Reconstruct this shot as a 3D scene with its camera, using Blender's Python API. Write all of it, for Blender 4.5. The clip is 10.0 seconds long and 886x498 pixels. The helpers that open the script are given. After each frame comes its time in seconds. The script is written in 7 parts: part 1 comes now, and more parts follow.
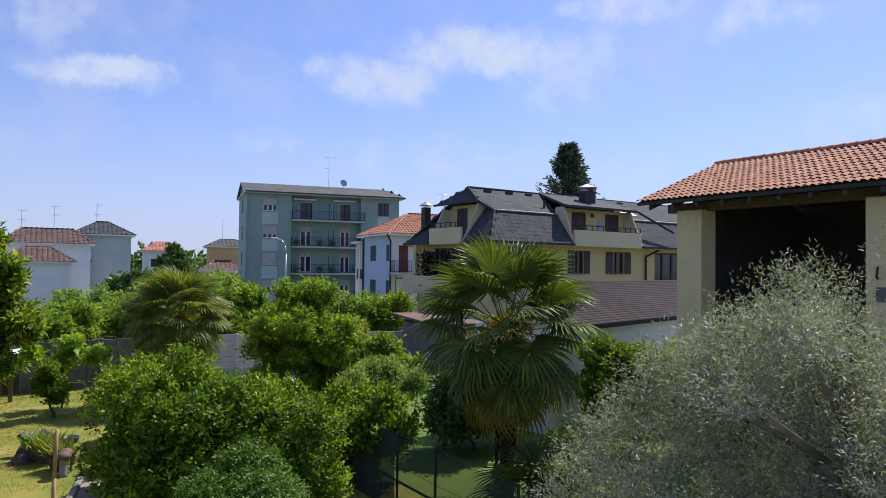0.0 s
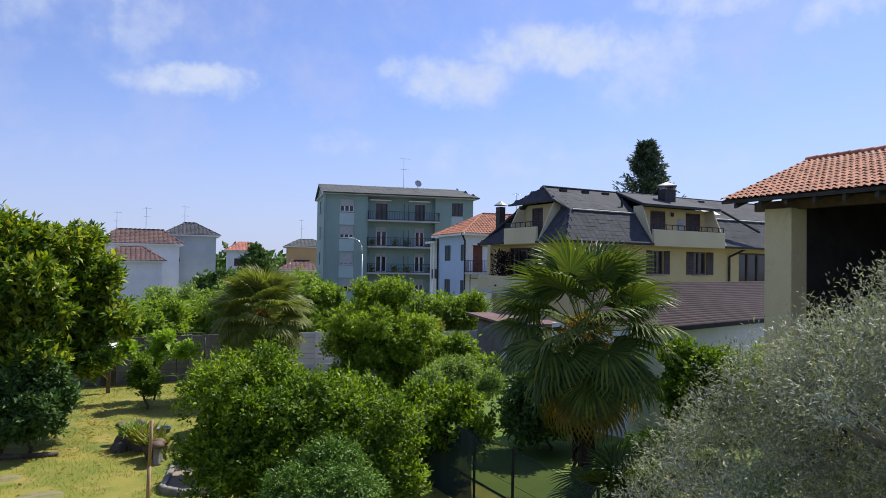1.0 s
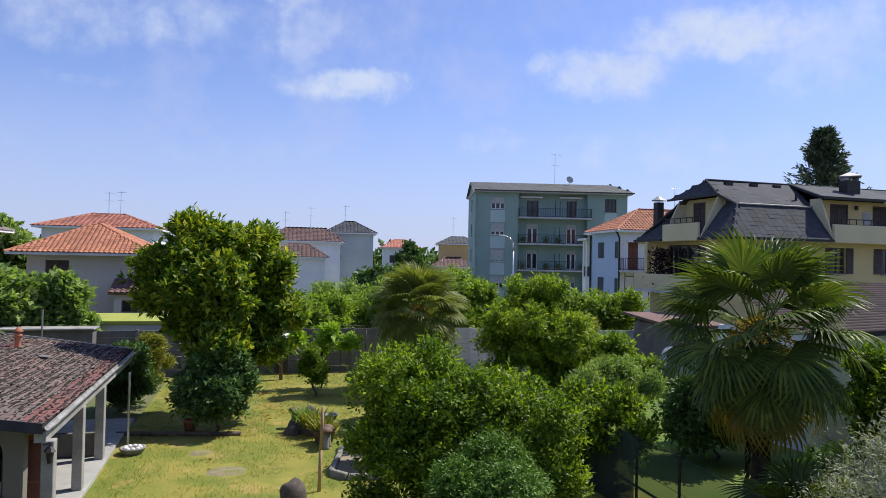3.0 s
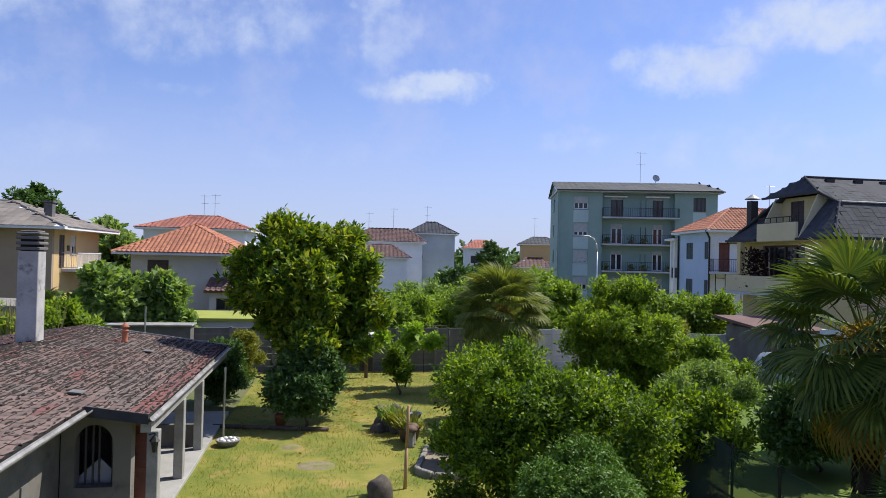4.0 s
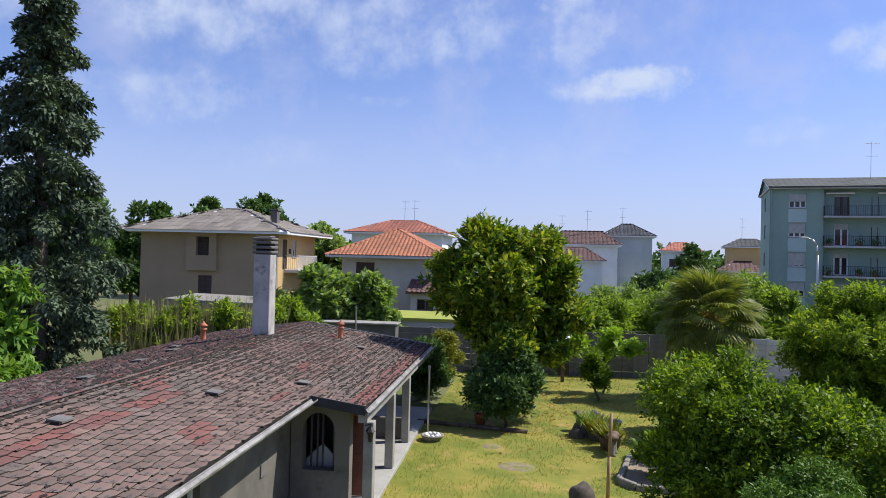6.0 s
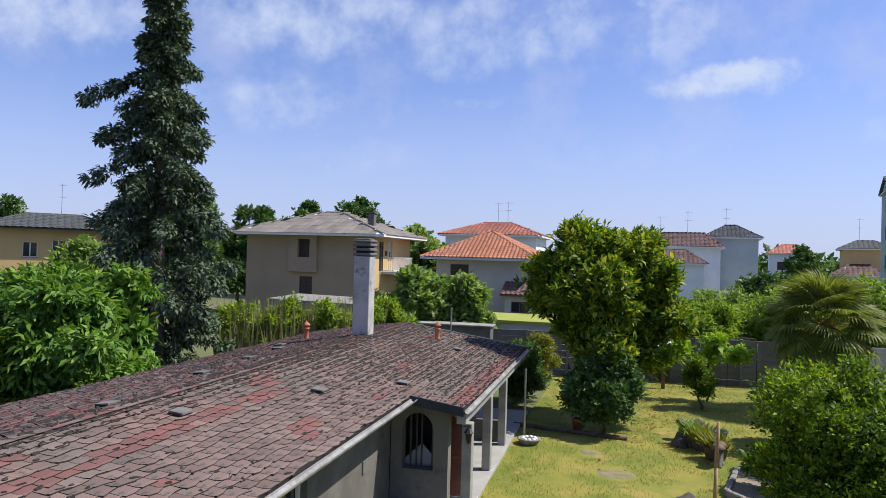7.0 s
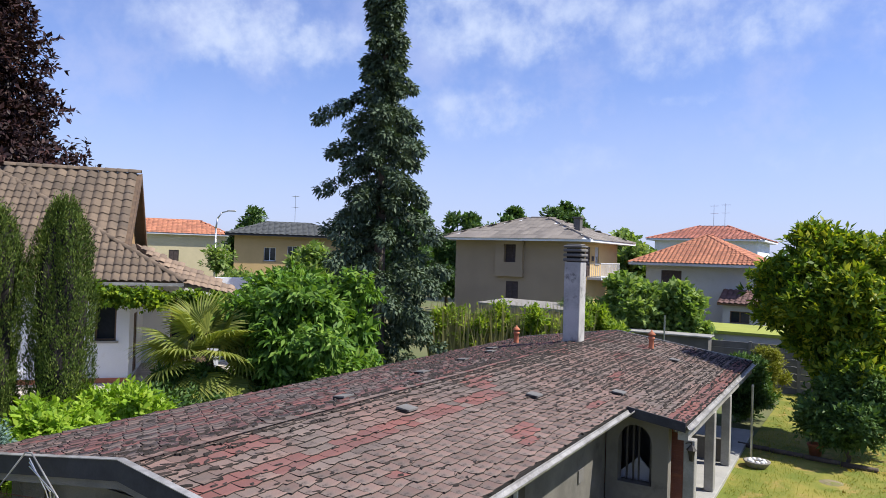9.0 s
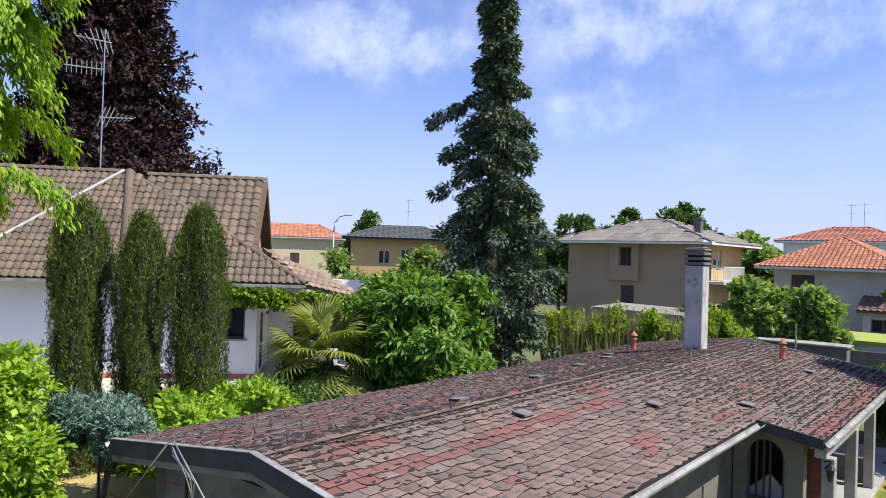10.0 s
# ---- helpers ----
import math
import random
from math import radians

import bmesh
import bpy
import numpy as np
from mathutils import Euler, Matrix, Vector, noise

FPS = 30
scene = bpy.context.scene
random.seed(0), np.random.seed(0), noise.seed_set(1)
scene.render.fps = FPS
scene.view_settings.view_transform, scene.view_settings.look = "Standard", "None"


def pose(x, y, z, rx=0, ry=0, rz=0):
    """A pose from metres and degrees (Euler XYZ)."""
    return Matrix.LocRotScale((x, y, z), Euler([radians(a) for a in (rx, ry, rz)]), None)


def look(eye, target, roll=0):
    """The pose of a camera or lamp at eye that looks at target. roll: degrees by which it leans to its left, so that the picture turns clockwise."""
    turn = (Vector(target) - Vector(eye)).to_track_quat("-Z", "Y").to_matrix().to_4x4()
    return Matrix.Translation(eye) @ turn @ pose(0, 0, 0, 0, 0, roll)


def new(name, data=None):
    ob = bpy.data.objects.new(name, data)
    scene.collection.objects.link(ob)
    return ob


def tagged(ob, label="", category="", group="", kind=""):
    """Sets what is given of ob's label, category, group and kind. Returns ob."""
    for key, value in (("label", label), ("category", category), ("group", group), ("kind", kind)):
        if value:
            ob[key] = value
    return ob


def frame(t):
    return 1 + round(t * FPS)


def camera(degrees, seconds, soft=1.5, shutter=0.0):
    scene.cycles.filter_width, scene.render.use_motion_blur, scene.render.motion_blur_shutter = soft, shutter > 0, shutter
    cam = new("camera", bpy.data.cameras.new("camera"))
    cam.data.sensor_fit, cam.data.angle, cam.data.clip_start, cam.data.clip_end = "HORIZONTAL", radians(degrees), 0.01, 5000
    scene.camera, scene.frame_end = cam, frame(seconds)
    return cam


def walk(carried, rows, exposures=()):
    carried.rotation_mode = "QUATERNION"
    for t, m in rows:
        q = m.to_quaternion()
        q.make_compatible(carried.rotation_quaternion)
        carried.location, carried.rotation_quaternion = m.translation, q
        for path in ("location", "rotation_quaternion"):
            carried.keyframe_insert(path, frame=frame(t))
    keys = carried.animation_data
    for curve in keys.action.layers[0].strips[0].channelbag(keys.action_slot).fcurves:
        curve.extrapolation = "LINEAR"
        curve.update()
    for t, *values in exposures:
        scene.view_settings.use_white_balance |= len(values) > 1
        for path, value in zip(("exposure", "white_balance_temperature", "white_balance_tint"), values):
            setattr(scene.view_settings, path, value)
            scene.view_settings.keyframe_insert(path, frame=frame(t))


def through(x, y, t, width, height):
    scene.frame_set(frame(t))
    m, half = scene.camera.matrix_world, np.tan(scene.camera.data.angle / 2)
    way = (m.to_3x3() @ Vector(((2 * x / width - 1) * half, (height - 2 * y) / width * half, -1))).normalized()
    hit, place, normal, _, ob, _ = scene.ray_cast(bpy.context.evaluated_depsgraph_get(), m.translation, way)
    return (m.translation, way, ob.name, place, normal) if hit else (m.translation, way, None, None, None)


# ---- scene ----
cam = camera(65.1, 10.0, soft=0.6)
# seconds, x, y, z, yaw, pitch, roll
ROWS = [
    (0.0, 0.078, -0.008, 5.600, -32.900, 1.502, -0.724),
    (0.5, 0.038, 0.003, 5.598, -29.959, 1.459, -0.807),
    (1.0, -0.004, 0.018, 5.595, -26.856, 1.411, -0.895),
    (1.5, -0.049, 0.036, 5.593, -23.810, 1.281, -0.958),
    (2.0, -0.097, 0.056, 5.591, -20.813, 1.119, -1.025),
    (3.5, -0.251, 0.124, 5.593, -11.355, 0.913, -1.216),
    (4.0, -0.302, 0.136, 5.594, -7.965, 0.854, -1.287),
    (4.5, -0.357, 0.139, 5.597, -4.388, 0.806, -1.333),
    (5.0, -0.415, 0.132, 5.600, -0.645, 0.794, -1.359),
    (5.5, -0.477, 0.117, 5.603, 3.600, 0.750, -1.382),
    (7.0, -0.663, 0.052, 5.610, 15.312, 0.678, -1.566),
    (7.5, -0.728, 0.032, 5.612, 19.069, 0.686, -1.581),
    (8.0, -0.794, 0.009, 5.614, 23.044, 0.657, -1.635),
    (8.5, -0.856, -0.014, 5.617, 27.307, 0.620, -1.675),
    (9.0, -0.905, -0.037, 5.621, 31.885, 0.604, -1.755),
    (9.5, -0.946, -0.058, 5.626, 36.460, 0.571, -1.779),
    (10.0, -0.990, -0.080, 5.634, 40.978, 0.555, -1.820),
]
walk(cam, [(t, pose(x, y, z, 90 + pitch, roll, yaw)) for t, x, y, z, yaw, pitch, roll in ROWS],
     exposures=[(0.0, 0.16), (5.5, 0.16), (8.5, 0.27), (10.0, 0.45)])

# ---- world and sun ----
SUN_DIR = Vector((0.95, 0.36, 1.32)).normalized()      # towards the sun
# yaw, height, half width, half height (degrees), density of each cloud
CLOUDS = [
    (-37.2, 17.5, 8.0, 1.8, 0.90), (-43.0, 16.2, 4.9, 3.3, 0.60), (-26.9, 15.3, 5.0, 1.7, 0.80),
    (-6.6, 14.0, 5.0, 1.3, 0.90), (-47.2, 20.1, 4.8, 1.1, 0.80), (-57.3, 18.6, 4.2, 1.3, 0.80),
    (-63.2, 10.7, 3.4, 1.9, 0.60), (-18.4, 10.0, 3.0, 1.1, 0.45), (-32.6, 9.2, 9.1, 1.9, 0.50), (-48.0, 8.6, 6.5, 1.7, 0.50), (2.0, 8.2, 6.0, 1.4, 0.35), (21.0, 8.0, 7.0, 1.6, 0.35),
    (10.4, 17.8, 8.8, 3.0, 0.68), (-2.8, 19.1, 2.1, 3.2, 0.70), (13.1, 12.6, 2.2, 0.7, 0.45),
    (48.0, 16.6, 8.0, 2.6, 0.80), (30.2, 12.0, 5.2, 2.0, 0.62), (27.2, 18.8, 9.0, 3.4, 0.75),
    (2.4, 17.6, 2.9, 1.5, 0.50),
]


class Nodes:
    """A short way to write a node tree."""

    def __init__(self, tree):
        self.tree = tree
        self.tree.nodes.clear()

    def add(self, kind, **inputs):
        n = self.tree.nodes.new(kind)
        for key, value in inputs.items():
            name = int(key[1:]) if key[0] == "i" and key[1:].isdigit() else key.replace("_", " ")
            self.put(n.inputs[name], value)
        return n

    def put(self, socket, value):
        if isinstance(value, bpy.types.NodeSocket):
            self.tree.links.new(value, socket)
        else:
            socket.default_value = value

    def math(self, op, a, b=0.0, c=0.0, clamp=False):
        n = self.add("ShaderNodeMath", i0=a, i1=b, i2=c)
        n.operation, n.use_clamp = op, clamp
        return n.outputs[0]

    def mix(self, fac, a, b, blend="MIX"):
        n = self.tree.nodes.new("ShaderNodeMix")
        n.data_type, n.blend_type = "RGBA", blend
        for socket, value in ((n.inputs[0], fac), (n.inputs[6], a), (n.inputs[7], b)):
            self.put(socket, value)
        return n.outputs[2]

    def noise(self, vector, scale, detail=4.0, rough=0.55):
        return self.add("ShaderNodeTexNoise", Vector=vector, Scale=scale, Detail=detail, Roughness=rough).outputs[0]

    def ramp(self, fac, stops):
        n = self.add("ShaderNodeValToRGB", Fac=fac)
        el = n.color_ramp.elements
        while len(el) < len(stops):
            el.new(0.5)
        for e, (p, c) in zip(el, stops):
            e.position, e.color = p, (*c, 1) if len(c) == 3 else c
        return n.outputs[0]

    def step(self, x, lo, hi):
        n = self.add("ShaderNodeMapRange", i0=x, i1=lo, i2=hi, i3=0.0, i4=1.0)
        n.interpolation_type = "SMOOTHSTEP"
        return n.outputs[0]


SKY_STRENGTH, CLOUD_GLOW = 0.081, 8.6


def build_world():
    world = bpy.data.worlds.new("sky")
    scene.world = world
    world.use_nodes = True
    n = Nodes(world.node_tree)
    sky = n.add("ShaderNodeTexSky")
    sky.sky_type, sky.sun_disc = "NISHITA", False
    sky.sun_elevation, sky.sun_rotation = math.asin(SUN_DIR.z), math.atan2(SUN_DIR.x, SUN_DIR.y)
    sky.air_density, sky.dust_density, sky.ozone_density = 1.0, 0.6, 2.5
    gen = n.add("ShaderNodeTexCoord").outputs["Generated"]
    xyz = n.add("ShaderNodeSeparateXYZ", Vector=gen)
    yaw = n.math("MULTIPLY", n.math("ARCTAN2", n.math("MULTIPLY", xyz.outputs[0], -1), xyz.outputs[1]), 57.2958)
    high = n.math("MULTIPLY", n.math("ARCSINE", xyz.outputs[2]), 57.2958)
    coarse = n.add("ShaderNodeTexNoise", Vector=gen, Scale=9.0, Detail=5.0, Roughness=0.62)
    fine = n.add("ShaderNodeTexNoise", Vector=gen, Scale=20.0, Detail=6.0, Roughness=0.58)
    sep = n.add("ShaderNodeSeparateColor", Color=coarse.outputs[1])
    yaw = n.math("ADD", yaw, n.math("MULTIPLY_ADD", sep.outputs[0], 9.0, -4.5))
    high = n.math("ADD", high, n.math("MULTIPLY_ADD", sep.outputs[1], 5.0, -2.5))
    total = 0.0
    for az, el, w, h, a in CLOUDS:
        dx = n.math("DIVIDE", n.math("SUBTRACT", yaw, az), w)
        dy = n.math("DIVIDE", n.math("SUBTRACT", high, el), h)
        d2 = n.math("ADD", n.math("MULTIPLY", dx, dx), n.math("MULTIPLY", dy, dy))
        v = n.math("MULTIPLY", n.step(d2, 2.3, 0.1), a)
        total = v if isinstance(total, float) else n.math("MAXIMUM", total, v)
    fluff = n.math("ADD", n.math("MULTIPLY", total, 0.9), n.math("MULTIPLY_ADD", fine.outputs[0], 2.2, -1.15))
    cloud = n.math("MULTIPLY", n.step(fluff, 0.02, 1.15), n.math("MULTIPLY", total, 1.15, clamp=True), clamp=True)
    haze = n.math("MULTIPLY", n.step(high, 21.0, 0.0), 0.66)
    veil = n.math("MULTIPLY_ADD", n.step(coarse.outputs[0], 0.40, 0.72), 0.32, 0.16)
    soft = n.math("MAXIMUM", haze, veil)
    base = n.mix(1.0, sky.outputs[0], (1.08, 1.24, 1.80, 1), "MULTIPLY")
    hazy = n.mix(soft, base, (CLOUD_GLOW * 0.70, CLOUD_GLOW * 0.77, CLOUD_GLOW * 1.12, 1))
    col = n.mix(cloud, hazy, (CLOUD_GLOW * 0.80, CLOUD_GLOW * 0.92, CLOUD_GLOW * 1.20, 1))
    back = n.add("ShaderNodeBackground", Color=col, Strength=SKY_STRENGTH)
    out = n.add("ShaderNodeOutputWorld")
    n.tree.links.new(back.outputs[0], out.inputs[0])


build_world()
sun_data = bpy.data.lights.new("sun", "SUN")
sun_data.energy, sun_data.angle, sun_data.color = 5.0, radians(0.6), (1.0, 0.95, 0.84)
sun = new("sun", sun_data)
sun.matrix_world = look(SUN_DIR * 80, (0, 0, 0))

# ---- materials ----


def material(name, one, two, rough=0.8, scale=3.0, fine=40.0, bump=0.15, metal=0.0, contrast=(0.35, 0.65), stain=None, island=0.0, thing=0.0):
    """A procedural surface: two colours mixed by a coarse noise, a fine grain, an optional stain, and relief.
    island, thing: how much each loose piece or each object varies in lightness."""
    m = bpy.data.materials.new(name)
    m.use_nodes = True
    n = Nodes(m.node_tree)
    pos = n.add("ShaderNodeNewGeometry")
    at = n.add("ShaderNodeTexCoord").outputs["Object"]
    big = n.noise(at, scale, 5.0, 0.6)
    small = n.noise(at, fine, 3.0, 0.6)
    col = n.mix(n.step(big, *contrast), (*one, 1), (*two, 1))
    grain = n.math("MULTIPLY_ADD", small, 0.5, 0.75)
    if island:
        grain = n.math("MULTIPLY", grain, n.math("MULTIPLY_ADD", pos.outputs["Random Per Island"], 2 * island, 1 - island))
    if thing:
        rnd = n.add("ShaderNodeObjectInfo").outputs["Random"]
        grain = n.math("MULTIPLY", grain, n.math("MULTIPLY_ADD", rnd, 2 * thing, 1 - thing))
    col = n.mix(1.0, col, n.add("ShaderNodeCombineColor", Red=grain, Green=grain, Blue=grain).outputs[0], "MULTIPLY")
    if stain:
        spot = n.noise(at, stain[1], 6.0, 0.7)
        col = n.mix(n.math("MULTIPLY", n.step(spot, stain[2], stain[2] + 0.14), stain[3]), col, (*stain[0], 1))
    p = n.add("ShaderNodeBsdfPrincipled", Base_Color=col, Roughness=rough, Metallic=metal)
    if bump:
        h = n.math("ADD", n.math("MULTIPLY", big, 0.5), small)
        b = n.add("ShaderNodeBump", Strength=bump, Distance=0.02, Height=h)
        n.tree.links.new(b.outputs[0], p.inputs["Normal"])
    out = n.add("ShaderNodeOutputMaterial")
    n.tree.links.new(p.outputs[0], out.inputs[0])
    return m


def leaf_material(name, one, two, through=0.35, rough=0.45, young=None):
    """Leaves: each leaf its own tone, thin enough to let light through."""
    m = bpy.data.materials.new(name)
    m.use_nodes = True
    n = Nodes(m.node_tree)
    rnd = n.add("ShaderNodeNewGeometry").outputs["Random Per Island"]
    at = n.add("ShaderNodeTexCoord").outputs["Object"]
    patch = n.noise(at, 0.9, 3.0, 0.6)
    stops = [(0.05, one), (0.52, two)] + ([(0.88, young)] if young else [])
    col = n.ramp(n.math("MULTIPLY_ADD", rnd, 0.65, n.math("MULTIPLY_ADD", patch, 0.9, -0.28)), stops)
    p = n.add("ShaderNodeBsdfPrincipled", Base_Color=col, Roughness=max(rough, 0.5))
    p.inputs["Specular IOR Level"].default_value = 0.22
    tr = n.add("ShaderNodeBsdfTranslucent", Color=n.mix(1.0, col, (1.35, 1.4, 0.55, 1), "MULTIPLY"))
    mixed = n.add("ShaderNodeMixShader", i0=through, i1=p.outputs[0], i2=tr.outputs[0])
    out = n.add("ShaderNodeOutputMaterial")
    n.tree.links.new(mixed.outputs[0], out.inputs[0])
    return m


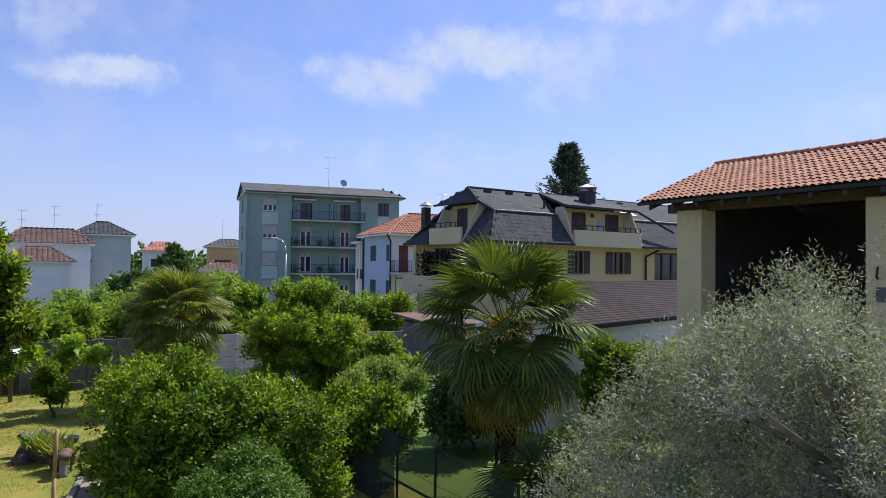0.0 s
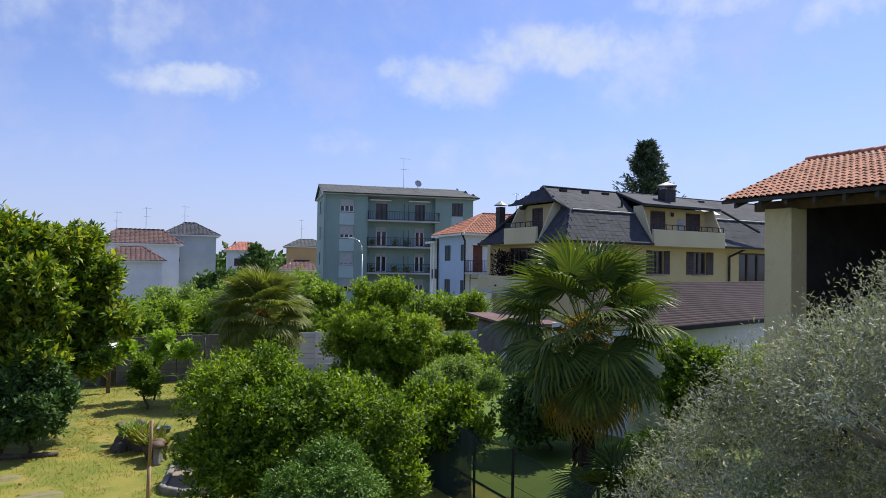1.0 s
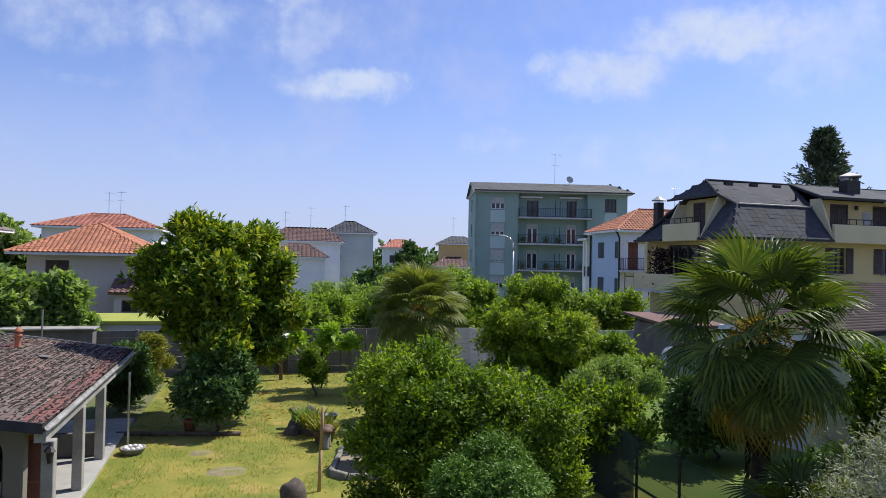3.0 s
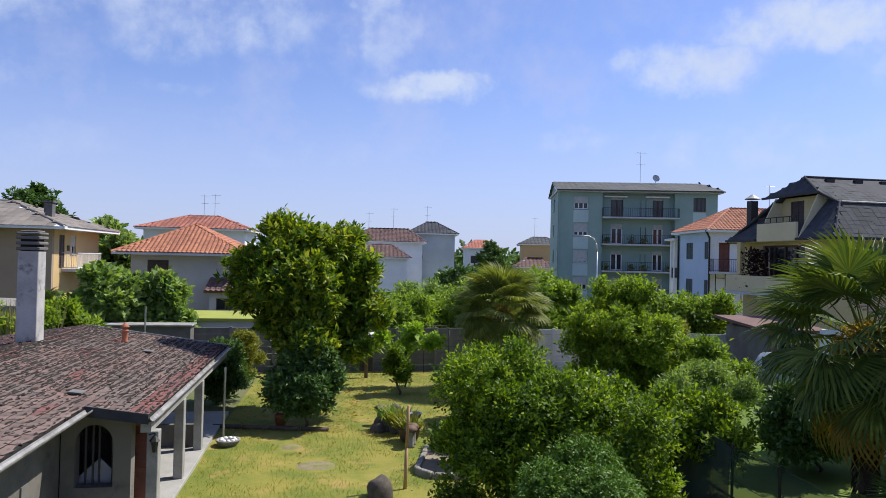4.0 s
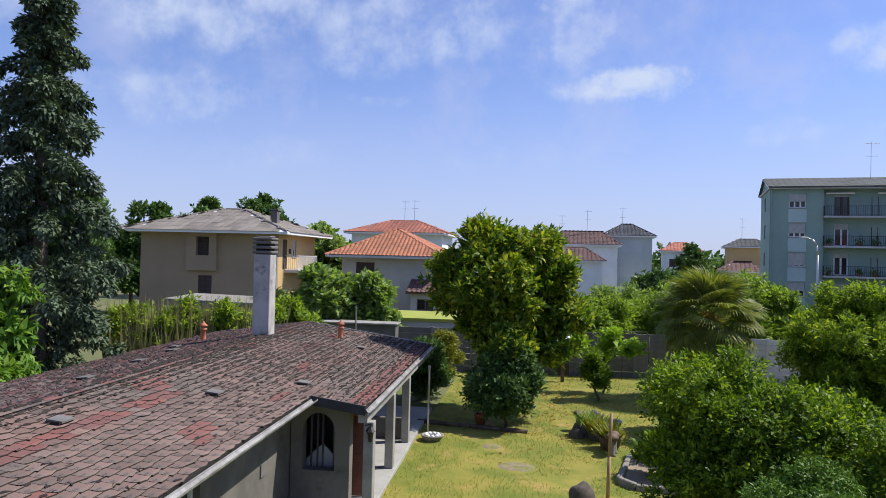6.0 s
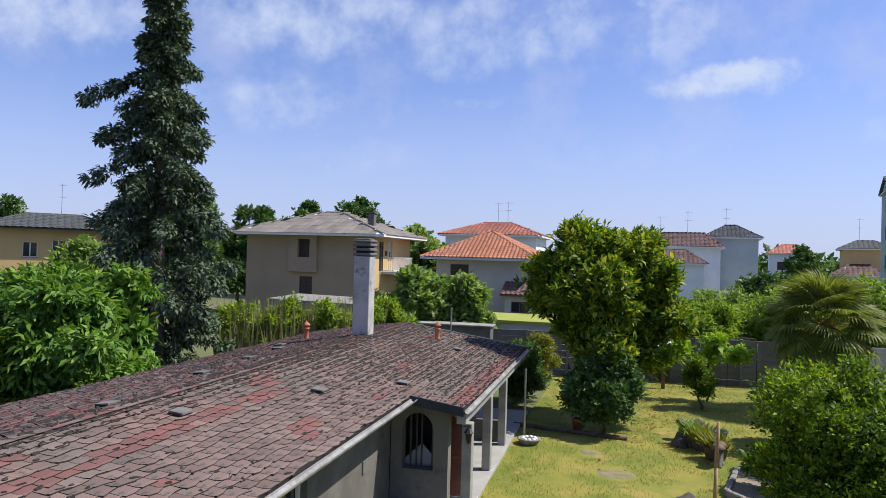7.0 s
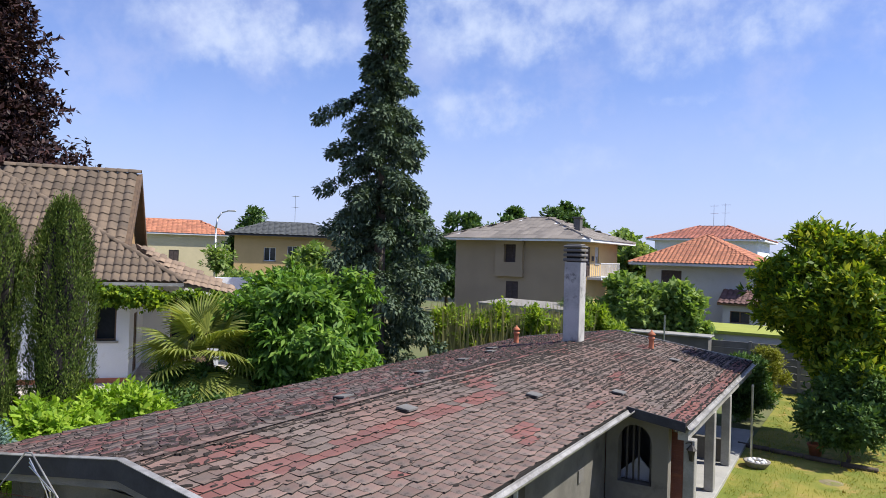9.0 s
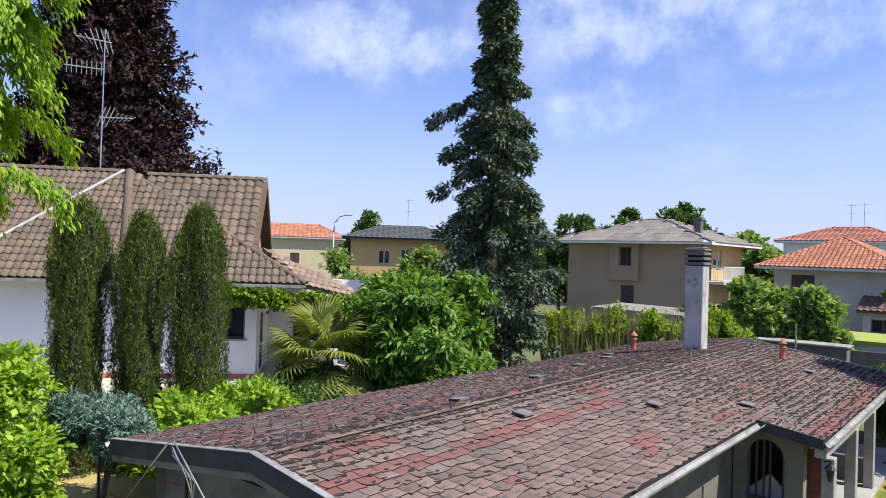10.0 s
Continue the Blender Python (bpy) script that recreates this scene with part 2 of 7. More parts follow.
M = {
    "grass": material("grass", (0.135, 0.170, 0.018), (0.260, 0.235, 0.040), 0.95, 0.7, 24, 0.7, stain=((0.38, 0.26, 0.085), 0.9, 0.53, 0.75)),
    # darker copy of the grass, with shade mixed into its colour
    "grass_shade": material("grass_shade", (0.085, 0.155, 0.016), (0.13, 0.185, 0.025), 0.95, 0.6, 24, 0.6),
    "earth": material("earth", (0.16, 0.15, 0.07), (0.10, 0.13, 0.04), 0.95, 0.2, 8, 0.4),
    "soil": material("soil", (0.30, 0.24, 0.17), (0.22, 0.18, 0.13), 0.95, 1.5, 30, 0.4),
    "dry_earth": material("dry_earth", (0.52, 0.38, 0.17), (0.42, 0.33, 0.13), 0.95, 1.2, 30, 0.5, stain=((0.30, 0.30, 0.08), 1.4, 0.55, 0.7)),
    "bare_soil": material("bare_soil", (0.27, 0.215, 0.14), (0.20, 0.19, 0.075), 0.95, 3.0, 40, 0.6, stain=((0.16, 0.18, 0.03), 4.0, 0.5, 0.8)),
    "gravel": material("gravel", (0.55, 0.50, 0.42), (0.42, 0.38, 0.32), 0.95, 1.5, 60, 0.4),
    "shingle": material("shingle", (0.190, 0.121, 0.102), (0.156, 0.121, 0.106), 0.92, 0.7, 60, 0.35, thing=0.22, stain=((0.045, 0.032, 0.028), 4.5, 0.54, 0.8), contrast=(0.38, 0.6)),
    "shingle_rest": material("shingle_rest", (0.190, 0.121, 0.102), (0.156, 0.121, 0.106), 0.92, 0.7, 60, 0.35, island=0.25, stain=((0.045, 0.032, 0.028), 4.5, 0.54, 0.8), contrast=(0.38, 0.6)),
    "shingle_red": material("shingle_red", (0.205, 0.082, 0.070), (0.165, 0.083, 0.075), 0.92, 1.2, 60, 0.3, thing=0.1, island=0.12),
    "moss": material("moss", (0.016, 0.012, 0.010), (0.034, 0.024, 0.020), 0.95, 3, 50, 0.6, island=0.35),
    # near black: roof felt, and shade painted into gaps and recesses
    "bitumen_and_shade": material("bitumen_and_shade", (0.014, 0.012, 0.011), (0.022, 0.018, 0.016), 0.9, 3, 40, 0.3),
    "stucco_grey": material("stucco_grey", (0.190, 0.178, 0.158), (0.115, 0.109, 0.098), 0.92, 0.9, 60, 0.3, stain=((0.060, 0.057, 0.052), 0.8, 0.55, 0.65)),
    "concrete": material("concrete", (0.35, 0.34, 0.32), (0.24, 0.233, 0.222), 0.9, 2.0, 50, 0.3, stain=((0.16, 0.16, 0.16), 2.3, 0.56, 0.6)),
    "chimney_plaster": material("chimney_plaster", (0.50, 0.49, 0.47), (0.36, 0.35, 0.34), 0.9, 1.4, 50, 0.3, stain=((0.10, 0.10, 0.10), 1.6, 0.52, 0.75)),
    "concrete_old": material("concrete_old", (0.18, 0.172, 0.165), (0.125, 0.12, 0.115), 0.92, 0.8, 40, 0.35, stain=((0.11, 0.11, 0.105), 0.9, 0.54, 0.6), thing=0.08),
    "concrete_pale": material("concrete_pale", (0.52, 0.53, 0.57), (0.44, 0.45, 0.49), 0.9, 0.8, 40, 0.2, thing=0.06),
    "fascia_dark": material("fascia_dark", (0.030, 0.030, 0.034), (0.045, 0.045, 0.05), 0.9, 2, 30, 0.1),
    "gutter": material("gutter", (0.40, 0.39, 0.38), (0.24, 0.23, 0.22), 0.55, 3.0, 30, 0.15, metal=0.3),
    "white_paint": material("white_paint", (0.80, 0.81, 0.82), (0.72, 0.73, 0.75), 0.7, 1.0, 40, 0.08),
    "white_wall": material("white_wall", (0.80, 0.82, 0.84), (0.73, 0.75, 0.78), 0.85, 0.7, 40, 0.15, stain=((0.5, 0.47, 0.43), 1.2, 0.6, 0.35)),
    "tile_floor": material("tile_floor", (0.42, 0.41, 0.39), (0.35, 0.345, 0.33), 0.6, 2, 40, 0.1),
    "wood_red": material("wood_red", (0.20, 0.065, 0.035), (0.15, 0.05, 0.03), 0.6, 4, 50, 0.15),
    "wood_brown": material("wood_brown", (0.16, 0.10, 0.06), (0.11, 0.07, 0.045), 0.7, 4, 50, 0.2),
    "wood_light": material("wood_light", (0.46, 0.30, 0.15), (0.38, 0.24, 0.12), 0.7, 3, 40, 0.2, thing=0.15),
    "bark": material("bark", (0.14, 0.11, 0.085), (0.09, 0.07, 0.055), 0.95, 4, 30, 0.6),
    "bark_grey": material("bark_grey", (0.24, 0.22, 0.19), (0.16, 0.145, 0.125), 0.95, 4, 30, 0.6),
    "palm_fibre": material("palm_fibre", (0.13, 0.09, 0.055), (0.08, 0.055, 0.035), 0.98, 8, 60, 0.8, island=0.3),
    "terracotta": material("terracotta", (0.42, 0.15, 0.075), (0.33, 0.12, 0.07), 0.85, 1.5, 40, 0.2, island=0.22, thing=0.2),
    "tile_orange": material("tile_orange", (0.46, 0.185, 0.10), (0.36, 0.14, 0.08), 0.85, 0.8, 30, 0.2, island=0.2, thing=0.18),
    "tile_red": material("tile_red", (0.40, 0.14, 0.09), (0.32, 0.12, 0.085), 0.85, 0.8, 30, 0.2, island=0.2, thing=0.18),
    "tile_brown": material("tile_brown", (0.158, 0.115, 0.080), (0.112, 0.084, 0.062), 0.88, 0.9, 30, 0.25, island=0.22, thing=0.2, stain=((0.12, 0.10, 0.085), 1.4, 0.56, 0.5)),
    "tile_tan": material("tile_tan", (0.25, 0.178, 0.125), (0.20, 0.145, 0.105), 0.88, 0.9, 30, 0.25, island=0.2, thing=0.18),
    "tile_dull": material("tile_dull", (0.16, 0.088, 0.078), (0.125, 0.073, 0.066), 0.88, 0.9, 30, 0.2, island=0.2, thing=0.18),
    "slate": material("slate", (0.050, 0.054, 0.066), (0.038, 0.042, 0.052), 0.9, 1.0, 20, 0.25, island=0.2, thing=0.15),
    "corrugated": material("corrugated", (0.075, 0.050, 0.054), (0.052, 0.038, 0.042), 0.95, 0.8, 20, 0.1),
    "metal_roof": material("metal_roof", (0.085, 0.09, 0.09), (0.065, 0.07, 0.07), 0.85, 0.8, 20, 0.1),
    "roof_beige": material("roof_beige", (0.235, 0.205, 0.175), (0.19, 0.165, 0.145), 0.88, 0.8, 20, 0.2, island=0.18),
    "iron": material("iron", (0.03, 0.03, 0.033), (0.05, 0.045, 0.04), 0.55, 4, 40, 0.1, metal=0.6),
    "aluminium": material("aluminium", (0.55, 0.56, 0.58), (0.45, 0.46, 0.48), 0.35, 4, 40, 0.05, metal=0.8),
    "glass_dark": material("glass_dark", (0.02, 0.024, 0.03), (0.03, 0.034, 0.04), 0.08, 1, 10, 0.0),
    "shutter_dark": material("shutter_dark", (0.075, 0.05, 0.04), (0.055, 0.038, 0.032), 0.6, 3, 30, 0.15),
    "shutter_green": material("shutter_green", (0.06, 0.085, 0.08), (0.05, 0.07, 0.065), 0.6, 3, 30, 0.1),
    "shutter_grey": material("shutter_grey", (0.45, 0.46, 0.46), (0.38, 0.39, 0.39), 0.6, 3, 30, 0.1),
    # very dark brown, with the shade of the barn's inside in the colour
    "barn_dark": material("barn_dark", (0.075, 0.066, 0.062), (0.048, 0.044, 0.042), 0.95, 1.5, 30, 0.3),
    "paint_green": material("paint_green", (0.27, 0.375, 0.35), (0.235, 0.335, 0.315), 0.88, 0.4, 20, 0.1),
    "paint_aqua": material("paint_aqua", (0.44, 0.56, 0.56), (0.39, 0.51, 0.52), 0.88, 0.4, 20, 0.1),
    "paint_blue": material("paint_blue", (0.46, 0.58, 0.74), (0.42, 0.54, 0.70), 0.88, 0.4, 20, 0.1),
    "paint_yellow": material("paint_yellow", (0.62, 0.50, 0.25), (0.56, 0.45, 0.23), 0.88, 0.4, 20, 0.1),
    "paint_cream": material("paint_cream", (0.66, 0.57, 0.36), (0.60, 0.52, 0.33), 0.88, 0.4, 20, 0.12, stain=((0.45, 0.38, 0.25), 0.9, 0.6, 0.4)),
    "barn_plaster": material("barn_plaster", (0.82, 0.66, 0.36), (0.74, 0.59, 0.32), 0.9, 0.5, 25, 0.15, stain=((0.55, 0.44, 0.27), 0.9, 0.58, 0.45)),
    "paint_beige": material("paint_beige", (0.37, 0.285, 0.20), (0.33, 0.255, 0.18), 0.9, 0.4, 20, 0.12),
    "paint_ochre": material("paint_ochre", (0.60, 0.42, 0.20), (0.54, 0.38, 0.18), 0.9, 0.4, 20, 0.12),
    "paint_grey": material("paint_grey", (0.46, 0.46, 0.46), (0.40, 0.40, 0.40), 0.9, 0.4, 20, 0.12, stain=((0.32, 0.31, 0.30), 0.6, 0.58, 0.4)),
    "paint_cool": material("paint_cool", (0.42, 0.47, 0.52), (0.37, 0.42, 0.47), 0.9, 0.4, 20, 0.12, stain=((0.28, 0.31, 0.33), 0.5, 0.56, 0.4)),
    "net": material("net", (0.012, 0.036, 0.036), (0.009, 0.027, 0.028), 0.8, 1, 60, 0.1),
    "net_thin": material("net_thin", (0.014, 0.045, 0.034), (0.011, 0.035, 0.028), 0.8, 1, 60, 0.0),
    "stone": material("stone", (0.30, 0.28, 0.25), (0.20, 0.185, 0.165), 0.92, 5, 40, 0.6),
    "stone_dark": material("stone_dark", (0.13, 0.105, 0.085), (0.08, 0.068, 0.058), 0.95, 7, 40, 0.8),
    "car_paint": material("car_paint", (0.50, 0.54, 0.58), (0.48, 0.52, 0.56), 0.3, 1, 10, 0.0),
    "paint_tub": material("paint_tub", (0.03, 0.06, 0.14), (0.025, 0.05, 0.12), 0.5, 2, 20, 0.05),
    "leaf_grass": leaf_material("leaf_grass", (0.150, 0.200, 0.022), (0.290, 0.300, 0.052), 0.30, 0.6, (0.44, 0.37, 0.11)),
    "felt_green": material("felt_green", (0.32, 0.35, 0.06), (0.27, 0.30, 0.05), 0.9, 0.6, 30, 0.2),
    "leaf_magnolia": leaf_material("leaf_magnolia", (0.040, 0.090, 0.014), (0.135, 0.225, 0.022), 0.34, 0.42, (0.50, 0.50, 0.045)),
    "leaf_citrus": leaf_material("leaf_citrus", (0.036, 0.082, 0.009), (0.105, 0.188, 0.017), 0.36, 0.45, (0.36, 0.46, 0.03)),
    "leaf_olive": leaf_material("leaf_olive", (0.138, 0.161, 0.121), (0.287, 0.310, 0.247), 0.18, 0.55, (0.529, 0.552, 0.471)),
    "leaf_palm": leaf_material("leaf_palm", (0.034, 0.068, 0.017), (0.084, 0.130, 0.028), 0.24, 0.42, (0.180, 0.220, 0.040)),
    "leaf_palm_mid": leaf_material("leaf_palm_mid", (0.085, 0.120, 0.026), (0.165, 0.200, 0.042), 0.30, 0.5, (0.29, 0.30, 0.07)),
    "leaf_palm_pale": leaf_material("leaf_palm_pale", (0.11, 0.15, 0.035), (0.22, 0.26, 0.06), 0.38, 0.5, (0.36, 0.37, 0.10)),
    "leaf_dry": leaf_material("leaf_dry", (0.24, 0.15, 0.03), (0.34, 0.24, 0.05), 0.30, 0.6),
    "leaf_spruce": leaf_material("leaf_spruce", (0.030, 0.055, 0.034), (0.088, 0.130, 0.078), 0.08, 0.6, (0.16, 0.21, 0.13)),
    "leaf_cypress": leaf_material("leaf_cypress", (0.036, 0.068, 0.015), (0.092, 0.142, 0.027), 0.10, 0.6, (0.19, 0.24, 0.05)),
    "leaf_walnut": leaf_material("leaf_walnut", (0.034, 0.096, 0.016), (0.125, 0.245, 0.036), 0.30, 0.45, (0.27, 0.40, 0.08)),
    "leaf_beech": leaf_material("leaf_beech", (0.014, 0.008, 0.009), (0.034, 0.017, 0.018), 0.08, 0.42, (0.075, 0.035, 0.032)),
    "leaf_lime": leaf_material("leaf_lime", (0.13, 0.25, 0.02), (0.27, 0.42, 0.04), 0.35, 0.5, (0.38, 0.50, 0.07)),
    "leaf_mid": leaf_material("leaf_mid", (0.080, 0.152, 0.022), (0.195, 0.295, 0.042), 0.42, 0.5, (0.356, 0.450, 0.079)),
    "leaf_hedge": leaf_material("leaf_hedge", (0.075, 0.150, 0.018), (0.205, 0.300, 0.035), 0.42, 0.5, (0.42, 0.50, 0.06)),
    "leaf_fig": leaf_material("leaf_fig", (0.085, 0.165, 0.040), (0.225, 0.325, 0.095), 0.38, 0.42, (0.36, 0.44, 0.16)),
    "leaf_dark": leaf_material("leaf_dark", (0.036, 0.084, 0.024), (0.090, 0.168, 0.042), 0.18, 0.5, (0.156, 0.240, 0.084)),
    "leaf_blue": leaf_material("leaf_blue", (0.085, 0.15, 0.13), (0.17, 0.26, 0.22), 0.2, 0.55),
    "leaf_conifer": leaf_material("leaf_conifer", (0.048, 0.110, 0.016), (0.115, 0.215, 0.030), 0.15, 0.5),
    "leaf_yellow": leaf_material("leaf_yellow", (0.14, 0.18, 0.025), (0.27, 0.27, 0.05), 0.3, 0.5),
    "reed": leaf_material("reed", (0.19, 0.20, 0.06), (0.32, 0.29, 0.13), 0.25, 0.6),
}



def see_through(m, share):
    """A woven net: light passes between its threads."""
    t = m.node_tree
    out = [q for q in t.nodes if q.bl_idname == "ShaderNodeOutputMaterial"][0]
    face = out.inputs[0].links[0].from_socket
    gap, mix = t.nodes.new("ShaderNodeBsdfTransparent"), t.nodes.new("ShaderNodeMixShader")
    mix.inputs[0].default_value = share
    t.links.new(face, mix.inputs[1])
    t.links.new(gap.outputs[0], mix.inputs[2])
    t.links.new(mix.outputs[0], out.inputs[0])


see_through(M["net_thin"], 0.42)
see_through(M["net"], 0.06)

# ---- building helpers ----


def thing(name, label, category, at=(0, 0, 0), turn=0.0, group="", kind=""):
    """An empty at a thing's base, to hold its parts."""
    e = new(name)
    e.empty_display_size = 0.2
    e.matrix_basis = pose(*at, 0, 0, turn)
    return tagged(e, label, category, group, kind)


def part(name, bm, mat, parent=None, label="", smooth=False):
    """Link a bmesh as one mesh object under a thing or a part."""
    me = bpy.data.meshes.new(name)
    bm.to_mesh(me)
    bm.free()
    me.materials.append(M[mat] if isinstance(mat, str) else mat)
    if smooth:
        me.polygons.foreach_set("use_smooth", [True] * len(me.polygons))
    ob = new(name, me)
    if parent:
        ob.parent = parent
    return tagged(ob, label)


def arrays(name, verts, faces, mat, parent=None, label="", smooth=False, kind=""):
    """Link arrays of vertices and quads as one mesh object."""
    me = bpy.data.meshes.new(name)
    verts, faces = np.asarray(verts, np.float32), np.asarray(faces, np.int32)
    me.vertices.add(len(verts))
    me.vertices.foreach_set("co", verts.ravel())
    k = faces.shape[1]
    me.loops.add(faces.size)
    me.loops.foreach_set("vertex_index", faces.ravel())
    me.polygons.add(len(faces))
    me.polygons.foreach_set("loop_start", np.arange(0, faces.size, k, dtype=np.int32))
    me.update(calc_edges=True)
    me.materials.append(M[mat] if isinstance(mat, str) else mat)
    if smooth:
        me.polygons.foreach_set("use_smooth", [True] * len(me.polygons))
    ob = new(name, me)
    if parent:
        ob.parent = parent
    return tagged(ob, label, kind=kind)


def box(bm, x0, x1, y0, y1, z0, z1, bevel=0.0):
    r = bmesh.ops.create_cube(bm, size=1.0)
    m = Matrix.LocRotScale(((x0 + x1) / 2, (y0 + y1) / 2, (z0 + z1) / 2), None, (abs(x1 - x0), abs(y1 - y0), abs(z1 - z0)))
    bmesh.ops.transform(bm, matrix=m, verts=r["verts"])
    if bevel:
        edges = {e for v in r["verts"] for e in v.link_edges}
        bmesh.ops.bevel(bm, geom=list(edges), offset=bevel, segments=1, affect="EDGES")
    return bm


def boxed(*a, **k):
    return box(bmesh.new(), *a, **k)


def rod(bm, a, b, r0, r1=None, sides=8):
    """A tapered rod from a to b."""
    a, b = Vector(a), Vector(b)
    d = b - a
    if d.length < 1e-6:
        return bm
    r = bmesh.ops.create_cone(bm, cap_ends=True, segments=sides, radius1=r0, radius2=r0 if r1 is None else r1, depth=d.length)
    m = Matrix.Translation((a + b) / 2) @ d.to_track_quat("Z", "Y").to_matrix().to_4x4()
    bmesh.ops.transform(bm, matrix=m, verts=r["verts"])
    return bm


def rods(points, r0, r1=None, sides=8):
    bm = bmesh.new()
    n = len(points) - 1
    r1 = r0 if r1 is None else r1
    for i in range(n):
        rod(bm, points[i], points[i + 1], r0 + (r1 - r0) * i / n, r0 + (r1 - r0) * (i + 1) / n, sides)
    return bm


def solid(corners, drop):
    """A slab: a flat polygon of corners, and its copy moved by drop."""
    bm = bmesh.new()
    top = [bm.verts.new(c) for c in corners]
    low = [bm.verts.new(Vector(c) + Vector(drop)) for c in corners]
    bm.faces.new(top)
    bm.faces.new(low[::-1])
    for i in range(len(top)):
        j = (i + 1) % len(top)
        bm.faces.new((top[j], top[i], low[i], low[j]))
    bmesh.ops.recalc_face_normals(bm, faces=bm.faces)
    return bm


def lathe(profile, sides=16):
    """A turned body: (radius, height) pairs from the bottom up."""
    bm = bmesh.new()
    rings = []
    for r, z in profile:
        rings.append([bm.verts.new((r * math.cos(2 * math.pi * i / sides), r * math.sin(2 * math.pi * i / sides), z)) for i in range(sides)])
    for a, b in zip(rings, rings[1:]):
        for i in range(sides):
            j = (i + 1) % sides
            bm.faces.new((a[i], a[j], b[j], b[i]))
    bm.faces.new(rings[0][::-1])
    bm.faces.new(rings[-1])
    return bm


RNG = np.random.default_rng(7)


def unit(v):
    return v / np.maximum(np.linalg.norm(v, axis=1, keepdims=True), 1e-9)


def leaves(name, at, axis, normal, length, width, mat, parent, label="", kind="stuff"):
    """Many leaves in one mesh: pointed, folded along the middle."""
    n = len(at)
    axis = unit(axis)
    side = unit(np.cross(axis, normal))
    up = np.cross(side, axis)
    length = np.broadcast_to(np.asarray(length, float).reshape(-1, 1), (n, 1))
    width = np.broadcast_to(np.asarray(width, float).reshape(-1, 1), (n, 1))
    base = at
    tip = at + axis * length - up * length * 0.12
    mid = at + axis * length * 0.45
    left = mid + side * width * 0.5 + up * width * 0.18
    right = mid - side * width * 0.5 + up * width * 0.18
    verts = np.stack([base, right, tip, left], 1).reshape(-1, 3)
    faces = np.arange(4 * n, dtype=np.int32).reshape(n, 4)
    return arrays(name, verts, faces, mat, parent, label, kind=kind)


def crown(lumps, clumps, per, length, width, mat, parent, label="", spread=0.22, droop=0.0, shell=0.62, low=-0.75, name="crown", twig=0.0, core=0.22):
    """A crown of leaves: upright sprigs on the outer and upper side of many lumps (x, y, z, rx, ry, rz) over dense inner leaves, so that gaps stay dark between them."""
    L = np.array(lumps, float)
    mid = L[:, :3].mean(0)
    away = unit(L[:, :3] - mid + 1e-3)
    weight = L[:, 3] * L[:, 5] + L[:, 4] * L[:, 5]
    which = RNG.choice(len(L), clumps, p=weight / weight.sum())
    d = unit(RNG.normal(size=(clumps, 3)) + away[which] * 0.75 + np.array([0, 0, 0.55]))
    d[:, 2] = np.where(d[:, 2] < low, -d[:, 2], d[:, 2])
    rad = shell + (1.05 - shell) * np.sqrt(RNG.random((clumps, 1)))
    rad *= 1 + 0.15 * RNG.normal(size=(clumps, 1))
    c = L[which, :3] + d * L[which, 3:] * rad
    n = clumps * per
    out = np.repeat(d, per, 0)
    shoot = np.repeat(unit(d * 0.7 + RNG.normal(size=(clumps, 3)) * 0.45 + np.array([0, 0, 0.6 - 1.6 * droop])), per, 0)
    reach = twig or spread * 2.6
    along = RNG.random((n, 1))
    radial = RNG.normal(size=(n, 3))
    radial -= shoot * (radial * shoot).sum(1, keepdims=True)
    radial = unit(radial)
    at = np.repeat(c, per, 0) + shoot * (along - 0.35) * reach + radial * spread * 0.16 + RNG.normal(size=(n, 3)) * spread * 0.16
    axis = shoot * (0.35 + 0.5 * along) + radial * (0.85 - 0.35 * along) + RNG.normal(size=at.shape) * 0.25 + np.array([0, 0, -droop * 0.8])
    normal = shoot * 0.8 + out * 0.3 + np.array([0, 0, 0.5]) + RNG.normal(size=at.shape) * 0.4
    ln = length * (0.6 + 0.8 * RNG.random(n))
    k = int(n * core)
    if k:
        pick = RNG.choice(len(L), k, p=weight / weight.sum())
        g = unit(RNG.normal(size=(k, 3)))
        inner = L[pick, :3] + g * L[pick, 3:] * (0.15 + 0.55 * RNG.random((k, 1)))
        at, axis, normal = np.concatenate([at, inner]), np.concatenate([axis, RNG.normal(size=(k, 3))]), np.concatenate([normal, g])
        ln = np.concatenate([ln, length * (1.3 + 1.1 * RNG.random(k))])
    return leaves(name, at, axis, normal, ln, ln * width, mat, parent, label)


def trunk(parent, base, top, r0, r1, limbs=(), mat="bark", name="trunk", bend=0.1):
    """A trunk with limbs, each limb a tapered bent rod from the trunk."""
    a, b = Vector(base), Vector(top)
    pts = [a.lerp(b, i / 5) + Vector((math.sin(i * 1.7) * bend, math.cos(i * 2.3) * bend, 0)) * (i > 0) for i in range(6)]
    ob = part(name, rods(pts, r0, r1, 9), mat, parent, smooth=True)
    for end in limbs:
        e = Vector(end)
        s = a.lerp(b, 0.45 + 0.5 * random.random())
        m = s.lerp(e, 0.5) + Vector((0, 0, 0.15 * (e - s).length))
        part("limb", rods([s, m, e], r1 * 0.8, r1 * 0.2, 6), mat, parent, smooth=True)
    return ob


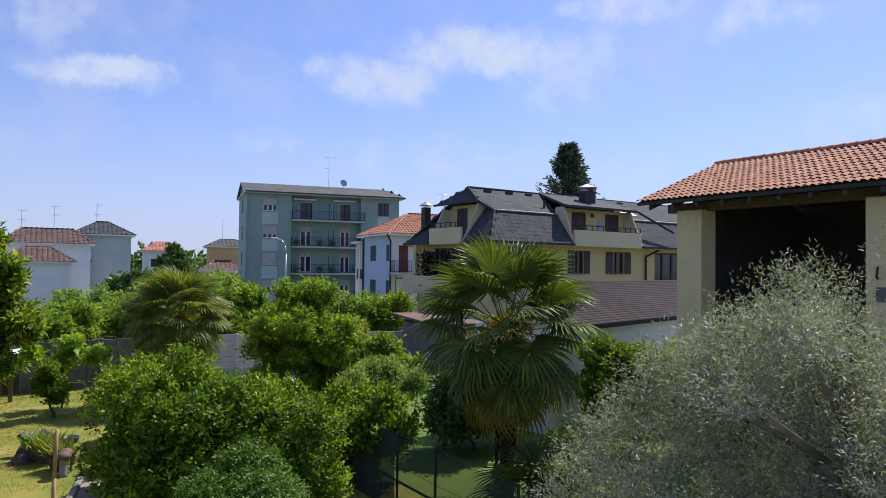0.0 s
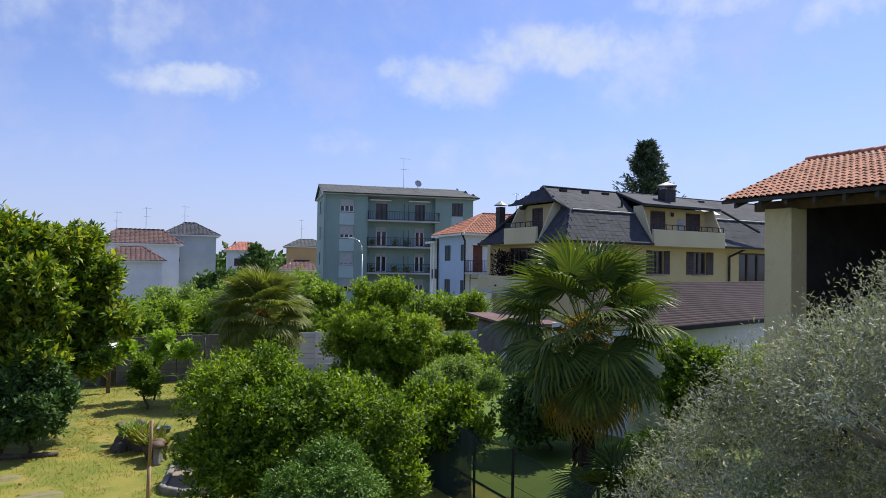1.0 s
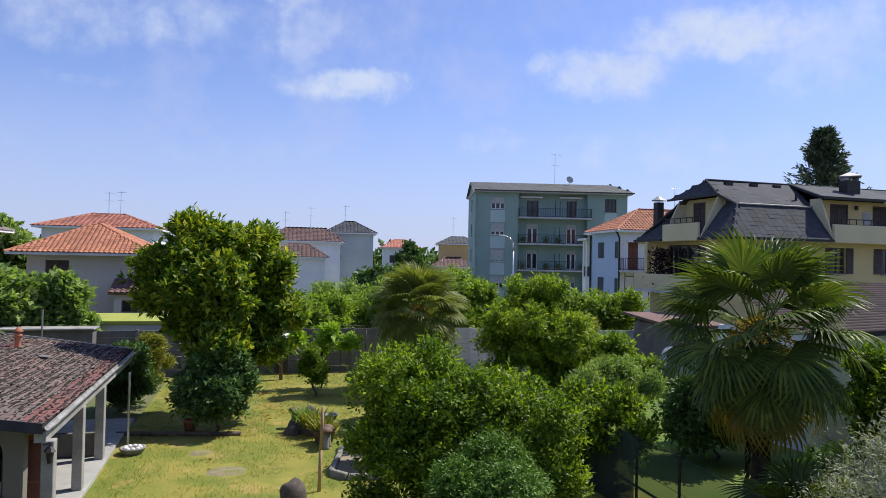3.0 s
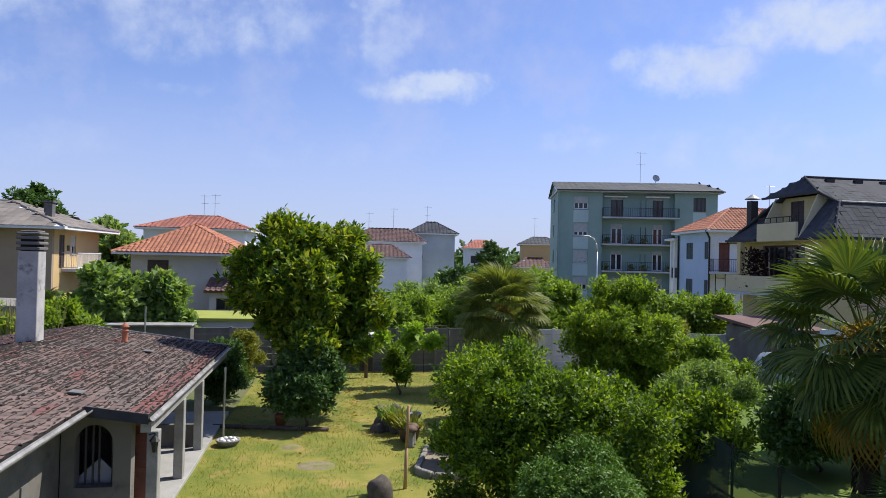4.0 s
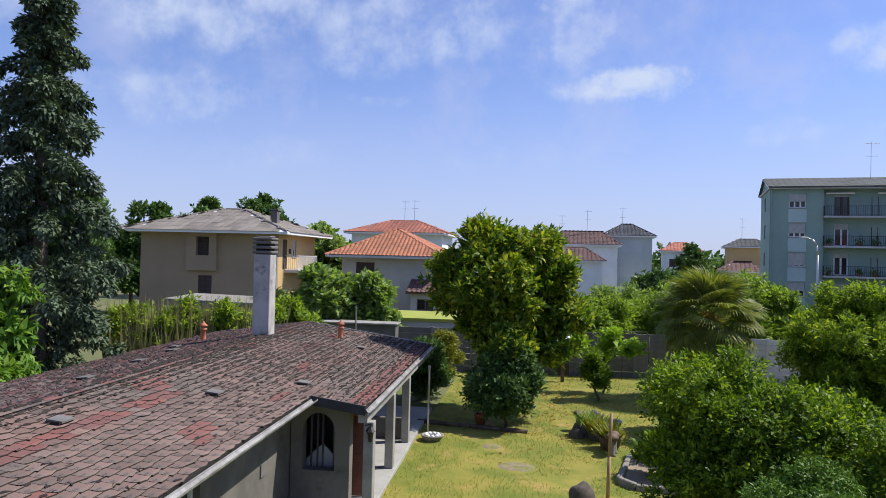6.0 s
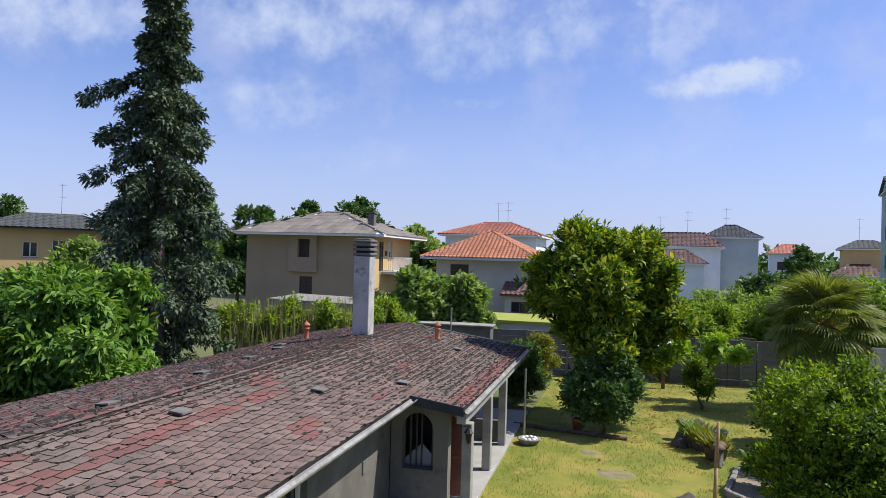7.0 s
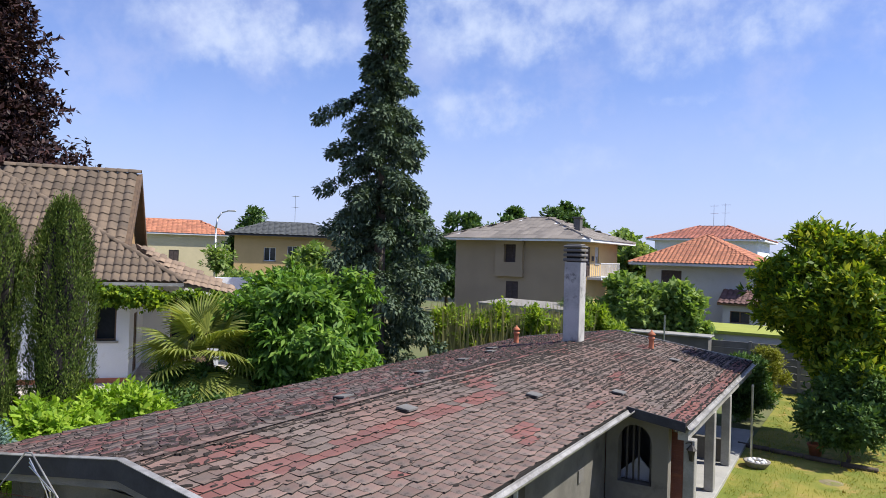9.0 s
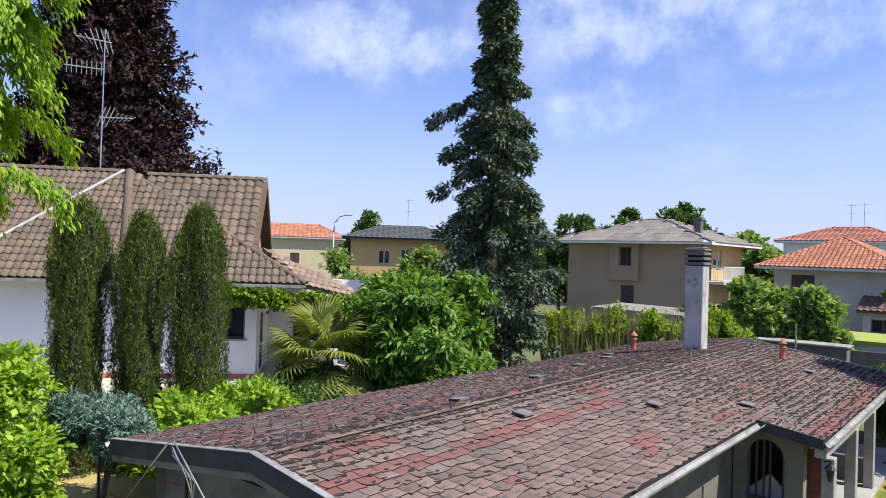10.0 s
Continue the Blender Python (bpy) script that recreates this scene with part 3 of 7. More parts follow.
def inside(poly, p):
    """Which of the points p (n, 2) lie in the polygon."""
    x, y = p[:, 0], p[:, 1]
    r = np.zeros(len(p), bool)
    for i in range(len(poly)):
        (x0, y0), (x1, y1) = poly[i], poly[i - 1]
        with np.errstate(divide="ignore", invalid="ignore"):
            r ^= ((y0 > y) != (y1 > y)) & (x < (x1 - x0) * (y - y0) / (y1 - y0 + 1e-12) + x0)
    return r


def tile_slope(parent, corners, tile_w, tile_l, mat, rise=0.06, single=0, name="roof_tile", slab="slate", thick=0.12, arch=None, step=0.035):
    """One slope of a roof: a slab, and curved tiles laid in rows on it. The first two corners are the eave, left to right from outside.
    single: how many tiles, from the eave up, are parts of their own."""
    P = [Vector(c) for c in corners]
    o = P[0]
    u = (P[1] - P[0]).normalized()
    nrm = u.cross(P[-1] - P[0]).normalized()
    v = nrm.cross(u)
    deck = part("roof_deck", solid(corners, -nrm * thick), slab, parent)
    flat = [((p - o).dot(u), (p - o).dot(v)) for p in P]
    us, vs = [a for a, b in flat], [b for a, b in flat]
    nu, nv = int((max(us) - min(us)) / tile_w) + 1, int(max(vs) / tile_l) + 1
    gu, gv = np.meshgrid(min(us) + (np.arange(nu) + 0.5) * tile_w, (np.arange(nv) + 0.5) * tile_l)
    cen = np.stack([gu.ravel(), gv.ravel()], 1)
    cen = cen[inside(flat, cen)]
    arch = arch or [(-0.5, 0.0), (-0.28, 0.8), (-0.05, 1.0), (0.18, 0.55), (0.5, 0.0)]
    k = len(arch)
    prof = np.array(arch)

    def shape(c, lift):
        n = len(c)
        out = np.zeros((n, 2, k, 3))
        for row, (dv, dz) in enumerate(((-0.56, step), (0.56, 0.004))):
            out[:, row, :, 0] = c[:, None, 0] + prof[None, :, 0] * tile_w
            out[:, row, :, 1] = c[:, None, 1] + dv * tile_l
            out[:, row, :, 2] = dz + prof[None, :, 1] * rise + lift[:, None]
        return out.reshape(n, 2 * k, 3)
    quad = np.array([[i, i + 1, k + i + 1, k + i] for i in range(k - 1)], np.int32)
    frame_m = Matrix((u, v, nrm)).transposed().to_4x4()
    frame_m.translation = o + nrm * 0.012
    nearest = cen[:single]
    if single:
        base = shape(np.zeros((1, 2)), np.zeros(1))[0]
        first = None
        for c in nearest:
            j = random.random() * 0.012
            if first is None:
                first = arrays(name, base, quad, mat, parent, smooth=True)
                ob = first
            else:
                ob = new(name, first.data)
                ob.parent = parent
            ob.matrix_basis = frame_m @ pose(c[0], c[1], j, 0, 0, random.uniform(-1, 1))
    rest = cen[single:]
    if len(rest):
        w = shape(rest, RNG.random(len(rest)) * 0.012).reshape(-1, 3)
        R = np.array(frame_m.to_3x3())
        w = w @ R.T + np.array(frame_m.translation)
        f = (quad[None] + (np.arange(len(rest)) * 2 * k)[:, None, None]).reshape(-1, 4)
        arrays(name + "s", w, f, mat, parent, smooth=True, kind="stuff")
    return deck


def ridge_caps(parent, a, b, mat, size=0.3, r=0.11, name="ridge_tile"):
    """Half-round caps along a ridge or hip, each a part."""
    a, b = Vector(a), Vector(b)
    d = b - a
    n = max(1, int(d.length / size))
    m = d.to_track_quat("Y", "Z").to_matrix().to_4x4()
    ring = [(r * math.cos(t), r * math.sin(t)) for t in [math.pi * i / 5 for i in range(6)]]
    verts = [(x * s, y, z * s) for y, s in ((-size * 0.56, 1.08), (size * 0.56, 0.92)) for x, z in ring]
    faces = [[i, i + 1, 7 + i, 6 + i] for i in range(5)]
    first = None
    for i in range(n):
        p = a.lerp(b, (i + 0.5) / n)
        if first is None:
            first = arrays(name, verts, faces, mat, parent, smooth=True)
            ob = first
        else:
            ob = new(name, first.data)
            ob.parent = parent
        ob.matrix_basis = Matrix.Translation(p) @ m


def hip_roof(e, x0, x1, y0, y1, z, h, mat, tile=(0.3, 0.36), ridge="x", ends=None, slab="white_paint", single=0, caps=True, rise=0.06, step=0.035):
    """A hipped roof over the rectangle (eaves included). ends: how far the ridge's ends stand in from the gables."""
    w = (y1 - y0) / 2 if ridge == "x" else (x1 - x0) / 2
    a = w if ends is None else ends
    if ridge == "x":
        ym = (y0 + y1) / 2
        r0, r1 = (x0 + a, ym, z + h), (x1 - a, ym, z + h)
        if r0[0] > r1[0] - 0.05:
            r0 = r1 = ((x0 + x1) / 2, ym, z + h)
    else:
        xm = (x0 + x1) / 2
        r0, r1 = (xm, y0 + a, z + h), (xm, y1 - a, z + h)
        if r0[1] > r1[1] - 0.05:
            r0 = r1 = (xm, (y0 + y1) / 2, z + h)
    A, B, C, D = (x0, y0, z), (x1, y0, z), (x1, y1, z), (x0, y1, z)
    same = r0 == r1
    if ridge == "x":
        sl = [[A, B, r1] + ([] if same else [r0]), [B, C, r1], [C, D, r0] + ([] if same else [r1]), [D, A, r0]]
    else:
        sl = [[A, B, r0], [B, C, r1] + ([] if same else [r0]), [C, D, r1], [D, A, r0] + ([] if same else [r1])]
    for i, s in enumerate(sl):
        tile_slope(e, s, *tile, mat, rise, single if i == 0 else 0, slab=slab, step=step)
    if caps:
        near = {A: r0, D: r0 if ridge == "x" else r1, B: r1 if ridge == "x" else r0, C: r1}
        for c, r in near.items():
            ridge_caps(e, c, r, mat, tile[1] * 1.2)
        if not same:
            ridge_caps(e, r0, r1, mat, tile[1] * 1.2)
    bm = bmesh.new()
    t = 0.09
    box(bm, x0, x1, y0, y0 + t, z - 0.16, z - 0.02)
    box(bm, x0, x1, y1 - t, y1, z - 0.16, z - 0.02)
    box(bm, x0, x0 + t, y0 + t, y1 - t, z - 0.16, z - 0.02)
    box(bm, x1 - t, x1, y0 + t, y1 - t, z - 0.16, z - 0.02)
    box(bm, x0 + t, x1 - t, y0 + t, y1 - t, z - 0.13, z - 0.10)
    part("eave_board", bm, slab, e)
    return sl


def lattice(us, zs, n0, n1):
    """A frame of bars in one piece: bars between us[0] and us[1], us[2] and us[3] and so on, and likewise rails in zs."""
    bm = bmesh.new()
    for i in range(len(us) - 1):
        for j in range(len(zs) - 1):
            if i % 2 == 0 or j % 2 == 0:
                box(bm, us[i], us[i + 1], n0, n1, zs[j], zs[j + 1])
    bmesh.ops.remove_doubles(bm, verts=bm.verts, dist=1e-4)
    return bm


def louvre(u0, u1, z0, z1, n0, n1):
    """A slatted leaf in one piece: a saw-tooth front on a flat back."""
    k = max(4, int((z1 - z0) / 0.1))
    prof = []
    for i in range(k):
        prof += [(n0, z0 + (z1 - z0) * i / k), (n0 + (n1 - n0) * 0.7, z0 + (z1 - z0) * (i + 0.92) / k)]
    prof += [(n1, z1), (n1, z0)]
    bm = bmesh.new()
    a = [bm.verts.new((u0, p, q)) for p, q in prof]
    b = [bm.verts.new((u1, p, q)) for p, q in prof]
    for i in range(len(prof)):
        j = (i + 1) % len(prof)
        bm.faces.new((a[i], a[j], b[j], b[i]))
    bm.faces.new(a[::-1])
    bm.faces.new(b)
    bmesh.ops.recalc_face_normals(bm, faces=bm.faces)
    return bm


class Face:
    """A wall seen from outside: u runs along it, n inwards, z up. openings: (u0, u1, z0, z1)."""

    def __init__(self, e, p0, p1, z0, z1, mat, openings=(), thick=0.3, name="wall"):
        d = Vector((p1[0] - p0[0], p1[1] - p0[1], 0))
        self.length, u = d.length, d.normalized()
        inward = Vector((-u.y, u.x, 0))
        self.m = Matrix((u, inward, Vector((0, 0, 1)))).transposed().to_4x4()
        self.m.translation = (p0[0], p0[1], 0)
        self.e = e
        bm = bmesh.new()
        cuts = sorted({0.0, self.length, *[c for o in openings for c in o[:2]]})
        for a, b in zip(cuts, cuts[1:]):
            if b - a < 1e-4:
                continue
            holes = sorted([(o[2], o[3]) for o in openings if o[0] <= a + 1e-5 and o[1] >= b - 1e-5])
            z = z0
            for lo, hi in holes:
                if lo - z > 1e-3:
                    box(bm, a, b, 0, thick, z, lo)
                z = hi
            if z1 - z > 1e-3:
                box(bm, a, b, 0, thick, z, z1)
        bmesh.ops.remove_doubles(bm, verts=bm.verts, dist=1e-4)
        bm.transform(self.m)
        self.wall = part(name, bm, mat, e)

    def put(self, name, bm, mat, parent=None, label=""):
        bm.transform(self.m)
        return part(name, bm, mat, parent or self.e, label)

    def window(self, u0, u1, z0, z1, frame_mat="white_paint", leaves=2, shutters=None, blind=0.0, blind_mat="shutter_grey", sill=True, name="window", bar=0.06):
        t = bar
        bars = [u0, u0 + t]
        for i in range(1, leaves):
            c = u0 + (u1 - u0) * i / leaves
            bars += [c - t * 0.7, c + t * 0.7]
        bm = lattice(bars + [u1 - t, u1], [z0, z0 + t, z1 - t, z1], 0.12, 0.18)
        w = self.put(name, bm, frame_mat)
        self.put("pane", boxed(u0 + 0.02, u1 - 0.02, 0.19, 0.21, z0 + 0.02, z1 - 0.02), "glass_dark", w)
        if sill:
            self.put("sill", boxed(u0 - 0.08, u1 + 0.08, -0.06, 0.12, z0 - 0.07, z0), "concrete", w)
        if blind:
            self.put("roller_blind", louvre(u0 + 0.01, u1 - 0.01, z1 - (z1 - z0) * blind, z1, 0.06, 0.085), blind_mat, w)
        if shutters:
            hw = (u1 - u0) / 2
            for a in (u0 - hw, u1):
                self.put("shutter", louvre(a, a + hw, z0, z1, -0.06, -0.01), shutters, w)
        return w

    def closed(self, u0, u1, z0, z1, mat="shutter_dark", name="window"):
        """A window or door shut by louvred leaves."""
        t = 0.07
        c = (u0 + u1) / 2
        bm = lattice([u0, u0 + t, c - t * 0.6, c + t * 0.6, u1 - t, u1], [z0, z0 + t, z1 - t, z1], 0.03, 0.09)
        w = self.put(name, bm, mat)
        for a, b in ((u0 + t, c - t * 0.6), (c + t * 0.6, u1 - t)):
            self.put("shutter", louvre(a, b, z0 + t, z1 - t, 0.035, 0.08), mat, w)
        self.put("backing", boxed(u0, u1, 0.12, 0.14, z0, z1), "glass_dark", w)
        return w

    def balcony(self, u0, u1, z, deep=1.2, slab="concrete", rail="iron", high=1.0, step=0.14, name="balcony"):
        b = self.put(name, boxed(u0, u1, -deep, 0.0, z - 0.18, z), slab)
        bm = bmesh.new()
        for zz in (z + 0.08, z + high):
            box(bm, u0 + 0.02, u1 - 0.02, -deep + 0.03, -deep + 0.07, zz - 0.02, zz + 0.02)
            for s in (u0 + 0.02, u1 - 0.06):
                box(bm, s, s + 0.04, -deep + 0.07, -0.01, zz - 0.02, zz + 0.02)
        self.put("handrail", bm, rail, b)
        bm = bmesh.new()
        k = int((u1 - u0) / step)
        for i in range(k + 1):
            a = u0 + 0.04 + (u1 - u0 - 0.08) * i / k
            box(bm, a - 0.012, a + 0.012, -deep + 0.04, -deep + 0.064, z, z + high)
        k = int(deep / step)
        for i in range(1, k):
            for s in (u0 + 0.04, u1 - 0.04):
                box(bm, s - 0.012, s + 0.012, -deep * i / k - 0.012, -deep * i / k + 0.012, z, z + high)
        tagged(self.put("railing", bm, rail, b), kind="stuff")
        return b


def antenna(at, high, label="thin television antenna on a roof", arms=5, wide=0.9, turn=0.0):
    """A mast with one or two combs of thin rods."""
    e = thing("tv_antenna", label, "antenna", at, turn, "roof antennas")
    part("mast", rods([(0, 0, -0.3), (0, 0, high)], 0.03, 0.022, 6), "aluminium", e)
    for j, z in enumerate((high - 0.15, high * 0.62)):
        bm = bmesh.new()
        ln = wide * (1 if j == 0 else 0.8)
        rod(bm, (-ln * 0.4, 0, z), (ln * 0.6, 0, z), 0.015, sides=5)
        for i in range(arms):
            x = -ln * 0.35 + ln * 0.9 * i / (arms - 1)
            hl = 0.34 - 0.03 * i
            rod(bm, (x, -hl, z), (x, hl, z), 0.010, sides=5)
        part("comb", bm, "aluminium", e)
    return e


# ---- ground ----
def ground():
    bm = bmesh.new()
    bmesh.ops.create_grid(bm, x_segments=4, y_segments=4, size=900)
    g = part("ground", bm, "earth")
    tagged(g, "flat earth and rough grass that reaches the horizon", "ground", kind="structure")
    g.location.z = -0.03
    nx, ny = 60, 70
    xs, ys = np.linspace(-4.15, 9.0, nx), np.linspace(-3.0, 34.6, ny)
    X, Y = np.meshgrid(xs, ys)
    Z = np.array([0.035 * noise.noise((x * 0.5, y * 0.5, 1.0)) + 0.015 * noise.noise((x * 2, y * 2, 3.0)) for x, y in zip(X.ravel(), Y.ravel())])
    idx = np.arange(nx * ny).reshape(ny, nx)
    faces = np.stack([idx[:-1, :-1], idx[:-1, 1:], idx[1:, 1:], idx[1:, :-1]], -1).reshape(-1, 4)
    lawn = arrays("lawn", np.stack([X.ravel(), Y.ravel(), Z + 0.02], 1), faces, "grass", smooth=True)
    tagged(lawn, "sunlit garden lawn with worn yellowish patches and dry leaves", "lawn", kind="structure")
    # this lawn's shade is partly painted, by its darker green
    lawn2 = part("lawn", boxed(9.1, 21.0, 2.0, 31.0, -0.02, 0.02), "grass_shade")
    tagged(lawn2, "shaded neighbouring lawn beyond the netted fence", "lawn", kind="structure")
    yard = part("pavement", boxed(9.1, 30.0, 31.0, 34.2, -0.02, 0.05), "gravel")
    tagged(yard, "pale gravel yard before the grey garden wall", "yard", kind="structure")


ground()


def garden_wall(p0, p1, high, mat, courses, block, label, single=0):
    """A wall of long precast planks between posts."""
    d = Vector((p1[0] - p0[0], p1[1] - p0[1], 0))
    e = thing("garden_wall", label, "garden wall", (p0[0], p0[1], 0), math.degrees(math.atan2(d.y, d.x)), kind="structure")
    ln = d.length
    k = max(1, round(ln / block))
    h = high / courses
    plank, post = None, None
    for i in range(k):
        for j in range(courses):
            if plank is None:
                plank = part("plank", boxed(0.06, ln / k - 0.06, -0.03, 0.03, 0.008, h - 0.008, bevel=0.006), mat, e)
                ob = plank
            else:
                ob = new("plank", plank.data)
                ob.parent = e
            ob.matrix_basis = pose(i * ln / k, random.uniform(-0.006, 0.006), j * h)
    for i in range(k + 1):
        if post is None:
            post = part("post", boxed(-0.07, 0.07, -0.07, 0.07, 0, high + 0.04, bevel=0.01), mat, e)
            ob = post
        else:
            ob = new("post", post.data)
            ob.parent = e
        ob.matrix_basis = pose(i * ln / k, 0, 0)
    return e


# ---- the long outbuilding ----
RIDGE_X, RIDGE_Z, SLOPE = -8.85, 3.06, 0.145
TURN, SHIFT = 1.5, (0.575, 0.115, 0)      # the outbuilding stands a little askew to the garden
Y0, Y1, PORCH_Y = 5.1, 25.3, 14.5
EAVE_X, FAR_X, PORCH_X = -5.45, -12.55, -4.26


def roof_z(x):
    return RIDGE_Z - SLOPE * abs(x - RIDGE_X)


def outbuilding():
    e = thing("outbuilding", "long low grey outbuilding with worn red-brown shingle roof and porch", "outbuilding", SHIFT, TURN)
    part("roof_deck", solid([(RIDGE_X, Y0, RIDGE_Z), (EAVE_X, Y0, roof_z(EAVE_X)), (EAVE_X, PORCH_Y, roof_z(EAVE_X)), (PORCH_X, PORCH_Y, roof_z(PORCH_X)),
                             (PORCH_X, Y1, roof_z(PORCH_X)), (RIDGE_X, Y1, RIDGE_Z)], (0, 0, -0.14)), "bitumen_and_shade", e)
    part("roof_deck", solid([(RIDGE_X, Y0, RIDGE_Z), (RIDGE_X, Y1, RIDGE_Z), (FAR_X, Y1, roof_z(FAR_X)), (FAR_X, Y0, roof_z(FAR_X))], (0, 0, -0.14)), "bitumen_and_shade", e)
    # dark boards on the gable end and at the step of the porch roof, with their pale drip edges
    for xa, xb in ((FAR_X, RIDGE_X), (RIDGE_X, EAVE_X)):
        za, zb = roof_z(xa) + 0.05, roof_z(xb) + 0.05
        part("fascia", solid([(xa, Y0 - 0.05, za), (xb, Y0 - 0.05, zb), (xb, Y0 - 0.05, zb - 0.25), (xa, Y0 - 0.05, za - 0.25)], (0, 0.04, 0)), "fascia_dark", e)
        part("drip_edge", solid([(xa, Y0 - 0.07, za + 0.012), (xb, Y0 - 0.07, zb + 0.012), (xb, Y0 + 0.03, zb + 0.012), (xa, Y0 + 0.03, za + 0.012)], (0, 0, -0.01)), "gutter", e)
        part("soffit", solid([(xa, Y0, za - 0.24), (xb, Y0, zb - 0.24), (xb, Y0 + 0.55, zb - 0.24), (xa, Y0 + 0.55, za - 0.24)], (0, 0, -0.12)), "stucco_grey", e)
    za, zb = roof_z(EAVE_X) + 0.03, roof_z(PORCH_X) + 0.03
    part("fascia", solid([(EAVE_X, PORCH_Y - 0.05, za), (PORCH_X, PORCH_Y - 0.05, zb), (PORCH_X, PORCH_Y - 0.05, zb - 0.2), (EAVE_X, PORCH_Y - 0.05, za - 0.2)], (0, 0.04, 0)), "fascia_dark", e)
    part("rake_trim", solid([(RIDGE_X, Y1 + 0.02, RIDGE_Z + 0.05), (PORCH_X, Y1 + 0.02, roof_z(PORCH_X) + 0.05), (PORCH_X, Y1 + 0.02, roof_z(PORCH_X) - 0.1), (RIDGE_X, Y1 + 0.02, RIDGE_Z - 0.1)], (0, 0.05, 0)), "gutter", e)
    part("rake_trim", solid([(FAR_X, Y1 + 0.02, roof_z(FAR_X) + 0.05), (RIDGE_X, Y1 + 0.02, RIDGE_Z + 0.05), (RIDGE_X, Y1 + 0.02, RIDGE_Z - 0.1), (FAR_X, Y1 + 0.02, roof_z(FAR_X) - 0.1)], (0, 0.05, 0)), "gutter", e)
    # half-round gutters
    for x, ya, yb, s in ((EAVE_X, Y0 - 0.05, PORCH_Y - 0.06, 1), (PORCH_X, PORCH_Y - 0.06, Y1 + 0.1, 1), (FAR_X, Y0 - 0.05, Y1 + 0.1, -1)):
        bm = bmesh.new()
        r, c, z = 0.075, x + s * 0.10, roof_z(x) - 0.035
        ring = [(c + r * math.cos(t), z + r * math.sin(t)) for t in [math.pi + math.pi * i / 7 for i in range(8)]]
        ring += [(c + (r - 0.012) * math.cos(t), z + (r - 0.012) * math.sin(t)) for t in [2 * math.pi - math.pi * i / 7 for i in range(8)]]
        a = [bm.verts.new((p, ya, q)) for p, q in ring]
        b = [bm.verts.new((p, yb, q)) for p, q in ring]
        for i in range(16):
            j = (i + 1) % 16
            bm.faces.new((a[i], a[j], b[j], b[i]))
        bm.faces.new(a[::-1]), bm.faces.new(b)
        bmesh.ops.recalc_face_normals(bm, faces=bm.faces)
        part("gutter", bm, "gutter", e)
    # walls
    wx, fx = -6.05, -12.1
    top = roof_z(wx) - 0.16
    side = Face(e, (wx, Y0 + 0.5), (wx, 15.0), 0, top, "stucco_grey", [(4.1, 5.0, 0.0, 2.1)])
    side.window(4.1, 5.0, 0.02, 2.1, "white_paint", 1, sill=False, name="door")
    arch_u0, arch_u1 = 0.26, 0.99
    arch = Face(e, (wx + 0.02, 15.0), (-4.70, 15.0), 0, roof_z(-4.70) - 0.16, "stucco_grey", [(arch_u0, arch_u1, 0.85, 2.12)])
    c, r = (arch_u0 + arch_u1) / 2, (arch_u1 - arch_u0) / 2      # the arch's rounded shoulders
    curve = [(c - r * math.cos(math.pi * i / 14), 1.70 + 0.41 * math.sin(math.pi * i / 14)) for i in range(15)]
    bm = solid([(arch_u0, 0.002, 2.12)] + [(a, 0.002, z) for a, z in curve] + [(arch_u1, 0.002, 2.12)], (0, 0.11, 0))
    arch.put("arch", bm, "stucco_grey")
    for u in (0.39, 0.53, 0.65):
        arch.put("window_bar", boxed(u, u + 0.035, 0.20, 0.235, 0.85, 2.12), "barn_dark")
    room = Face(e, (-4.95, 15.3), (-4.95, 17.3), 0.12, roof_z(-4.95) - 0.16, "stucco_grey", [(0.5, 1.5, 0.14, 2.05)], 0.2)
    room.closed(0.5, 1.5, 0.14, 2.05, "wood_red", "door")
    Face(e, (-4.95, 17.3), (-6.6, 17.3), 0.12, roof_z(-4.95) - 0.16, "stucco_grey", (), 0.2)
    side.put("hatch", boxed(7.6, 7.9, -0.03, -0.003, 1.2, 1.45), "concrete_old")
    back = Face(e, (-6.6, 15.3), (-6.6, Y1 - 0.4), 0, roof_z(-6.6) - 0.16, "stucco_grey", [(1.2, 2.2, 0.1, 2.2), (5.0, 6.4, 1.0, 2.1)])
    back.closed(1.2, 2.2, 0.1, 2.2, "wood_red", "door")
    back.window(5.0, 6.4, 1.0, 2.1, "wood_brown", 2, name="window")
    Face(e, (fx, Y1 - 0.4), (fx, Y0 + 0.5), 0, roof_z(fx) - 0.16, "stucco_grey")
    Face(e, (-6.6, Y1 - 0.4), (fx, Y1 - 0.4), 0, roof_z(fx) - 0.16, "stucco_grey")
    end = Face(e, (fx, Y0 + 0.5), (wx, Y0 + 0.5), 0, roof_z(fx) - 0.16, "stucco_grey")
    part("gable", solid([(fx, Y0 + 0.52, roof_z(fx) - 0.17), (wx, Y0 + 0.52, roof_z(wx) - 0.17), (RIDGE_X, Y0 + 0.52, RIDGE_Z - 0.17)], (0, 0.25, 0)), "stucco_grey", e)
    part("porch_floor", boxed(-6.6, -4.14, 14.55, Y1, -0.05, 0.12, bevel=0.01), "tile_floor", e)
    leaf = part("shutter_leaf", lattice([-4.84, -4.78, -4.49, -4.43], [0.14, 0.22, 1.0, 1.06, 1.86, 1.94], 15.58, 15.63), "wood_red", e)
    part("slats", louvre(-4.78, -4.49, 0.22, 1.86, 15.59, 15.62), "wood_red", leaf)
    part("porch_beam", boxed(-4.44, -4.24, 14.62, Y1 - 0.1, 2.03, 2.24), "concrete", e)
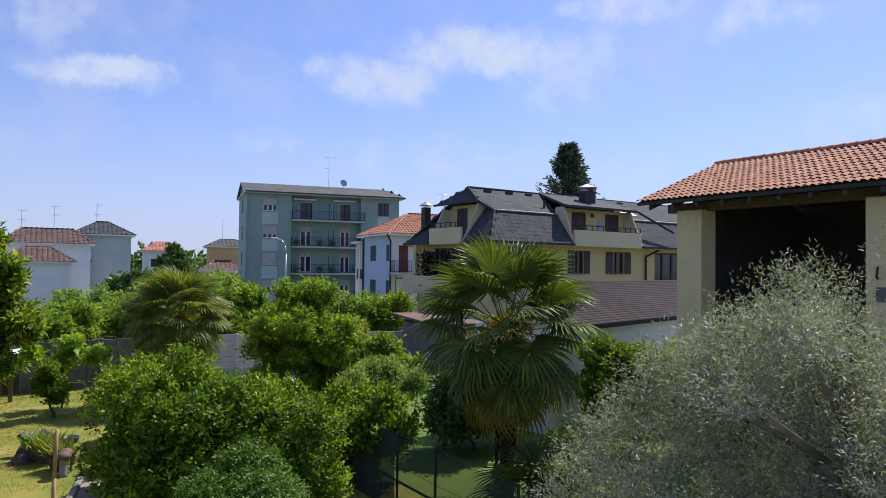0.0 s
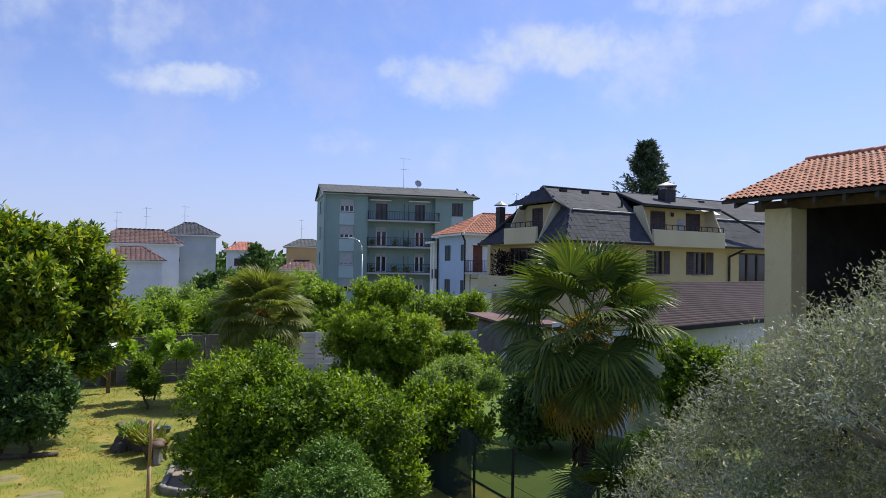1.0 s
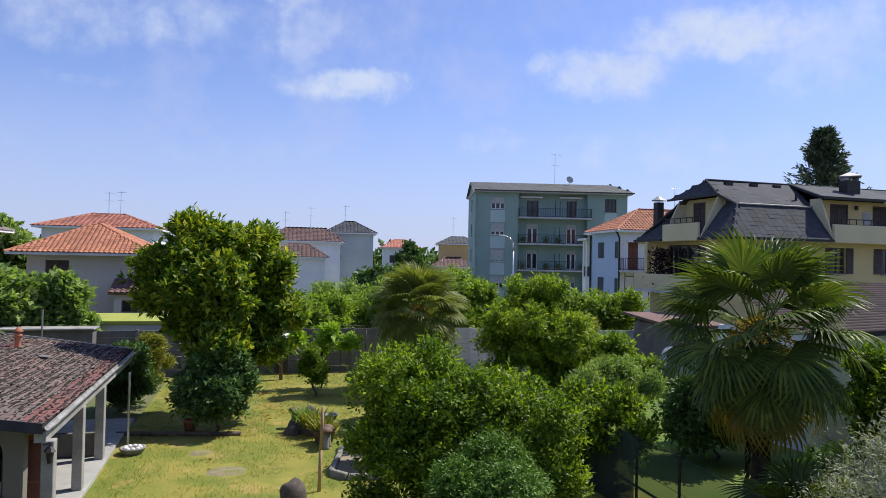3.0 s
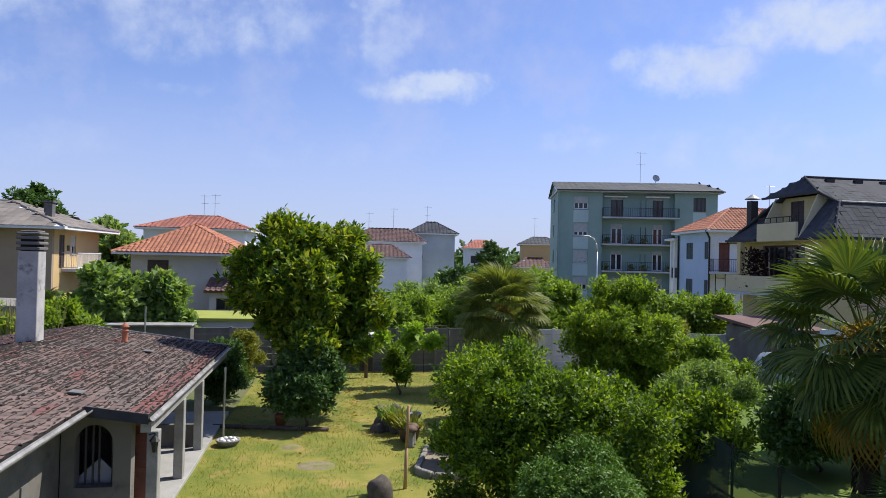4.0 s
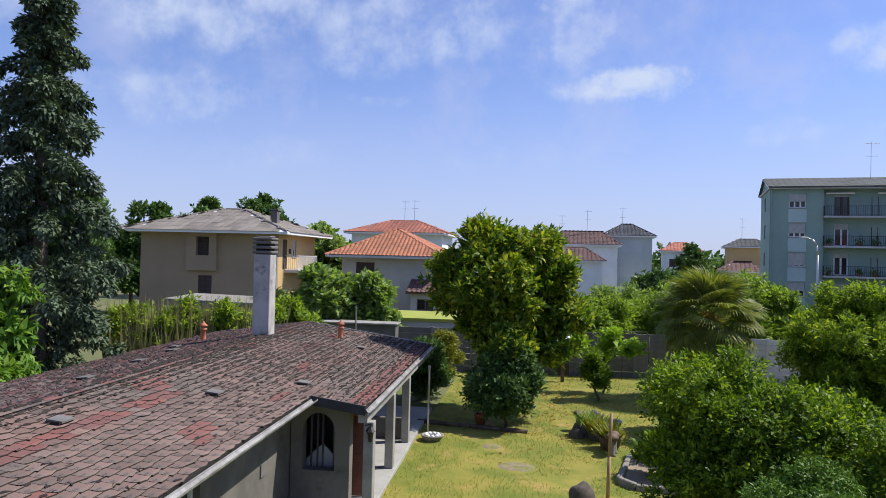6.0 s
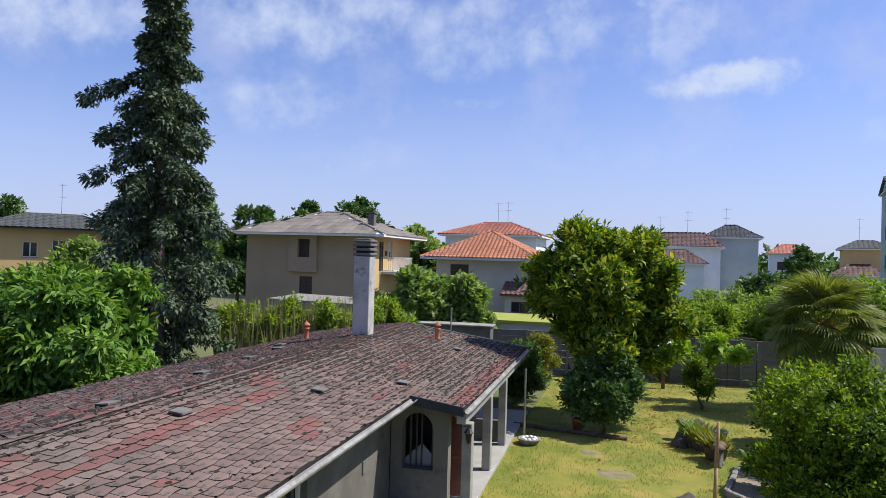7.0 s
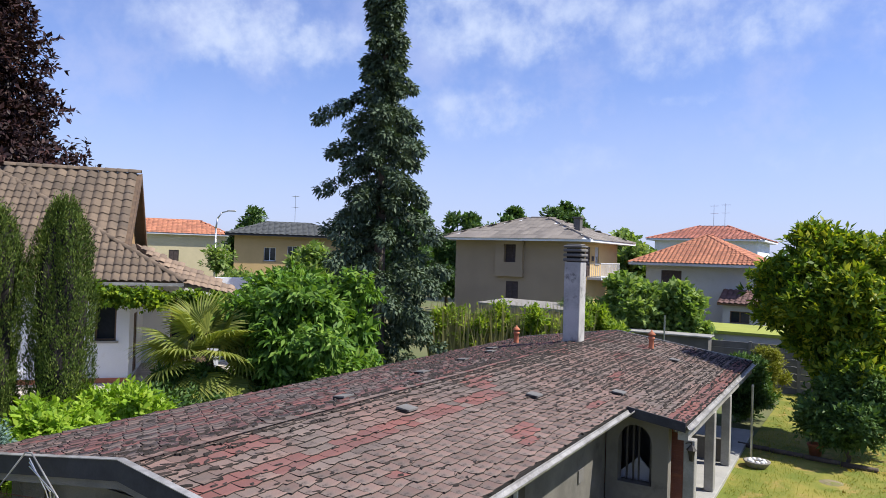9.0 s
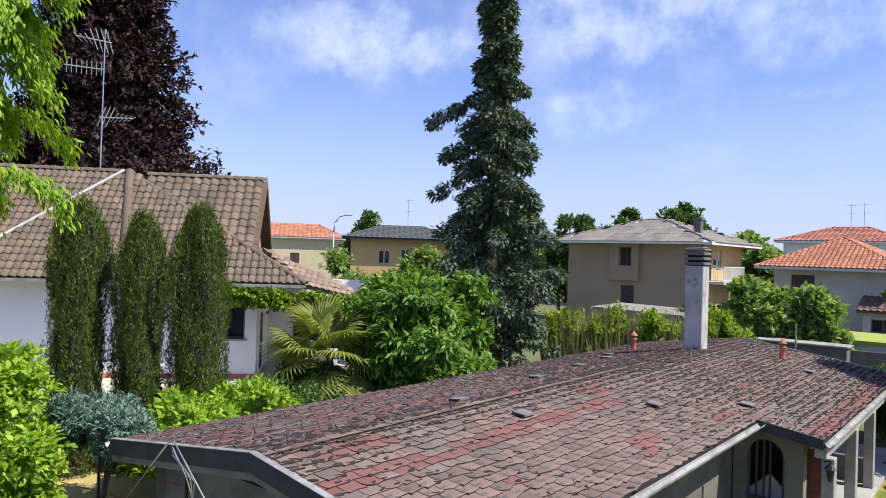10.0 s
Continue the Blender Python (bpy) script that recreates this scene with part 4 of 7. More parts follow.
    for y in (14.8, 17.9, 20.45):
        bm = boxed(-0.11, 0.11, -0.13, 0.13, 0.12, 2.04, bevel=0.012)
        ob = part("porch_column", bm, "concrete", e)
        ob.location = (-4.33 if y > 15 else -4.22, y, 0)
    part("porch_parapet", boxed(-6.5, -4.3, 20.7, 20.85, 0.12, 0.75, bevel=0.01), "stucco_grey", e)
    return e


outbuilding()


def chimney():
    e = thing("chimney", "tall square plastered chimney with slatted cap and soot streaks", "chimney", (-8.95, 20.85, 2.95))
    part("shaft", boxed(-0.27, 0.27, -0.25, 0.25, -0.1, 2.62, bevel=0.015), "chimney_plaster", e)
    for i in range(3):
        part("cap_slab", boxed(-0.31, 0.31, -0.29, 0.29, 2.64 + i * 0.15, 2.73 + i * 0.15, bevel=0.02), "concrete_old", e)
    part("cap_core", boxed(-0.22, 0.22, -0.2, 0.2, 2.6, 3.05), "bitumen_and_shade", e)
    part("cap_top", boxed(-0.31, 0.31, -0.29, 0.29, 3.07, 3.14, bevel=0.02), "concrete_old", e)
    part("cap_crown", boxed(-0.24, 0.24, -0.22, 0.22, 3.14, 3.19, bevel=0.02), "concrete_old", e)
    part("flashing", boxed(-0.31, 0.31, -0.29, 0.29, -0.02, 0.10, bevel=0.01), "gutter", e)


chimney()


def roof_vent(x, y):
    e = thing("roof_vent", "small terracotta vent pipe with conical cap on the roof", "roof vent", (x, y, roof_z(x)), 0, "roof vents")
    part("pipe", lathe([(0.10, -0.05), (0.085, 0.05), (0.08, 0.32), (0.11, 0.34), (0.11, 0.38), (0.07, 0.40), (0.07, 0.46)]), "terracotta", e, smooth=True)
    part("cap", lathe([(0.13, 0.46), (0.135, 0.48), (0.06, 0.56), (0.03, 0.58), (0.02, 0.62)]), "terracotta", e, smooth=True)


roof_vent(-7.05, 22.9)
roof_vent(-11.35, 21.7)


# ---- houses ----
def simple_house(name, label, at, turn, size, wall_high, wall_mat, roof_mat, roof_h, over=0.8, ridge="x", ends=None, tile=(0.45, 0.5), z0=0.0, windows=(), slab="white_paint", side_windows=(), rise=0.06, step=0.035):
    """A hipped house; its front looks along -y, its east side along +x. windows: (u0, u1, z0, z1, kind)."""
    w, d = size
    e = thing(name, label, "house", (*at, 0), turn)
    front = Face(e, (0, 0), (w, 0), z0, wall_high, wall_mat, [o[:4] for o in windows])
    right = Face(e, (w, 0.3), (w, d), z0, wall_high, wall_mat, [o[:4] for o in side_windows])
    back = Face(e, (w - 0.3, d), (0, d), z0, wall_high, wall_mat)
    left = Face(e, (0, d - 0.3), (0, 0.3), z0, wall_high, wall_mat)
    for f, ws in ((front, windows), (right, side_windows)):
        for u0, u1, za, zb, kind in ws:
            if kind == "closed":
                f.closed(u0, u1, za, zb)
            elif kind == "blind":
                f.window(u0, u1, za, zb, blind=0.6)
            else:
                f.window(u0, u1, za, zb)
    hip_roof(e, -over, w + over, -over, d + over, wall_high + 0.12, roof_h, roof_mat, tile, ridge, ends, slab, rise=rise, step=step)
    return e, front, right


def orange_house():
    wins = [(1.1, 2.5, 3.95, 5.12, "closed")]
    e, f, r = simple_house("house", "two-storey grey house under an orange tiled hip roof", (-14.95, 50.4), 0, (6.9, 9.0), 5.5, "paint_grey", "tile_orange", 2.12, 1.0, "y", 4.6, (0.30, 0.36), windows=wins, slab="concrete_pale")
    a = thing("annex", "low grey annex with a small dark window and tiled roof", "annex", (-9.35, 48.6, 0), 0)
    g = Face(a, (0, 0), (2.4, 0), 0, 3.0, "paint_grey", [(0.45, 1.65, 1.85, 2.62)])
    g.window(0.45, 1.65, 1.85, 2.62, "wood_brown", 2)
    Face(a, (0, 1.5), (0, 0.3), 0, 3.0, "paint_grey")
    tile_slope(a, [(-0.3, -0.4, 3.1), (2.7, -0.4, 3.1), (2.7, 1.75, 3.9), (-0.3, 1.75, 3.9)], 0.34, 0.4, "tile_dull", slab="wood_brown")


orange_house()
simple_house("house", "white two-storey house with red tiled hip roof", (-20.3, 72.6), 0, (9.8, 9.0), 8.0, "white_wall", "tile_red", 1.5, 0.7, "x", 4.0, (0.45, 0.5))
for ax, az in ((-15.3, 10.9), (-14.2, 11.0)):
    antenna((ax, 76.5, 9.4), az - 8.4)


def beige_house():
    ws = [(4.21, 5.15, 5.35, 6.64, "closed"), (4.29, 5.28, 2.6, 3.98, "closed")]
    sw = [(0.75, 1.6, 4.5, 6.6, "closed"), (2.65, 3.5, 5.4, 6.62, "blind")]
    e, f, r = simple_house("house", "square beige house with low grey hip roof and ochre side", (-27.9, 45.2), 0, (9.9, 8.0), 6.93, "paint_beige", "roof_beige", 1.75, 1.1, "x", 5.2, (0.5, 0.9), windows=ws, side_windows=sw, rise=0.012, step=0.012)
    r.wall.data.materials.clear()
    r.wall.data.materials.append(M["paint_ochre"])
    f.put("bay", lattice([3.51, 4.21, 5.15, 5.68], [4.32, 5.35, 6.64, 6.92], -0.3, -0.003), "paint_beige")
    r.balcony(1.2, 5.4, 4.47, 1.0, "concrete_pale", "white_paint")
    r.put("number_plate", boxed(1.95, 2.35, -0.03, -0.003, 5.6, 5.95), "iron")
    c = part("roof_chimney", boxed(8.6, 9.1, 1.9, 2.4, 7.2, 8.65, bevel=0.02), "concrete_old", e)
    part("chimney_cap", boxed(8.52, 9.18, 1.82, 2.48, 8.65, 8.75), "concrete_old", c)
    # balcony past the west end
    part("balcony", boxed(-1.2, -0.02, 2.9, 6.0, 4.3, 4.5), "concrete_pale", e)
    part("balcony_parapet", boxed(-1.2, -0.02, 2.8, 2.9, 4.3, 5.4), "concrete_pale", e)
    return e


beige_house()


def green_building():
    """Four storeys of pale green plaster with long balconies in a recess."""
    w, d, h = 17.8, 10.0, 13.65
    e = thing("apartment_building", "green four-storey apartment block with railed balconies", "apartment building", (23.58, 76.85, 0), -12)
    zs = [1.65, 4.75, 7.80, 10.85]
    op, ob, orr = [], [], []
    for z in zs:
        op.append((1.8, 3.4, z + 0.85, z + 2.3))
        ob += [(1.15, 2.5, z, z + 2.3), (5.86, 7.05, z, z + 2.3)]
        orr.append((2.04, 3.4, z + 0.75, z + 2.3))
    L = Face(e, (0, 0), (5.0, 0), 0, h, "paint_green", op)
    Mi = Face(e, (5.0, 1.0), (13.1, 1.0), 0, h, "paint_green", ob)
    R = Face(e, (13.1, 0), (w, 0), 0, h, "paint_green", orr)
    Face(e, (5.0, 0.3), (5.0, 1.0), 0, h, "paint_green")
    Face(e, (13.1, 1.0), (13.1, 0.3), 0, h, "paint_green")
    W = Face(e, (0, d), (0, 0.3), 0, h, "paint_green", [(4.2, 5.6, z + 0.85, z + 2.3) for z in zs])
    Face(e, (w, 0.3), (w, d), 0, h, "paint_green")
    Face(e, (w - 0.3, d), (0.3, d), 0, h, "paint_green")
    for i, z in enumerate(zs):
        W.window(4.2, 5.6, z + 0.85, z + 2.3, "shutter_dark", 2)
        L.window(1.8, 3.4, z + 0.85, z + 2.3, "white_paint", 3, blind=(0.55, 0.72, 0.9, 0.6)[3 - i], blind_mat="shutter_grey", bar=0.1)
        L.put("panel", boxed(1.75, 3.45, -0.02, -0.003, z - 0.65, z + 0.75), "paint_aqua")
        R.window(2.04, 3.4, z + 0.75, z + 2.3, "shutter_dark", 3)
        R.put("panel", boxed(2.0, 3.44, -0.02, -0.003, z - 0.65, z + 0.75), "paint_aqua")
        for u, uu in ((1.15, 2.5), (5.86, 7.05)):
            Mi.window(u, uu, z + 0.02, z + 2.3, "shutter_dark" if i == 3 else "white_paint", 2, sill=False, blind=(0.3, 0.2, 0.25, 0.12)[i], blind_mat="shutter_grey", name="door", bar=0.13)
        Mi.balcony(0.0, 8.5 if i == 3 else 8.05, z, 1.6, "concrete_pale", "iron", 1.0, 0.2)
    for i in (1, 2):
        for u in (0.5, 3.2, 4.6, 7.5):
            pot = part("flower_pot", lathe([(0.14, 0), (0.2, 0.3), (0.17, 0.32)], 10), "terracotta", e)
            pot.location = (5.0 + u, -0.3, zs[i])
            n = 60
            leaves("pot_plant", np.tile([[5.0 + u, -0.3, zs[i] + 0.35]], (n, 1)) + RNG.normal(size=(n, 3)) * np.array([0.18, 0.15, 0.2]), RNG.normal(size=(n, 3)) + np.array([0, 0, 0.6]), RNG.normal(size=(n, 3)), 0.3, 0.14, "leaf_dark", e)
    for i in (1, 2, 3):
        part("balcony_post", rods([(9.2, -0.52, zs[i] - 0.1), (9.2, -0.52, zs[i] + 1.9)], 0.035, sides=6), "iron", e)
        part("balcony_post", rods([(9.75, -0.52, zs[i] - 0.1), (9.75, -0.52, zs[i] + 1.9)], 0.035, sides=6), "iron", e)
    for u in (0.3, 5.0):
        Mi.put("awning", boxed(u, u + 2.6, -0.5, -0.02, 13.15, 13.3), "white_paint")
    part("soffit", boxed(-0.2, w + 0.5, -0.6, d + 0.5, h, h + 0.18), "concrete_pale", e)
    part("rake_trim", solid([(-0.3, -0.75, h + 0.2), (-0.3, d / 2, h + 1.72), (-0.3, d / 2, h + 1.5), (-0.3, -0.75, h - 0.02)], (0.08, 0, 0)), "white_paint", e)
    for s in ([(-0.3, -0.7, h + 0.2), (w + 0.65, -0.7, h + 0.2), (w - 0.6, d / 2, h + 1.7), (-0.3, d / 2, h + 1.7)],
              [(w + 0.65, d + 0.6, h + 0.2), (-0.3, d + 0.6, h + 0.2), (-0.3, d / 2, h + 1.7), (w - 0.6, d / 2, h + 1.7)],
              [(w + 0.65, -0.7, h + 0.2), (w + 0.65, d + 0.6, h + 0.2), (w - 0.6, d / 2, h + 1.7)]):
        tile_slope(e, s, 0.6, 0.7, "metal_roof", 0.02, slab="metal_roof", step=0.012)
    part("gable", solid([(-0.02, -0.3, h + 0.19), (-0.02, d + 0.3, h + 0.19), (-0.02, d / 2, h + 1.55)], (0.2, 0, 0)), "paint_green", e)
    part("downpipe", rods([(0.15, -0.08, h), (0.15, -0.08, 0.2)], 0.06), "paint_green", e)
    m = e.matrix_basis
    antenna(m @ Vector((10.0, 4.0, h + 1.4)), 3.9, arms=7, wide=1.4)
    dish = thing("satellite_dish", "small grey satellite dish on the roof", "satellite dish", m @ Vector((11.8, 4.0, h + 1.2)), -20)
    part("dish", lathe([(0.02, 0.0), (0.25, 0.05), (0.45, 0.16), (0.44, 0.18), (0.24, 0.08), (0.02, 0.03)]), "shutter_grey", dish, smooth=True).matrix_basis = pose(0, 0, 0.9, 70, 0, 20)
    part("mast", rods([(0, 0, -0.2), (0, 0.1, 0.9)], 0.04), "aluminium", dish)


green_building()


def blue_house():
    e = thing("house", "pale blue two-storey house with a tiled roof and white pillars", "house", (28.8, 52.7, 0), -5)
    z = 8.4
    side = Face(e, (0, 6.3), (0, 0.3), 0, z, "paint_blue", [(1.6, 3.0, 6.08, 7.5), (1.6, 3.0, 2.8, 4.4), (5.3, 6.0, 6.08, 7.5), (5.3, 6.0, 2.8, 4.4)])
    for u0, u1 in ((1.6, 3.0), (5.3, 6.0)):
        side.closed(u0, u1, 6.08, 7.5, "shutter_green")
        side.closed(u0, u1, 2.8, 4.4, "shutter_green")
    f = Face(e, (0, 0), (9.5, 0), 0, z, "white_wall", [(0.75, 1.65, 5.1, 7.5), (3.2, 4.2, 5.9, 7.4)])
    f.closed(0.75, 1.65, 5.1, 7.5, "wood_red", "door")
    f.closed(3.2, 4.2, 5.9, 7.4, "shutter_green")
    f.put("awning_box", boxed(0.6, 3.4, -0.35, -0.003, 7.45, 7.6), "white_paint")
    f.balcony(-0.1, 4.5, 5.1, 1.0, "concrete_pale", "iron", 1.0, 0.16)
    for x in (0.1, 0.9, 2.2, 3.6):
        part("trellis_post", rods([(x, -0.9, 2.6), (x, -0.9, 4.95)], 0.035, sides=6), "iron", e)
    part("trellis_rail", rods([(0.1, -0.9, 4.6), (3.6, -0.9, 4.6)], 0.03, sides=6), "iron", e)
    part("drainpipe", rods([(-0.55, -0.5, 8.4), (-0.08, -0.1, 7.8), (-0.08, -0.1, 0.3)], 0.08), "iron", e)
    part("drainpipe", rods([(-0.1, 6.25, 8.2), (-0.1, 6.25, 0.3)], 0.08), "iron", e)
    for y in (7.0, 7.8):
        part("pillar", boxed(-0.15, 0.15, y, y + 0.3, 0, 7.75), "white_paint", e)
    part("porch_roof", boxed(-0.5, 2.4, 6.35, 8.6, 7.75, 7.95), "white_paint", e)
    part("porch_railing", boxed(-0.08, -0.02, 6.4, 8.2, 4.4, 5.3), "iron", e)
    hip_roof(e, -0.55, 9.9, -0.6, 6.9, 8.45, 2.0, "tile_orange", (0.30, 0.40), "x", 3.6)
    part("roof_chimney", boxed(5.4, 5.8, 1.6, 2.0, 9.0, 9.9), "tile_dull", e)
    antenna(e.matrix_basis @ Vector((7.3, 4.5, 9.8)), 3.0)


blue_house()


def mansard_building():
    e = thing("apartment_building", "yellow apartment house with dark slate mansard roof and dormers", "apartment building", (23.3, 31.0, 0), 3)
    w, d, z1, z2, zr, rv = 27.0, 8.9, 7.1, 9.0, 10.65, 4.45
    flat = [(-0.48, 0.5), (0.48, 0.5)]
    f = Face(e, (0.8, 0.8), (w, 0.8), 0, z1 + 0.1, "paint_yellow", [(10.25, 11.5, 5.3, 6.75), (14.7, 17.9, 4.5, 6.8), (6.6, 7.6, 5.3, 6.75), (3.2, 4.4, 4.5, 6.7)])
    f.window(10.25, 11.5, 5.3, 6.75, "wood_brown", 2, shutters="shutter_dark", bar=0.08)
    f.window(14.7, 17.9, 4.5, 6.8, "shutter_dark", 3, sill=False, bar=0.12)
    f.window(6.6, 7.6, 5.3, 6.75, "wood_brown", 2, shutters="shutter_dark")
    f.closed(3.2, 4.4, 4.5, 6.7, "shutter_dark", "door")
    sd = Face(e, (0.8, d - 0.8), (0.8, 1.1), 0, z1 + 0.1, "paint_yellow", [(1.5, 5.0, 4.1, 6.8), (3.0, 4.0, 1.0, 2.2)])
    sd.window(1.5, 5.0, 4.1, 6.8, "shutter_dark", 4, sill=False, bar=0.1)
    sd.window(3.0, 4.0, 1.0, 2.2, "shutter_dark", 2)
    part("corner_post", boxed(-0.25, 0.05, 7.2, 7.5, 4.1, 7.0), "paint_yellow", e)
    part("balcony_slab", boxed(-0.4, 0.8, 2.6, 8.4, 3.95, 4.12), "concrete_pale", e)
    part("balcony_parapet", boxed(-0.4, -0.25, 2.6, 8.4, 4.12, 5.05, bevel=0.02), "paint_cream", e)
    n = 700
    leaves("climbing_plant", np.stack([RNG.normal(0.1, 0.2, n), RNG.normal(6.3, 0.5, n), RNG.uniform(4.4, 6.6, n)], 1), RNG.normal(size=(n, 3)), RNG.normal(size=(n, 3)), 0.22, 0.12, "leaf_beech", e)
    part("back_wall", boxed(0.8, w, d - 0.8, d - 0.5, 0, z1), "paint_yellow", e)
    part("end_wall", boxed(w - 0.3, w, 1.1, d - 0.8, 0, z1), "paint_yellow", e)
    part("eave_soffit", boxed(0.05, w, 0.05, d - 0.05, z1 - 0.12, z1 - 0.02), "paint_cream", e)

    def slope(*c):
        tile_slope(e, list(c), 0.4, 0.3, "slate", 0.006, slab="slate", arch=flat, step=0.010)

    # steep lower slopes of the west end and the front
    slope((0, d, z1), (0, 6.0, z1), (2.0, 6.3, 9.5), (2.0, 7.1, 9.5))
    slope((0, 2.75, z1), (0, 0, z1), (1.6, 1.6, z2), (2.1, 3.0, 9.6))
    slope((0, 0, z1), (7.0, 0, z1), (6.7, 1.6, z2), (1.6, 1.6, z2))
    slope((13.05, 0, z1), (w, 0, z1), (w, 1.6, z2), (13.5, 1.6, z2))
    # flatter upper slopes
    slope((1.6, 1.6, z2), (6.9, 1.6, z2), (8.0, rv, zr), (1.75, rv, zr - 0.08))
    slope((13.4, 1.6, z2), (w, 1.6, z2), (w, rv, zr), (13.4, rv, zr))
    slope((1.15, 7.1, 9.62), (1.15, 2.6, 9.62), (1.8, rv, zr - 0.05))
    part("hip_facet", solid([(1.6, 1.6, z2), (1.78, rv, zr - 0.06), (1.15, 2.6, 9.62)], (0.05, 0.05, -0.1)), "slate", e)
    part("dormer_roof", solid([(6.6, 0.75, 9.58), (13.5, 0.75, 9.58), (13.5, rv, zr + 0.03), (7.9, rv, zr + 0.03)], (0, 0, -0.14)), "slate", e)
    part("back_roof", solid([(w, d, z1), (0, d, z1), (1.8, rv + 0.03, zr - 0.06), (w, rv + 0.03, zr - 0.02)], (0, 0.05, -0.15)), "slate", e)
    part("ledge", rods([(1.65, 1.52, z2 + 0.03), (6.85, 1.52, z2 + 0.03)], 0.05), "gutter", e)
    part("ledge", rods([(13.5, 1.52, z2 + 0.03), (w, 1.52, z2 + 0.03)], 0.05), "gutter", e)
    for a in (2.8, 4.6, 6.3, 13.0, 15.4):
        part("roof_vent", boxed(a, a + 0.5, 3.95, 4.15, zr - 0.32, zr - 0.13), "iron", e)
    for a in (6.4, 13.0):
        part("flue", rods([(a, 2.4, 9.3), (a, 2.4, 10.0)], 0.07), "iron", e)
    for p, q in (((0, 0, z1), (1.6, 1.6, z2)), ((1.6, 1.6, z2), (1.15, 2.6, 9.62)), ((1.15, 2.6, 9.62), (1.78, rv, zr)), ((1.78, rv, zr), (w, rv, zr + 0.03)), ((6.6, 0.75, 9.58), (7.9, rv, zr + 0.03))):
        part("hip_cap", rods([Vector(p), Vector(q)], 0.06, sides=6), "slate", e)
    # wide dormer of the front
    dm = Face(e, (6.9, 1.6), (13.3, 1.6), z1, 9.5, "paint_yellow", [(1.15, 2.5, z1 + 0.2, 9.3), (4.35, 5.75, z1 + 0.2, 9.3)], name="dormer")
    dm.closed(1.15, 2.5, z1 + 0.2, 9.3, "shutter_dark", "door")
    dm.closed(4.35, 5.75, z1 + 0.2, 9.3, "shutter_dark", "door")
    dm.put("shutter_leaf", louvre(3.55, 4.2, z1 + 0.7, 8.9, -0.05, -0.005), "shutter_grey")
    dm.put("wall_lamp", boxed(2.95, 3.15, -0.14, -0.003, 9.0, 9.25, bevel=0.03), "iron")
    part("parapet", boxed(6.65, 13.05, -0.05, 0.12, z1 - 0.1, 8.0, bevel=0.02), "paint_cream", e)
    part("balcony_slab", boxed(6.75, 13.0, 0.12, 1.6, z1 - 0.02, z1 + 0.1), "concrete_pale", e)
    # dormer of the west end
    ds = Face(e, (1.6, 6.2), (1.6, 2.6), z1, 9.5, "paint_yellow", [(0.9, 2.0, z1 + 0.2, 9.3)], name="dormer")
    ds.closed(0.9, 2.0, z1 + 0.2, 9.3, "shutter_dark", "door")
    part("parapet", boxed(-0.05, 0.12, 2.75, 6.0, z1 - 0.1, 8.0, bevel=0.02), "paint_cream", e)
    part("balcony_slab", boxed(0.12, 1.6, 2.75, 6.0, z1 - 0.02, z1 + 0.1), "concrete_pale", e)
    for a, b, along in ((6.7, 13.0, True), (2.8, 5.95, False)):
        k = int((b - a) / 0.5)
        us = [a, a + 0.04] + [q for i in range(1, k) for q in (a + (b - a) * i / k - 0.015, a + (b - a) * i / k + 0.015)] + [b - 0.04, b]
        bm = lattice(us, [8.0, 8.03, 8.28, 8.33], 0.01, 0.05)
        if not along:
            bm.transform(Matrix(((0, 1, 0, 0), (1, 0, 0, 0), (0, 0, 1, 0), (0, 0, 0, 1))))
        part("handrail", bm, "iron", e)
    # cheeks of the dormers with their cream linings
    for u, s in ((6.72, 1), (13.2, -1)):
        part("dormer_cheek", solid([(u - s * 0.1, 0.0, z1), (u, 1.7, z1), (u, 1.7, 9.5), (u, 1.0, 9.5)], (s * 0.1, 0, 0)), "paint_cream", e)
    for v, s in ((2.72, -1), (6.02, 1)):
        part("dormer_cheek", solid([(0.0, v + s * 0.05, z1), (1.7, v, z1), (1.7, v, 9.5), (1.2, v, 9.5)], (0, s * 0.08, 0)), "paint_cream", e)
    c = part("roof_chimney", boxed(10.1, 11.1, 2.3, 2.9, 9.7, 10.85), "iron", e)
    for x in (10.15, 11.05):
        part("cap_leg", boxed(x - 0.05, x + 0.05, 2.4, 2.8, 10.85, 11.05), "gutter", c)
    part("chimney_cap", lathe([(0.85, 11.05), (0.82, 11.1), (0.12, 11.35)], 4), "gutter", c).location = (10.6, 2.6, 0)
    c = part("roof_chimney", boxed(1.0, 1.45, 8.0, 8.45, 7.5, 9.55), "iron", e)
    part("chimney_cap", lathe([(0.45, 9.65), (0.42, 9.7), (0.05, 9.95)]), "gutter", c).location = (1.22, 8.22, 0)
    part("downpipe", rods([(15.2, 0.1, 7.0), (14.4, 0.68, 6.5), (14.4, 0.68, 0.3)], 0.07), "iron", e)
    for a, b in ((-0.05, 6.6), (13.1, w)):
        part("eave_gutter", boxed(a, b, -0.14, 0.0, z1 - 0.08, z1 + 0.05), "iron", e)
    for a, b in ((0.0, 2.7), (6.05, d)):
        part("eave_gutter", boxed(-0.14, 0.0, a, b, z1 - 0.08, z1 + 0.05), "iron", e)
    part("upper_gutter", boxed(1.02, 1.15, 2.5, 7.1, 9.52, 9.64), "iron", e)
    part("upper_gutter", boxed(6.6, 13.5, 0.62, 0.75, 9.46, 9.6), "iron", e)
